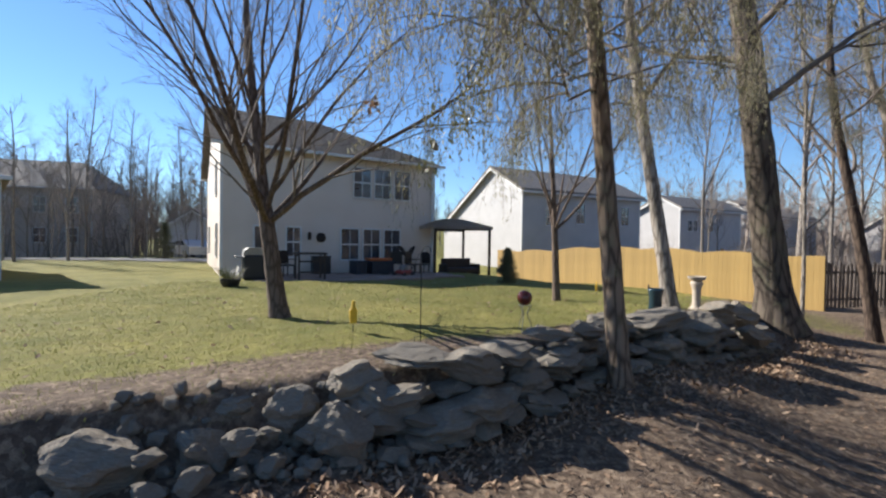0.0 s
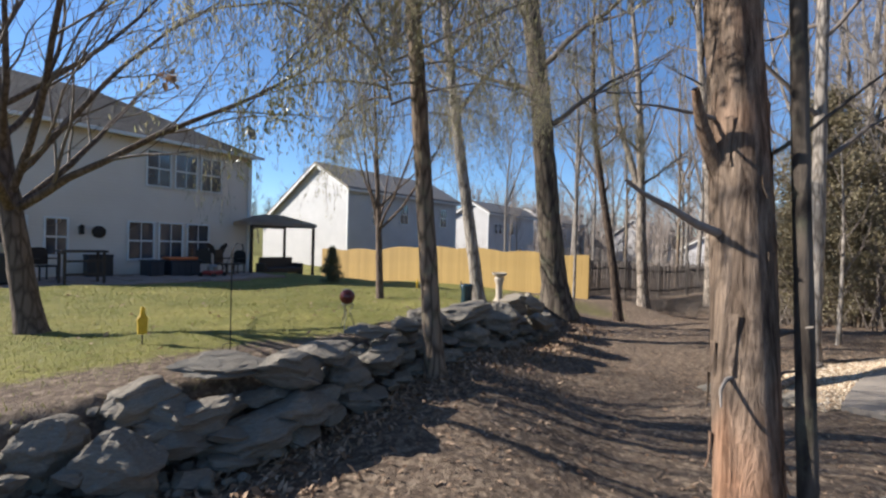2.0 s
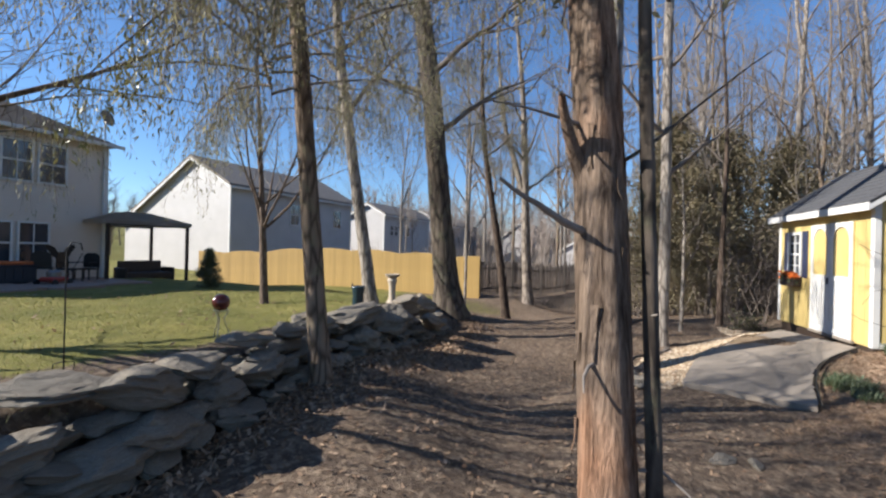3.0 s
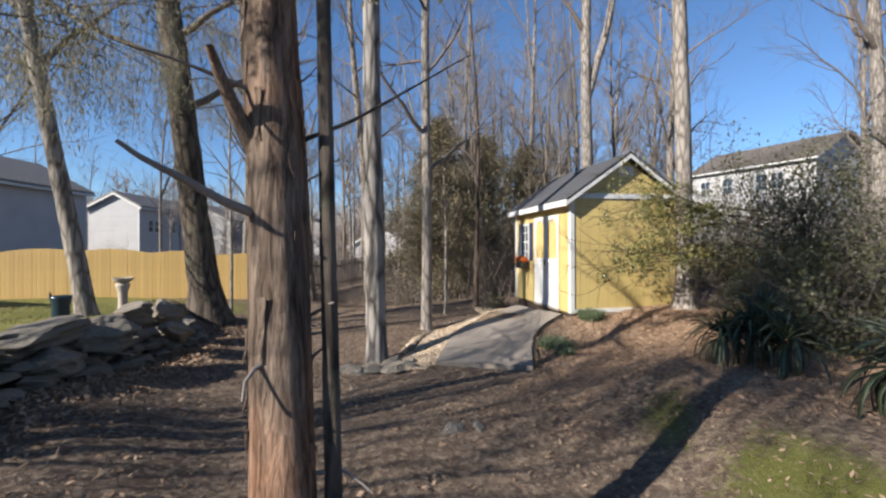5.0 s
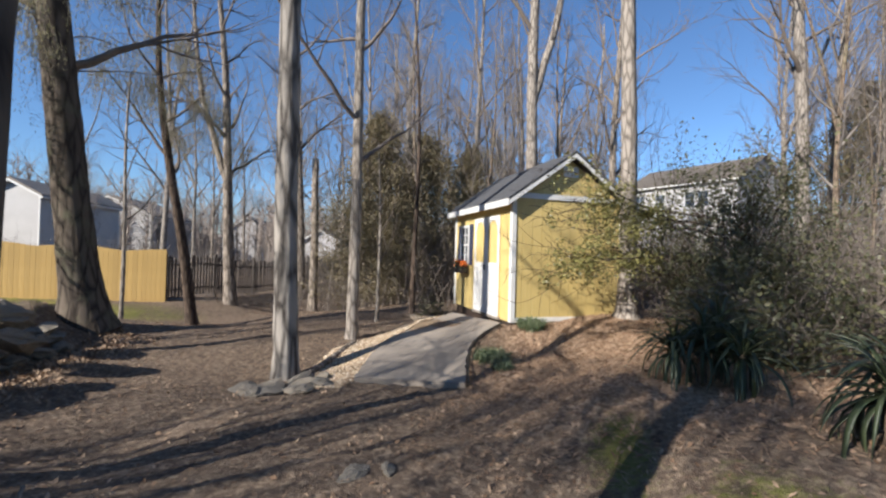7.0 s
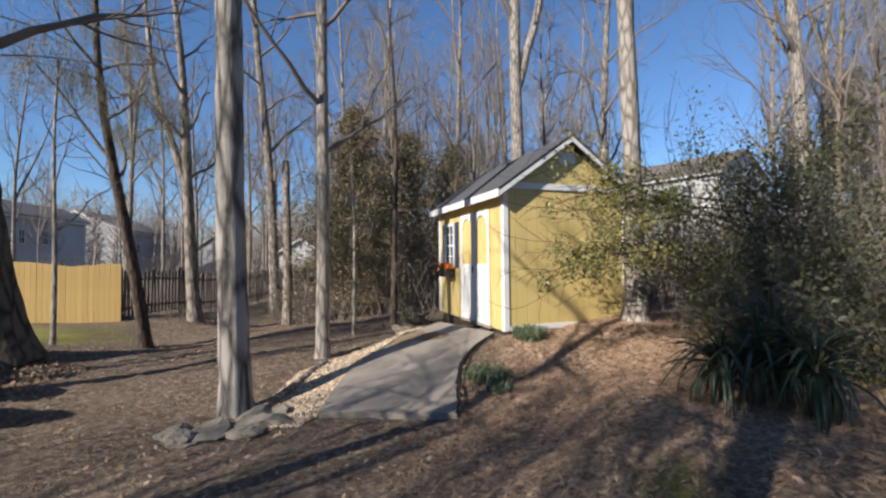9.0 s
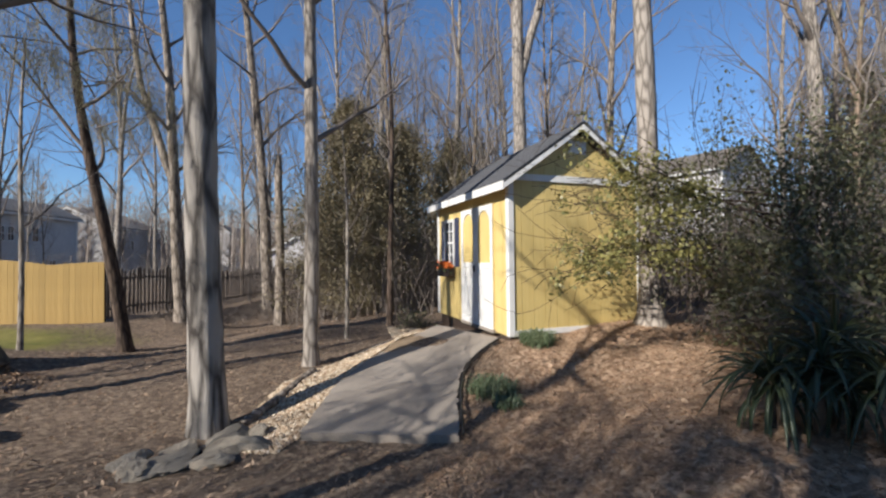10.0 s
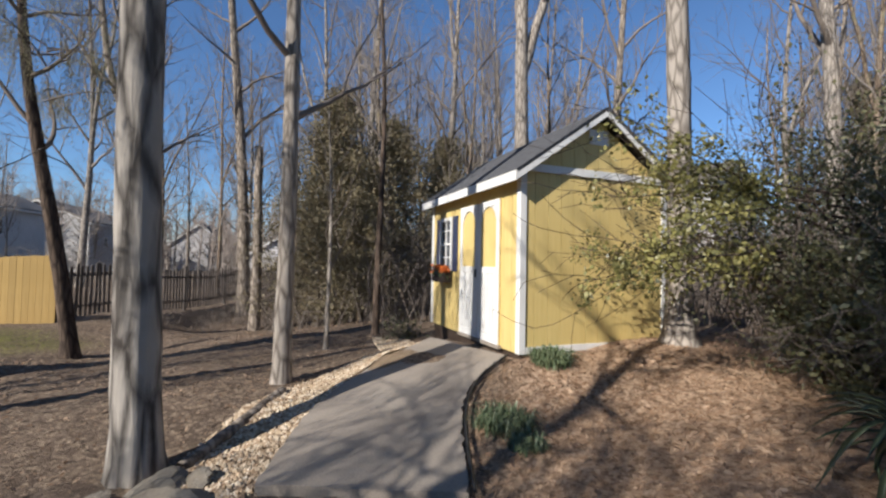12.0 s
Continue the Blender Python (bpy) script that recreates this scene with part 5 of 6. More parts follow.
evergreen(15.98, 7.09, 7.2, 2.7, 81, "tall ragged olive-brown cedar at the edge of the woods", 22000)
evergreen(17.36, 5.85, 6.4, 2.9, 82, "dense green cedar in the woods behind the shed", 17000)
evergreen(18.9, 4.3, 6.0, 2.6, 87, "cedar half hidden behind the shed roof", 15000)
evergreen(14.9, 5.75, 3.6, 1.3, 88, "young bushy cedar under the bare trees", 9000)
evergreen(17.6, 8.6, 4.4, 1.6, 89, "short brown cedar among the saplings", 9000)
evergreen(20.0, 10.4, 2.6, 1.6, 83, "small bushy evergreen beside the picket fence", 6000)
evergreen(25, -11.5, 9.0, 3.0, 84, "dark evergreen in the woods beyond the shrubs", 12000)
evergreen(17, -10.5, 7.5, 2.2, 86, "dark evergreen among bare trunks", 9000)
evergreen(2.86, 15.2, 1.25, 0.42, 85, "small clipped cone-shaped conifer on the lawn", 5000, M_HOLLY, 0.02, "conifer_shrub", 0.08, 1.0)
evergreen(-18.2, 31.0, 2.6, 0.8, 90, "dark pointed conifer beside the drive", 5000, M_HOLLY, 0.02, "conifer_shrub", 0.1, 0.9)


# ---- shrubs by the shed ----
def holly():
    rng = np.random.RandomState(91)
    x, y = 9.25, -2.35
    root = empty("holly_bush", pose(x, y, ground_z(x, y)))
    tagged(root, "tall loose holly bush with small glossy dark green leaves", "bush")
    br = Tubes()
    cen, lit, high = [], [], []
    for k in range(30):
        az = rng.uniform(0, 6.28)
        out = rng.uniform(0.2, 0.9)
        lp = wander(rng, (rng.normal(0, 0.25), rng.normal(0, 0.25), -0.05), (math.cos(az) * out, math.sin(az) * out, 1), rng.uniform(1.3, 2.5), 9, 0.09)
        br.add(lp, np.linspace(0.02, 0.004, 10), 5)
        ramify(br, rng, lp, 0.010, 2, 5, 0.8, 0.05, 3, thin=0.002)
        cen += list(lp[2:])
        for _ in range(22):
            cen.append(lp[rng.randint(3, 10)] + rng.normal(0, 0.28, 3))
    # boughs towards the shed, their sunlit look painted by the brighter leaf colour
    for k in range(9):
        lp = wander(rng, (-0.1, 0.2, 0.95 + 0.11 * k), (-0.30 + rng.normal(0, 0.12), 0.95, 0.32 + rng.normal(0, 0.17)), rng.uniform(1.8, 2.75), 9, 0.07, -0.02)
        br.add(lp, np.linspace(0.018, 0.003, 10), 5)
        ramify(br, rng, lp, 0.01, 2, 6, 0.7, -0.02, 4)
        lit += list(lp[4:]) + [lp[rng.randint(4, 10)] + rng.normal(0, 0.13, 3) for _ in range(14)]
    for k in range(22):
        az = rng.uniform(0, 6.28)
        lp = wander(rng, (rng.normal(0, 0.4), rng.normal(0, 0.5), 1.4), (math.cos(az) * 0.6, math.sin(az) * 0.6 - 0.2, 1), rng.uniform(1.0, 2.3), 9, 0.12)
        br.add(lp, np.linspace(0.010, 0.002, 10), 4)
        ramify(br, rng, lp, 0.005, 2, 4, 0.7, 0.05, 3, thin=0.0018)
        high += list(lp[3:]) + [lp[rng.randint(3, 10)] + rng.normal(0, 0.25, 3) for _ in range(8)]
    br.mesh("crown", M_BARK_DARK, root)
    for cs, n, size, sp, mat, lab in ((cen, 34000, 0.042, 0.10, M_HOLLY, ""), (lit, 6500, 0.05, 0.06, M_BUSH_LIT, "leaves coloured sunlit yellow-green"), (high, 5000, 0.05, 0.09, M_HOLLY, "")):
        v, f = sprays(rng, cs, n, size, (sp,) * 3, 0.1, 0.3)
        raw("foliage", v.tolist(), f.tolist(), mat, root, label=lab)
    return root


holly()


def low_shrub(x, y, h, r, seed, n, mat, label):
    rng = np.random.RandomState(seed)
    root = empty("shrub", pose(x, y, ground_z(x, y)))
    tagged(root, label, "bush", "low shrubs")
    br = Tubes()
    cen = []
    for k in range(22):
        az = rng.uniform(0, 6.28)
        lp = wander(rng, (0, 0, -0.05), (math.cos(az) * r, math.sin(az) * r, h * rng.uniform(0.6, 1.2)), math.hypot(r, h) * rng.uniform(0.6, 1.05), 6, 0.12)
        br.add(lp, np.linspace(0.01, 0.003, 7), 4)
        ramify(br, rng, lp, 0.007, 2, 5, 0.8, 0.0, 3)
        cen += list(lp[1:]) + [lp[rng.randint(1, 7)] + rng.normal(0, 0.12, 3) for _ in range(6)]
    br.mesh("crown", M_TWIG, root)
    v, f = sprays(rng, cen, n, 0.06, (0.1,) * 3, 0.1, 0.3)
    raw("foliage", v.tolist(), f.tolist(), mat, root)


low_shrub(8.0, -2.6, 1.5, 1.2, 92, 4500, M_HOLLY, "loose dark evergreen shrub under the trees")
low_shrub(8.5, -1.9, 1.1, 0.7, 101, 2500, M_HOLLY, "dark evergreen shrub beside the yucca")
low_shrub(9.6, -3.6, 1.9, 1.4, 93, 5000, M_HOLLY, "loose dark evergreen shrub at the wood's edge")
low_shrub(7.6, -3.9, 1.6, 1.3, 94, 3500, M_HOLLY, "sparse dark shrub at the wood's edge")
low_shrub(12.2, 3.55, 0.35, 0.35, 95, 700, M_HOLLY, "low rounded shrub at the corner of the shed")


def strap_leaf(ln, w, droop, seed):
    rng = random.Random(seed)
    bm = bmesh.new()
    rows = []
    n = 9
    for i in range(n):
        t = i / (n - 1)
        wd = w * (0.55 + 1.2 * t) * (1 - t) ** 0.55 * 1.3 + 0.0015
        x = ln * t * (1 - 0.25 * droop * t)
        z = ln * (0.25 * t - droop * t * t * t * 0.9)
        tw = rng.uniform(-0.06, 0.06) * t
        rows.append([bm.verts.new((x, -wd / 2, z + 0.12 * wd + tw * wd)), bm.verts.new((x, 0, z - 0.18 * wd)), bm.verts.new((x, wd / 2, z + 0.12 * wd - tw * wd)), bm.verts.new((x, 0, z - 0.18 * wd - 0.003))])
    for a, b in zip(rows, rows[1:]):
        for j in range(4):
            bm.faces.new((a[j], a[(j + 1) % 4], b[(j + 1) % 4], b[j]))
    me = bpy.data.meshes.new("leaf")
    bm.normal_update()
    bm.to_mesh(me)
    bm.free()
    me.materials.append(M_YUCCA)
    me.shade_smooth()
    return me


STRAPS = [strap_leaf(0.62 + 0.06 * (i % 3), 0.042, 0.35 + 0.28 * (i % 4), i) for i in range(8)]


def yucca(x, y, heads, size, seed, label):
    rng = random.Random(seed)
    root = empty("yucca", pose(x, y, ground_z(x, y)))
    tagged(root, label, "yucca plant", "yuccas beside the path")
    for hx, hy, hz in heads:
        part("stem", lathe([(0.05, -0.1), (0.045, hz * 0.6), (0.03, hz + 0.05)], 8), M_BARK_BROWN, root).matrix_local = pose(hx, hy, 0)
        for k in range(62):
            el = rng.choice((rng.uniform(-50, 10), rng.uniform(-15, 35), rng.uniform(20, 75)))
            shared("leaf", STRAPS[rng.randrange(8)], pose(hx, hy, hz, 0, -el, k * 137.5 + rng.uniform(-15, 15)) @ Matrix.Scale(size * rng.uniform(0.75, 1.15), 4), root)


yucca(6.65, -1.32, ((0, 0, 0.42), (0.28, -0.22, 0.50), (-0.18, -0.30, 0.34), (0.10, 0.24, 0.3)), 0.80, 96, "large clump of dark green strap-leaved yucca")
yucca(5.12, -2.05, ((0, 0, 0.34), (0.22, -0.2, 0.4)), 0.85, 97, "clump of drooping grey-green yucca leaves")


def grass_clump(x, y, r, n, h, seed, label):
    rng = np.random.RandomState(seed)
    a = rng.uniform(0, 6.28, n)
    q = r * np.sqrt(rng.uniform(0, 1, n))
    px, py = x + q * np.cos(a), y + q * np.sin(a)
    pz = height(px, py)
    b = rng.uniform(0, 6.28, n)
    ln = h * rng.uniform(0.6, 1.2, n)
    dx, dy = np.cos(b), np.sin(b)
    p0 = np.stack([px, py, pz - 0.01], -1)
    p1 = p0 + np.stack([dx * ln * 0.35, dy * ln * 0.35, ln * 0.75], -1)
    p2 = p0 + np.stack([dx * ln * 0.95, dy * ln * 0.95, ln * 0.55], -1)
    w = np.stack([-dy, dx, 0 * dx], -1) * 0.006
    v = np.stack([p0 - w, p0 + w, p1 + w, p1 - w, p2], 1).reshape(-1, 3)
    i = np.arange(n)[:, None] * 5
    f = [tuple(r_) for r_ in (i + np.array([0, 1, 2, 3])).tolist()] + [tuple(r_) for r_ in (i + np.array([3, 2, 4])).tolist()]
    root = raw("border_grass", v.tolist(), f, M_LIRIOPE)
    tagged(root, label, "ornamental grass", "border grass tufts")


grass_clump(9.35, 0.72, 0.24, 420, 0.20, 98, "tuft of dark green border grass at the shed corner")
grass_clump(7.95, 1.12, 0.26, 380, 0.17, 99, "tuft of dark green border grass beside the path")
grass_clump(7.6, 0.9, 0.15, 160, 0.13, 100, "sparse tuft of border grass in the pine straw")


def hanging_sprays():
    """Low sprays that hang in front of the house view, from boughs of the leaning cedar."""
    rng = np.random.RandomState(58)
    root = empty("cedar_boughs", pose(1.55, 4.3, 0))
    tagged(root, "low hanging yellow-green cedar sprays over the stone wall", "tree", "trees of the yard")
    br = Tubes()
    cen, lit = [], []
    for ex, ey, ez, drop, gold in ((-0.04, 3.15, 2.15, 0.62, 1), (0.52, 3.9, 3.75, 0.6, 0), (-0.2, 3.55, 3.6, 0.7, 0), (0.05, 4.1, 3.95, 0.8, 0), (-0.68, 3.3, 3.5, 0.6, 0), (0.82, 3.85, 3.4, 0.7, 0), (2.2, 3.3, 2.9, 0.5, 0), (1.3, 3.4, 3.5, 0.7, 0), (2.9, 4.2, 3.3, 0.6, 0)):
        a, b = np.array([0.35, 0.1, 4.3]), np.array([ex - 1.55, ey - 4.3, ez])
        line = np.array([a * (1 - q) + b * q + np.array([0, 0, 0.35 * math.sin(math.pi * q)]) for q in np.linspace(0, 1, 9)])
        br.add(line, np.linspace(0.02, 0.004, 9), 5)
        for k in range(7):
            p = line[rng.randint(6, 9)] + rng.normal(0, 0.09, 3)
            hp = wander(rng, p, rng.normal(0, 0.2, 3) + np.array([0, 0, -1]), drop * rng.uniform(0.6, 1.1), 6, 0.1, -0.1)
            br.add(hp, np.linspace(0.004, 0.0015, 7), 3)
            (lit if gold else cen).extend(list(hp[1:]))
    br.mesh("crown", M_TWIG, root)
    v, f = sprays(rng, cen, 4200, 0.05, (0.035, 0.035, 0.05), 1.3, 0.11)
    raw("foliage", v.tolist(), f.tolist(), M_DROOP, root)
    # the sprays in the sun get the painted lit colour
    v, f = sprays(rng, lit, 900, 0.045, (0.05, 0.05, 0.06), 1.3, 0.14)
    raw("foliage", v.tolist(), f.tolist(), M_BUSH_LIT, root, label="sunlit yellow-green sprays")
    v, f = sprays(rng, [np.array([-0.42 - 1.55, 3.35 - 4.3, 2.46])], 36, 0.05, (0.02, 0.02, 0.025), 0.6, 0.3)
    raw("dead_leaf_clump", v.tolist(), f.tolist(), M_DEAD, root, label="clump of dead brown leaves")


hanging_sprays()


def bark_flakes(x, y, r, z0, z1, n, seed, tree_root, mat):
    """Loose plates of bark that lift at their ends."""
    rng = random.Random(seed)
    kinds = []
    for k in range(6):
        ln, w = rng.uniform(0.16, 0.40), rng.uniform(0.026, 0.055)
        bm = bmesh.new()
        rows = []
        for s in range(5):
            q = s / 4
            lift = 0.006 + 0.13 * max(0, q - 0.35) ** 2 * rng.uniform(0.8, 1.6)
            hw = w * (1 - 0.55 * abs(2 * q - 0.9)) * rng.uniform(0.8, 1.1)
            rows.append([bm.verts.new((lift, -hw, -ln * q)), bm.verts.new((lift, hw, -ln * q)), bm.verts.new((lift + 0.006, hw * 0.8, -ln * q)), bm.verts.new((lift + 0.006, -hw * 0.8, -ln * q))])
        for a, b in zip(rows, rows[1:]):
            for j in range(4):
                bm.faces.new((a[j], a[(j + 1) % 4], b[(j + 1) % 4], b[j]))
        bm.faces.new(rows[-1])
        bm.faces.new(rows[0][::-1])
        me = bpy.data.meshes.new("bark_flake")
        bm.normal_update()
        bm.to_mesh(me)
        bm.free()
        me.materials.append(mat)
        kinds.append(me)
    trunk = tree_root.children[0].data
    co = np.empty(len(trunk.vertices) * 3)
    trunk.vertices.foreach_get("co", co)
    co = co.reshape(-1, 3)
    for k in range(n):
        z = rng.uniform(z0, z1)
        cand = np.where(np.abs(co[:, 2] - z) < 0.16)[0]
        if not len(cand):
            continue
        c = co[cand].mean(0)
        p = co[cand[rng.randrange(len(cand))]]
        a = math.atan2(p[1] - c[1], p[0] - c[0])
        rr = math.hypot(p[0] - c[0], p[1] - c[1]) - 0.004
        shared("bark_flake", kinds[rng.randrange(6)], pose(c[0] + rr * math.cos(a), c[1] + rr * math.sin(a), p[2], rng.uniform(-4, 4), 0, math.degrees(a)), tree_root)


bark_flakes(6.80, 3.84, 0.165, 0.2, 5.2, 290, 3, TREE_BESIDE_PATH, M_FLAKE)


# ---- things on the lawn ----
def globe_stand():
    x, y = 1.2, 5.18
    z = ground_z(x, y)
    root = empty("garden_globe", pose(x, y, z))
    tagged(root, "dark red glazed garden globe on a curled wire stand", "garden ornament")
    bm = bmesh.new()
    bmesh.ops.create_uvsphere(bm, u_segments=24, v_segments=16, radius=0.092)
    part("globe", bm, M_REDGLASS, root, smooth=True).matrix_local = pose(0, 0, 0.40)
    for k in range(3):
        a = k * 2.1
        tb = Tubes()
        pts = [(math.cos(a) * r, math.sin(a) * r, h) for r, h in ((0.10, -0.05), (0.085, 0.08), (0.05, 0.16), (0.035, 0.22), (0.06, 0.27), (0.085, 0.31))]
        tb.add(pts, [0.005] * 6, 6)
        tb.mesh("wire_leg", M_METAL, root)
    tb = Tubes()
    tb.add([(0.07 * math.cos(i * 0.35), 0.07 * math.sin(i * 0.35), 0.315) for i in range(19)], [0.005] * 19, 6)
    tb.mesh("ring", M_METAL, root)


globe_stand()


def yellow_stake():
    x, y = -0.76, 4.62
    root = empty("yard_stake", pose(x, y, ground_z(x, y), 0, 0, 20))
    tagged(root, "yellow plastic marker on a thin stake in the lawn", "yard marker", "markers in the lawn")
    part("stake", lathe([(0.006, -0.1), (0.006, 0.2)], 6), M_DARKMETAL, root)
    part("flag", prism([(-0.035, 0.10), (0.035, 0.10), (0.04, 0.24), (0.02, 0.27), (0.012, 0.34), (-0.012, 0.34), (-0.02, 0.27), (-0.04, 0.24)], -0.012, 0.012), M_YELLOWPL, root)
    return root


ys_ = yellow_stake()
copy_thing(ys_, pose(4.15, 10.4, ground_z(4.15, 10.4), 0, 0, 50))

pole = empty("garden_hook", pose(-0.04, 4.20, ground_z(-0.04, 4.20)))
tagged(pole, "thin black iron hook stuck in the lawn", "garden hook")
tb_ = Tubes()
tb_.add([(0, 0, -0.1), (0, 0, 0.5), (0, 0, 0.88), (0.03, 0, 0.95), (0.08, 0, 0.94), (0.09, 0, 0.89)], [0.006] * 6, 6)
tb_.mesh("rod", M_DARKMETAL, pole)
tb_ = Tubes()
tb_.add([(-0.06, 0, -0.02), (-0.06, 0, 0.06), (0, 0, 0.07), (0.06, 0, 0.06), (0.06, 0, -0.02)], [0.005] * 5, 6)
tb_.mesh("foot_prong", M_DARKMETAL, pole)


def blue_pot():
    x, y = 3.87, 7.15
    root = empty("planter_pot", pose(x, y, ground_z(x, y)))
    tagged(root, "tall dark blue-green glazed pot on the lawn", "planter")
    part("pot", lathe([(0.09, -0.03), (0.11, 0.05), (0.10, 0.25), (0.125, 0.36), (0.13, 0.40), (0.105, 0.40), (0.09, 0.30)], 20), plain("blue_green_glaze", (0.02, 0.045, 0.06), 0.25), root, smooth=True)
    part("rim_spike", prism([(-0.13, 0.39), (-0.10, 0.39), (-0.125, 0.46)], -0.02, 0.02), M_DARKMETAL, root)


blue_pot()


def birdbath():
    x, y = 5.15, 8.05
    root = empty("birdbath", pose(x, y, ground_z(x, y)))
    tagged(root, "small cast-stone birdbath on a fluted pedestal", "birdbath")
    part("base", lathe([(0.13, -0.04), (0.13, 0.04), (0.10, 0.06), (0.085, 0.10)], 16), M_CAST, root)
    part("pedestal", lathe([(0.08, 0.10), (0.07, 0.2), (0.075, 0.40), (0.11, 0.52), (0.10, 0.56)], 16), M_CAST, root)
    part("bowl", lathe([(0.06, 0.56), (0.14, 0.60), (0.17, 0.65), (0.16, 0.655), (0.12, 0.62)], 20), M_CAST, root)


birdbath()

# ---- patio and its furniture ----
HM = pose(-7.51, 16.16, 0, 0, 0, HOUSE_A)


def at_house(x, y, z=None, turn=0.0):
    """A pose in the house's own axes: x along the back wall, y away from the wall into the house."""
    p = HM @ Vector((x, y, 0))
    return pose(p.x, p.y, ground_z(p.x, p.y) if z is None else z, 0, 0, HOUSE_A + turn)


def patio():
    root = empty("patio", at_house(0.8, -3.9, -0.02))
    tagged(root, "brick-red paved patio behind the house", "patio", kind="structure")
    me = bpy.data.meshes.new("paver")
    bm = box(0.006, 0.394, 0.006, 0.394, 0, 0.10, 0.006)
    bm.to_mesh(me)
    bm.free()
    me.materials.append(M_PATIO)
    for i in range(19):
        for j in range(9):
            if (i * 7 + j * 3) % 11 and not (j < 1 and i > 14):
                shared("paver", me, pose(i * 0.4, j * 0.4, 0.04 + 0.004 * ((i * 5 + j * 3) % 3)), root)


patio()


def covered_grill():
    root = empty("grill", at_house(0.9, -2.3, 0.10))
    tagged(root, "black covered barbecue grill with a grey hood", "grill")
    part("cover", box(-0.42, 0.42, -0.28, 0.28, 0.02, 0.82, 0.06), M_BLACK, root)
    part("hood", prism([(-0.40, 0.82), (0.40, 0.82), (0.36, 0.98), (0.24, 1.06), (-0.24, 1.06), (-0.36, 0.98)], -0.24, 0.24), M_METAL, root, "grey metal hood")
    part("side_shelf", box(-0.62, -0.422, -0.22, 0.22, 0.74, 0.79, 0.01), M_METAL, root)


covered_grill()


def bar_table():
    root = empty("patio_table", at_house(2.5, -3.0, 0.10))
    tagged(root, "dark wooden bar-height patio table with slatted sides", "table")
    part("tabletop", box(-0.5, 0.5, -0.35, 0.35, 0.86, 0.92, 0.012), M_DARKWOOD, root)
    for x in (-0.45, 0.39):
        for y in (-0.3, 0.24):
            part("leg", box(x, x + 0.06, y, y + 0.06, 0, 0.859, 0.006), M_DARKWOOD, root)
    for z in (0.25, 0.6):
        part("rail", box(-0.389, 0.389, -0.29, -0.25, z, z + 0.06, 0.006), M_DARKWOOD, root)


bar_table()


def patio_chair(m):
    root = empty("patio_chair", m)
    tagged(root, "dark metal patio chair with a curved back", "chair", "patio chairs")
    part("seat", box(-0.25, 0.25, -0.25, 0.25, 0.40, 0.45, 0.015), M_DARKMETAL, root)
    part("backrest", prism([(-0.25, 0.46), (0.25, 0.46), (0.24, 0.85), (0.12, 0.95), (-0.12, 0.95), (-0.24, 0.85)], 0.22, 0.25), M_DARKMETAL, root)
    for x in (-0.23, 0.19):
        for y in (-0.23, 0.19):
            part("leg", box(x, x + 0.035, y, y + 0.035, 0, 0.399, 0.004), M_DARKMETAL, root)
        part("armrest", box(x, x + 0.04, -0.24, 0.2, 0.62, 0.65, 0.008), M_DARKMETAL, root)
    return root


pc_ = patio_chair(at_house(6.9, -1.9, 0.08, 30))
copy_thing(pc_, at_house(7.6, -1.4, 0.05, -60))
copy_thing(pc_, at_house(6.5, -1.2, 0.1, 150))
copy_thing(pc_, at_house(2.0, -1.5, 0.1, 20))

bin_ = empty("storage_box", at_house(3.5, -0.6, 0.10))
tagged(bin_, "black plastic storage box against the house wall", "storage box")
part("body", box(-0.34, 0.34, -0.22, 0.22, 0, 0.66, 0.015), M_BLACK, bin_)
part("lid", box(-0.36, 0.36, -0.24, 0.24, 0.661, 0.72, 0.015), M_BLACK, bin_)

for cx, w in ((4.85, 0.42), (5.75, 0.95)):
    tub = empty("patio_planter_box", at_house(cx, -1.1, 0.10))
    tagged(tub, "low navy panelled box on the patio", "planter box", "navy patio boxes")
    part("body", box(-w / 2, w / 2, -0.45, 0.45, 0, 0.50, 0.015), M_NAVYTUB, tub)
    for i in range(int(w / 0.2)):
        part("panel", box(-w / 2 + 0.02 + i * 0.2, -w / 2 + 0.19 + i * 0.2, -0.466, -0.451, 0.04, 0.46, 0.004), M_NAVYTUB, tub)
    part("rim", box(-w / 2 - 0.03, w / 2 + 0.03, -0.48, 0.48, 0.501, 0.54, 0.01), M_NAVYTUB, tub)
cov = empty("folded_cover", at_house(5.75, -1.1, 0.64))
tagged(cov, "bright orange folded cover lying on the navy box", "cover")
part("cloth", box(-0.52, 0.46, -0.35, 0.3, 0.002, 0.10, 0.04), M_ORANGE, cov)


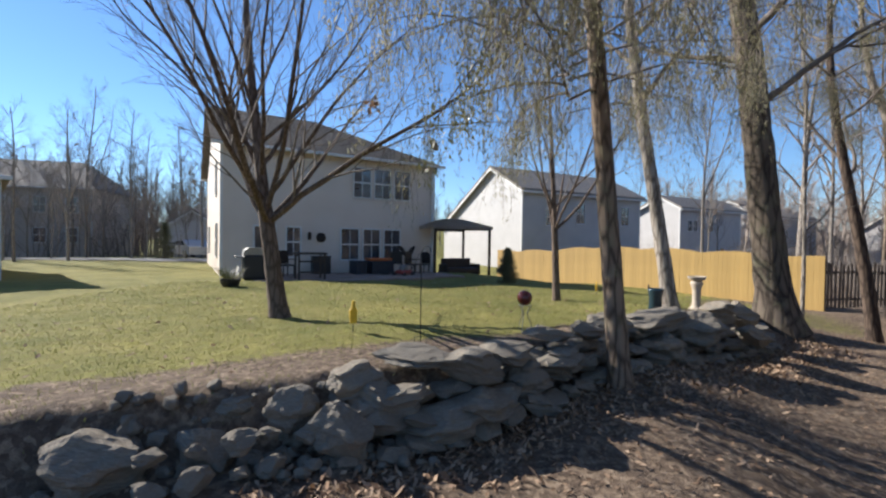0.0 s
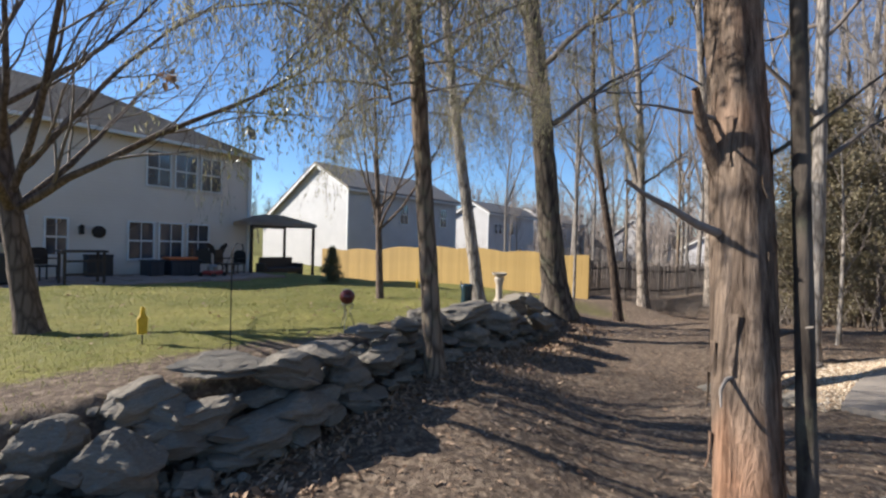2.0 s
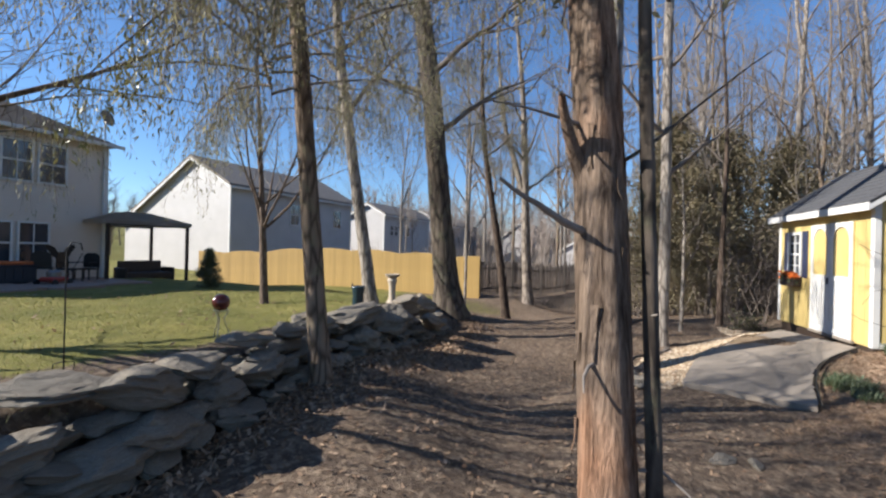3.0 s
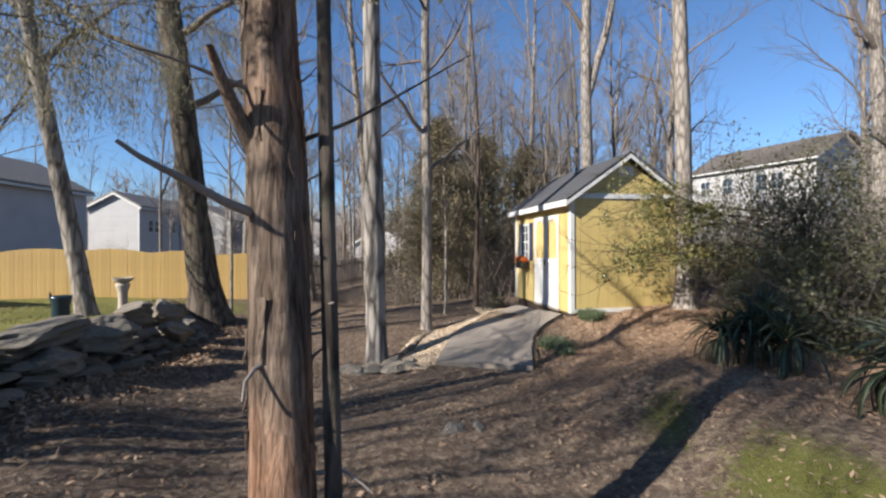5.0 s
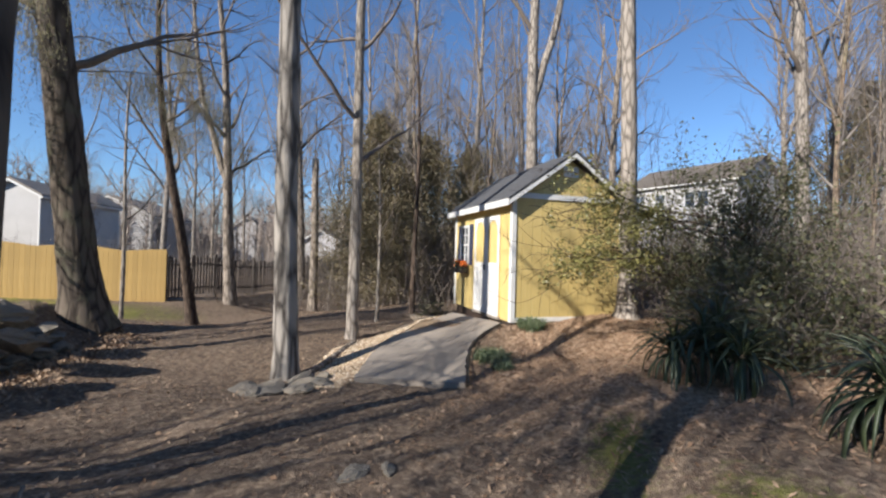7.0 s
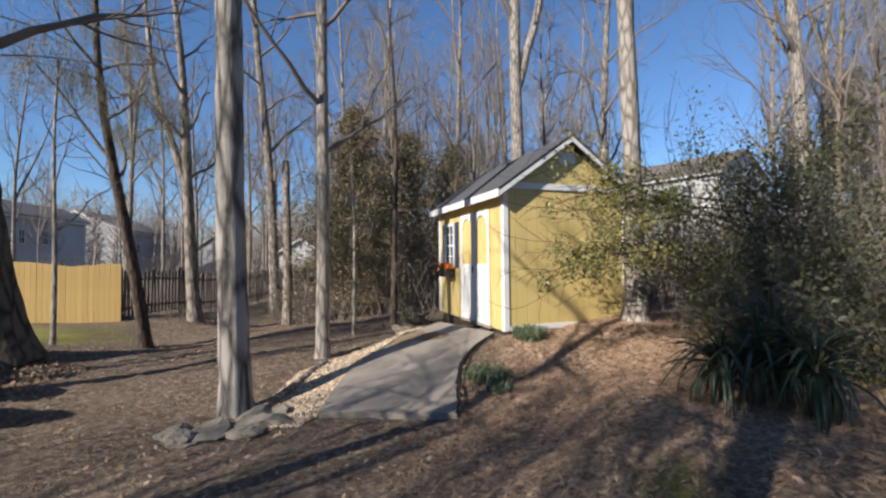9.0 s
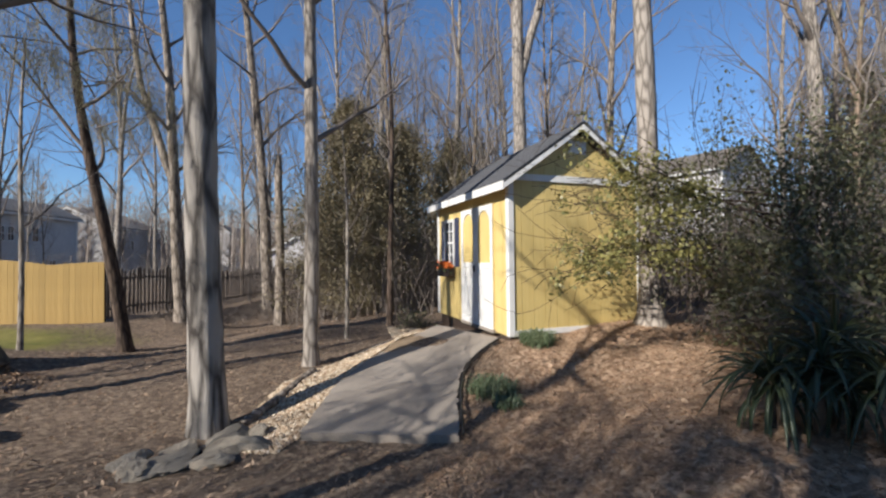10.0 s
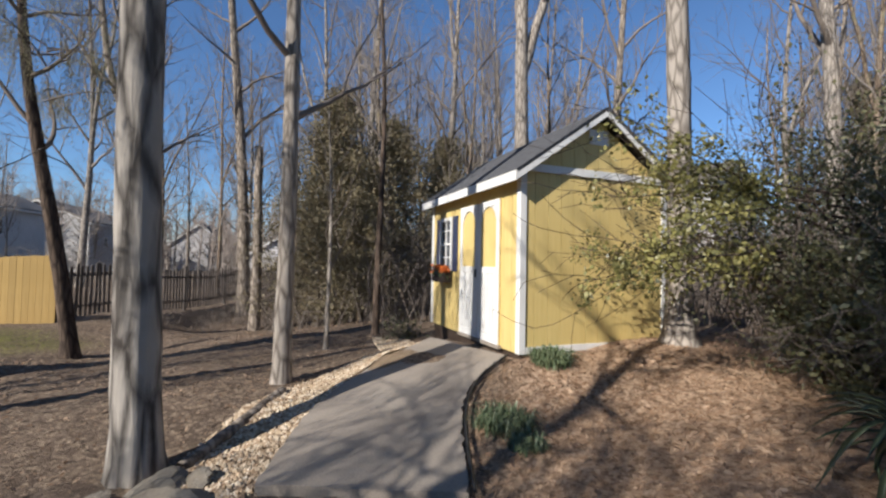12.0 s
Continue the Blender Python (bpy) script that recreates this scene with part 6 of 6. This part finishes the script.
def mower():
    root = empty("lawn_mower", at_house(6.25, -2.4, 0.06, 25))
    tagged(root, "small red and silver lawn mower on the patio", "mower")
    part("deck", box(-0.3, 0.3, -0.22, 0.22, 0.12, 0.26, 0.05), plain("red_enamel", (0.36, 0.03, 0.025), 0.35), root)
    part("engine", lathe([(0.17, 0.262), (0.18, 0.40), (0.12, 0.46), (0.05, 0.47)], 14), M_METAL, root, "silver engine cover")
    wh = lathe([(0.08, -0.025), (0.10, -0.015), (0.10, 0.015), (0.08, 0.025)], 14)
    me = bpy.data.meshes.new("wheel")
    wh.to_mesh(me)
    wh.free()
    me.materials.append(M_RUBBER)
    for x in (-0.26, 0.26):
        for y in (-0.26, 0.26):
            shared("wheel", me, pose(x, y, 0.10, 90), root)
    for y in (-0.18, 0.18):
        tb = Tubes()
        tb.add([(0.25, y, 0.24), (0.55, y, 0.6), (0.8, y, 0.95)], [0.012] * 3, 6)
        tb.mesh("handle_bar", M_DARKMETAL, root)


mower()


def metal_butterfly():
    root = empty("metal_garden_leaf", at_house(7.3, -0.5, 0.05))
    tagged(root, "dark metal leaf ornament on a stake by the wall", "garden ornament")
    part("stake", lathe([(0.01, -0.1), (0.01, 0.75)], 6), M_DARKMETAL, root)
    for s in (-1, 1):
        part("leaf_plate", prism([(0.02 * s, 0.70), (0.20 * s, 0.80), (0.42 * s, 1.12), (0.36 * s, 1.22), (0.16 * s, 1.10), (0.05 * s, 0.9)][::s], -0.01, 0.01), M_DARKMETAL, root)


metal_butterfly()


def plant_pot(m, label):
    root = empty("plant_pot", m)
    tagged(root, label, "potted plant")
    part("pot", lathe([(0.16, -0.02), (0.23, 0.12), (0.25, 0.2), (0.22, 0.2), (0.2, 0.15)], 18), M_BLACK, root)
    rng = np.random.RandomState(5)
    tb = Tubes()
    for k in range(60):
        az = rng.uniform(0, 6.28)
        tb.add(wander(rng, (0.1 * math.cos(az), 0.1 * math.sin(az), 0.14), (math.cos(az) * 0.6, math.sin(az) * 0.6, 1), rng.uniform(0.2, 0.5), 4, 0.15), (0.008, 0.008, 0.007, 0.005, 0.002), 3)
    tb.mesh("foliage", M_BUSH_LIT, root)


pot_p = Vector((-4.75, 10.75))
plant_pot(pose(pot_p.x, pot_p.y, ground_z(*pot_p)), "black bowl planter with pale yellow-green grass")
wd_ = empty("wall_ornament", at_house(3.65, -0.02, 1.55))
tagged(wd_, "dark round metal ornament hung on the house wall", "wall ornament")
part("disc", lathe([(0.02, 0.0), (0.19, 0.004), (0.20, 0.02), (0.12, 0.035), (0.02, 0.04)], 20), M_DARKMETAL, wd_).matrix_local = pose(0, 0, 0, 90)
wl_ = empty("wall_lantern", at_house(3.18, -0.02, 1.45))
tagged(wl_, "small dark wall lantern beside the window", "lantern")
part("body", box(-0.06, 0.06, -0.12, 0.015, 0.0, 0.24, 0.01), M_DARKMETAL, wl_)
part("cap", prism([(-0.08, 0.241), (0.08, 0.241), (0.0, 0.32)], -0.14, 0.015), M_DARKMETAL, wl_)


def dish():
    root = empty("satellite_dish", at_house(8.75, -0.1, 4.95))
    tagged(root, "grey satellite dish on a mast above the eave", "satellite dish")
    tb = Tubes()
    tb.add([(0, 0, 0.0), (0, 0, 0.55), (0, 0, 0.85)], [0.025] * 3, 8)
    tb.mesh("mast", M_METAL, root)
    part("reflector", lathe([(0.02, 0.0), (0.16, 0.02), (0.29, 0.08), (0.30, 0.085), (0.15, 0.04), (0.02, 0.02)], 24), M_TERRA, root, smooth=True).matrix_local = pose(0, -0.03, 0.95, 75, 0, 20)
    tb = Tubes()
    tb.add([(0, -0.03, 0.72), (0.05, -0.3, 0.8), (0.06, -0.38, 0.95)], [0.012] * 3, 6)
    tb.mesh("feed_arm", M_METAL, root)


dish()


def gazebo():
    root = empty("gazebo", pose(1.12, 20.3, -0.15, 0, 0, HA - 4))
    tagged(root, "open garden gazebo with dark posts and a taupe canvas roof", "gazebo")
    w = 1.33
    for x in (-w, w):
        for y in (-w, w):
            part("post", box(x - 0.05, x + 0.05, y - 0.05, y + 0.05, -0.3, 2.2, 0.006), M_DARKMETAL, root)
    for y in (-w, w):
        part("beam", box(-w + 0.051, w - 0.051, y - 0.03, y + 0.03, 2.12, 2.19, 0.004), M_DARKMETAL, root)
    bm = bmesh.new()
    lo = [bm.verts.new((x * 1.08, y * 1.08, 2.16)) for x, y in ((-w, -w), (w, -w), (w, w), (-w, w))]
    mid = [bm.verts.new((x * 1.08, y * 1.08, 2.30)) for x, y in ((-w, -w), (w, -w), (w, w), (-w, w))]
    hi = [bm.verts.new((x * 0.3, y * 0.3, 2.66)) for x, y in ((-w, -w), (w, -w), (w, w), (-w, w))]
    for a, b in ((lo, mid), (mid, hi)):
        for i in range(4):
            bm.faces.new((a[i], a[(i + 1) % 4], b[(i + 1) % 4], b[i]))
    bm.faces.new(hi)
    bmesh.ops.solidify(bm, geom=bm.faces[:], thickness=0.02)
    part("canopy", bm, M_CANVAS, root, "taupe canvas roof with a hanging edge")


gazebo()


def swing_seat():
    root = empty("garden_sofa", pose(1.6, 20.4, -0.17, 0, 0, HA))
    tagged(root, "dark wicker garden sofa under the gazebo", "sofa")
    part("seat", box(-0.8, 0.8, -0.35, 0.35, 0.18, 0.42, 0.04), M_DARKWOOD, root)
    part("backrest", box(-0.8, 0.8, 0.36, 0.48, 0.2, 0.85, 0.04), M_DARKWOOD, root)
    for x in (-0.92, 0.805):
        part("armrest", box(x, x + 0.11, -0.35, 0.45, 0.1, 0.6, 0.03), M_DARKWOOD, root)
    for x in (-0.7, 0.62):
        for y in (-0.3, 0.24):
            part("leg", box(x, x + 0.06, y, y + 0.06, -0.12, 0.179), M_DARKWOOD, root)


swing_seat()


def car():
    root = empty("parked_car", pose(-19.2, 36.0, ground_z(-19.2, 36.0) + 0.02, 0, 0, 140))
    tagged(root, "silver car parked on the drive beside the house", "car")
    part("body", prism([(-2.1, 0.28), (2.1, 0.28), (2.15, 0.62), (2.0, 0.82), (1.1, 0.92), (0.55, 1.38), (-0.9, 1.44), (-1.75, 0.98), (-2.1, 0.88)], -0.85, 0.85), M_CARPAINT, root)
    part("windscreen", prism([(0.62, 1.0), (1.0, 0.96), (0.60, 1.33)], -0.86, 0.86), M_GLASS, root)
    part("side_window", prism([(-1.4, 1.0), (0.5, 1.0), (0.45, 1.32), (-0.85, 1.37)], -0.862, 0.862), M_GLASS, root)
    wh = lathe([(0.18, -0.1), (0.32, -0.09), (0.33, 0.0), (0.32, 0.09), (0.18, 0.1)], 18)
    me = bpy.data.meshes.new("tyre")
    wh.to_mesh(me)
    wh.free()
    me.materials.append(M_RUBBER)
    for x in (-1.35, 1.35):
        for y in (-0.82, 0.82):
            shared("wheel", me, pose(x, y, 0.33, 90), root)


car()
road = raw("driveway", [(-60, 26.0, 0), (60, 36.0, 0), (60, 42.0, 0), (-60, 32.0, 0)], [(0, 1, 2, 3)], M_ROAD)
rv = [(x, 29.2 + o + 0.02 * x) for x in np.arange(-60, -11.9, 2) for o in (-2.5, 2.5)]
road.data.clear_geometry()
road.data.from_pydata([(x, y, ground_z(x, y) + 0.05) for x, y in rv], [], [(2 * i, 2 * i + 2, 2 * i + 3, 2 * i + 1) for i in range(len(rv) // 2 - 1)])
tagged(road, "grey asphalt lane beyond the lawn", "road", kind="structure")


# ---- window box on the shed ----
def window_box():
    base = pose(9.45, 1.10, 0.04, 0, 0, GA)
    root = empty("flower_box", base @ pose(-0.03, 2.36, 0.86))
    tagged(root, "dark window box full of orange flowers on the shed", "flower box")
    part("box_body", box(-0.15, -0.004, -0.27, 0.27, -0.08, 0.08, 0.008), M_DARKWOOD, root)
    rng = np.random.RandomState(17)
    cen = np.stack([rng.uniform(-0.15, -0.02, 50), rng.uniform(-0.27, 0.27, 50), rng.uniform(0.09, 0.17, 50)], -1)
    v, f = sprays(rng, cen, 420, 0.045, (0.018,) * 3, -0.3, 0.42)
    tagged(raw("flowers", v.tolist(), f.tolist(), M_FLOWER, root), kind="stuff")
    v, f = sprays(rng, cen - np.array([0, 0, 0.05]), 300, 0.06, (0.03,) * 3, 0.3, 0.25)
    raw("foliage", v.tolist(), f.tolist(), M_LIRIOPE, root)


window_box()


# ---- flat stones at the foot of the grey tree ----
def slab_pile():
    rng = random.Random(31)
    for x, y, s in ((6.0, 3.45, 0.30), (6.25, 3.62, 0.24), (6.42, 3.22, 0.26), (6.1, 3.15, 0.20), (6.6, 3.45, 0.22), (5.75, 3.55, 0.20), (6.42, 2.98, 0.17), (6.75, 3.2, 0.15), (5.9, 3.8, 0.18)):
        ob = new("flat_stone", ROCKS[rng.randrange(9)])
        ob.matrix_world = pose(x, y, ground_z(x, y) + 0.03, rng.uniform(-10, 10), rng.uniform(-10, 10), rng.uniform(0, 180)) @ Matrix.Diagonal((s, s * 0.7, 0.075, 1))
        tagged(ob, "flat grey fieldstone lying at the foot of a tree", "stone", "flat stones by the path")
    for x, y, s in ((2.75, 1.55, 0.13), (4.4, 1.4, 0.16), (4.55, 1.2, 0.10)):
        ob = new("flat_stone", ROCKS[rng.randrange(9)])
        ob.matrix_world = pose(x, y, ground_z(x, y) - 0.005, 0, 0, rng.uniform(0, 180)) @ Matrix.Diagonal((s, s * 0.6, 0.04, 1))
        tagged(ob, "pale flat stone sunk in the bare earth", "stone", "flat stones by the path")
    # a low log edging along the gravel
    tb = Tubes()
    tb.add([(6.9, 3.55, ground_z(6.9, 3.55) + 0.03), (7.6, 3.62, ground_z(7.6, 3.62) + 0.03), (8.5, 3.72, ground_z(8.5, 3.72) + 0.03)], [0.05, 0.055, 0.05], 10, 0.05, np.random.RandomState(2))
    tagged(tb.mesh("edging_log", M_BARK_GREY), "grey log laid along the gravel strip", "log")


slab_pile()


# ---- loose ground cover ----
def scatter_leaves(name, n, region, size, seed, mat, label, lift=0.006, flat=0.35):
    rng = np.random.RandomState(seed)
    x, y = region(rng, n)
    n = len(x)
    z = height(x, y) + lift + rng.uniform(0, 0.012, n)
    a = rng.uniform(0, 6.28, n)
    s = size * rng.uniform(0.55, 1.35, n)
    tilt = rng.normal(0, flat, (n, 2))
    d = np.stack([np.cos(a), np.sin(a), tilt[:, 0]], -1) * s[:, None]
    w = np.stack([-np.sin(a), np.cos(a), tilt[:, 1]], -1) * s[:, None] * rng.uniform(0.3, 0.55, n)[:, None]
    c = np.stack([x, y, z], -1)
    up = np.array([0, 0, 1.0]) * s[:, None] * 0.22
    v = np.stack([c - d, c - w * 0.9 + up * 0.4, c + d + up * 0.5, c + w + up], 1).reshape(-1, 3)
    i = np.arange(n)[:, None] * 4
    f = np.concatenate([i + np.array([[0, 1, 2]]), i + np.array([[0, 2, 3]])]).tolist()
    tagged(raw(name, v.tolist(), f, mat), label, "leaves", kind="stuff")


def off_path(x, y):
    lo = np.interp(x, [p[0] for p in PATH_R], [p[1] for p in PATH_R])
    hi = np.interp(x, [p[0] for p in PATH_L], [p[1] for p in PATH_L])
    shed_x = (x - 9.45) * 0.585 - (y - 1.10) * 0.811
    shed_y = (x - 9.45) * 0.805 + (y - 1.10) * 0.593
    inside = (shed_x > -0.05) & (shed_x < 2.5) & (shed_y > -0.05) & (shed_y < 3.1)
    return ~((x > 6.6) & (x < 10.5) & (y > lo - 0.02) & (y < hi)) & ~inside


def on_earth(rng, n):
    x = np.concatenate([rng.uniform(-2, 9, n), rng.uniform(8, 17, n // 2)])
    y = np.concatenate([rng.uniform(-3, 8.5, n), rng.uniform(3, 13, n // 2)])
    k = (wall_side(x, y) < -0.2) & off_path(x, y)
    return x[k], y[k]


def on_bank(rng, n):
    x, y = rng.uniform(4.6, 12, n), rng.uniform(-3.5, 1.5, n)
    k = off_path(x, y) & (rng.uniform(4.4, 6.4, n) < x) & (y < 1.35 + 0.05 * (x - 7))
    return x[k], y[k]


def on_lawn(rng, n):
    x, y = rng.uniform(-7, 7, n), rng.uniform(2, 14, n)
    k = wall_side(x, y) > 0.15
    return x[k], y[k]


def at_wall_foot(rng, n):
    t = rng.uniform(0, 1, n)
    x = -1 + 8.5 * t
    y = 2.2 + 5.5 * t + rng.normal(0, 0.35, n)
    k = wall_side(x, y) < 0
    return x[k], y[k]


scatter_leaves("leaf_litter", 17000, on_earth, 0.022, 201, M_DEAD, "dry brown leaves strewn over bare earth")
scatter_leaves("leaf_litter", 15000, on_bank, 0.026, 202, M_DEAD, "dry brown leaves and straw on the bank")
scatter_leaves("leaf_litter", 5000, at_wall_foot, 0.030, 203, M_DEAD, "drift of brown leaves along the stone wall", 0.01, 0.6)
scatter_leaves("leaf_litter", 900, on_lawn, 0.034, 204, M_DEAD, "scattered pale leaves on the lawn", 0.02, 0.4)


def pine_straw():
    rng = np.random.RandomState(205)
    x, y = on_bank(rng, 22000)
    n = len(x)
    z = height(x, y) + 0.012 + rng.uniform(0, 0.02, n)
    a = rng.uniform(0, 3.14, n)
    ln = rng.uniform(0.05, 0.12, n)
    d = np.stack([np.cos(a) * ln, np.sin(a) * ln, rng.normal(0, 0.012, n)], -1)
    w = np.stack([-np.sin(a), np.cos(a), 0 * a], -1) * 0.0022
    c = np.stack([x, y, z], -1)
    v = np.stack([c - d, c + w, c + d, c - w], 1).reshape(-1, 3)
    tagged(raw("pine_straw", v.tolist(), np.arange(4 * n).reshape(-1, 4).tolist(), leaf_mat("pine_straw", (0.30, 0.17, 0.09), (0.60, 0.41, 0.26), 0.8, 0.1)), "reddish pine straw mulch on the bank", "mulch", kind="stuff")


pine_straw()


def grass():
    rng = np.random.RandomState(206)
    n = 70000
    r = rng.uniform(0, 1, n) ** 1.4
    x = rng.uniform(-7, 7, n)
    y = 2.0 + 11.5 * r
    s = wall_side(x, y)
    k = (s > 0.05) & (s + rng.normal(0, 0.35, n) > 0.3)
    x, y = x[k], y[k]
    n = len(x)
    z = height(x, y)
    a = rng.uniform(0, 6.28, n)
    h = rng.uniform(0.015, 0.04, n)
    lean_ = rng.uniform(0.2, 1.0, n) * h
    w = 0.003 + 0.0004 * np.maximum(y - 3, 0)
    b = np.stack([x, y, z - 0.003], -1)
    side = np.stack([-np.sin(a) * w, np.cos(a) * w, 0 * a], -1)
    tip = b + np.stack([np.cos(a) * lean_, np.sin(a) * lean_, h], -1)
    v = np.stack([b - side, b + side, tip], 1).reshape(-1, 3)
    tagged(raw("lawn_grass", v.tolist(), np.arange(3 * n).reshape(-1, 3).tolist(), M_GRASS), "short winter-dormant yellow-green lawn grass", "grass", kind="stuff")


grass()


def gravel():
    rng = np.random.RandomState(207)
    x = rng.uniform(6.3, 12.3, 11000)
    hi = np.interp(x, [p[0] for p in PATH_L], [p[1] for p in PATH_L])
    hi = np.where(x > 10.4, 2.5 + 0.55 * (x - 10.4), hi)
    y = hi + 0.03 + rng.uniform(0, 1, 11000) ** 1.2 * (0.90 - 0.04 * (x - 6.5))
    k = off_path(x, y) & ((x - 6.8) ** 2 + (y - 3.84) ** 2 > 0.05)
    x, y = x[k], y[k]
    n = len(x)
    s = rng.uniform(0.010, 0.030, n)
    z = height(x, y) + s * 0.4
    octa = np.array([(1, 0, 0), (0, 1, 0), (-1, 0, 0), (0, -1, 0), (0.2, 0.1, 0.7), (0, 0, -0.7)], float)
    a = rng.uniform(0, 6.28, n)
    o = octa[None] * (s[:, None] * rng.uniform(0.6, 1.3, (n, 6)))[..., None]
    rx = o[..., 0] * np.cos(a)[:, None] - o[..., 1] * np.sin(a)[:, None]
    ry = o[..., 0] * np.sin(a)[:, None] + o[..., 1] * np.cos(a)[:, None]
    v = np.stack([rx + x[:, None], ry + y[:, None], o[..., 2] + z[:, None]], -1).reshape(-1, 3)
    tri = np.array([(0, 1, 4), (1, 2, 4), (2, 3, 4), (3, 0, 4), (1, 0, 5), (2, 1, 5), (3, 2, 5), (0, 3, 5)])
    f = (np.arange(n)[:, None, None] * 6 + tri[None]).reshape(-1, 3).tolist()
    m = Nodes("pea_gravel")
    c = m.ramp(m.rand(True), (0.0, (0.20, 0.125, 0.07)), (0.5, (0.40, 0.30, 0.19)), (1.0, (0.58, 0.49, 0.37)))
    tagged(raw("gravel", v.tolist(), f, m.done(c, 0.85)), "tan and cream pea gravel along the path", "gravel", kind="stuff")


gravel()
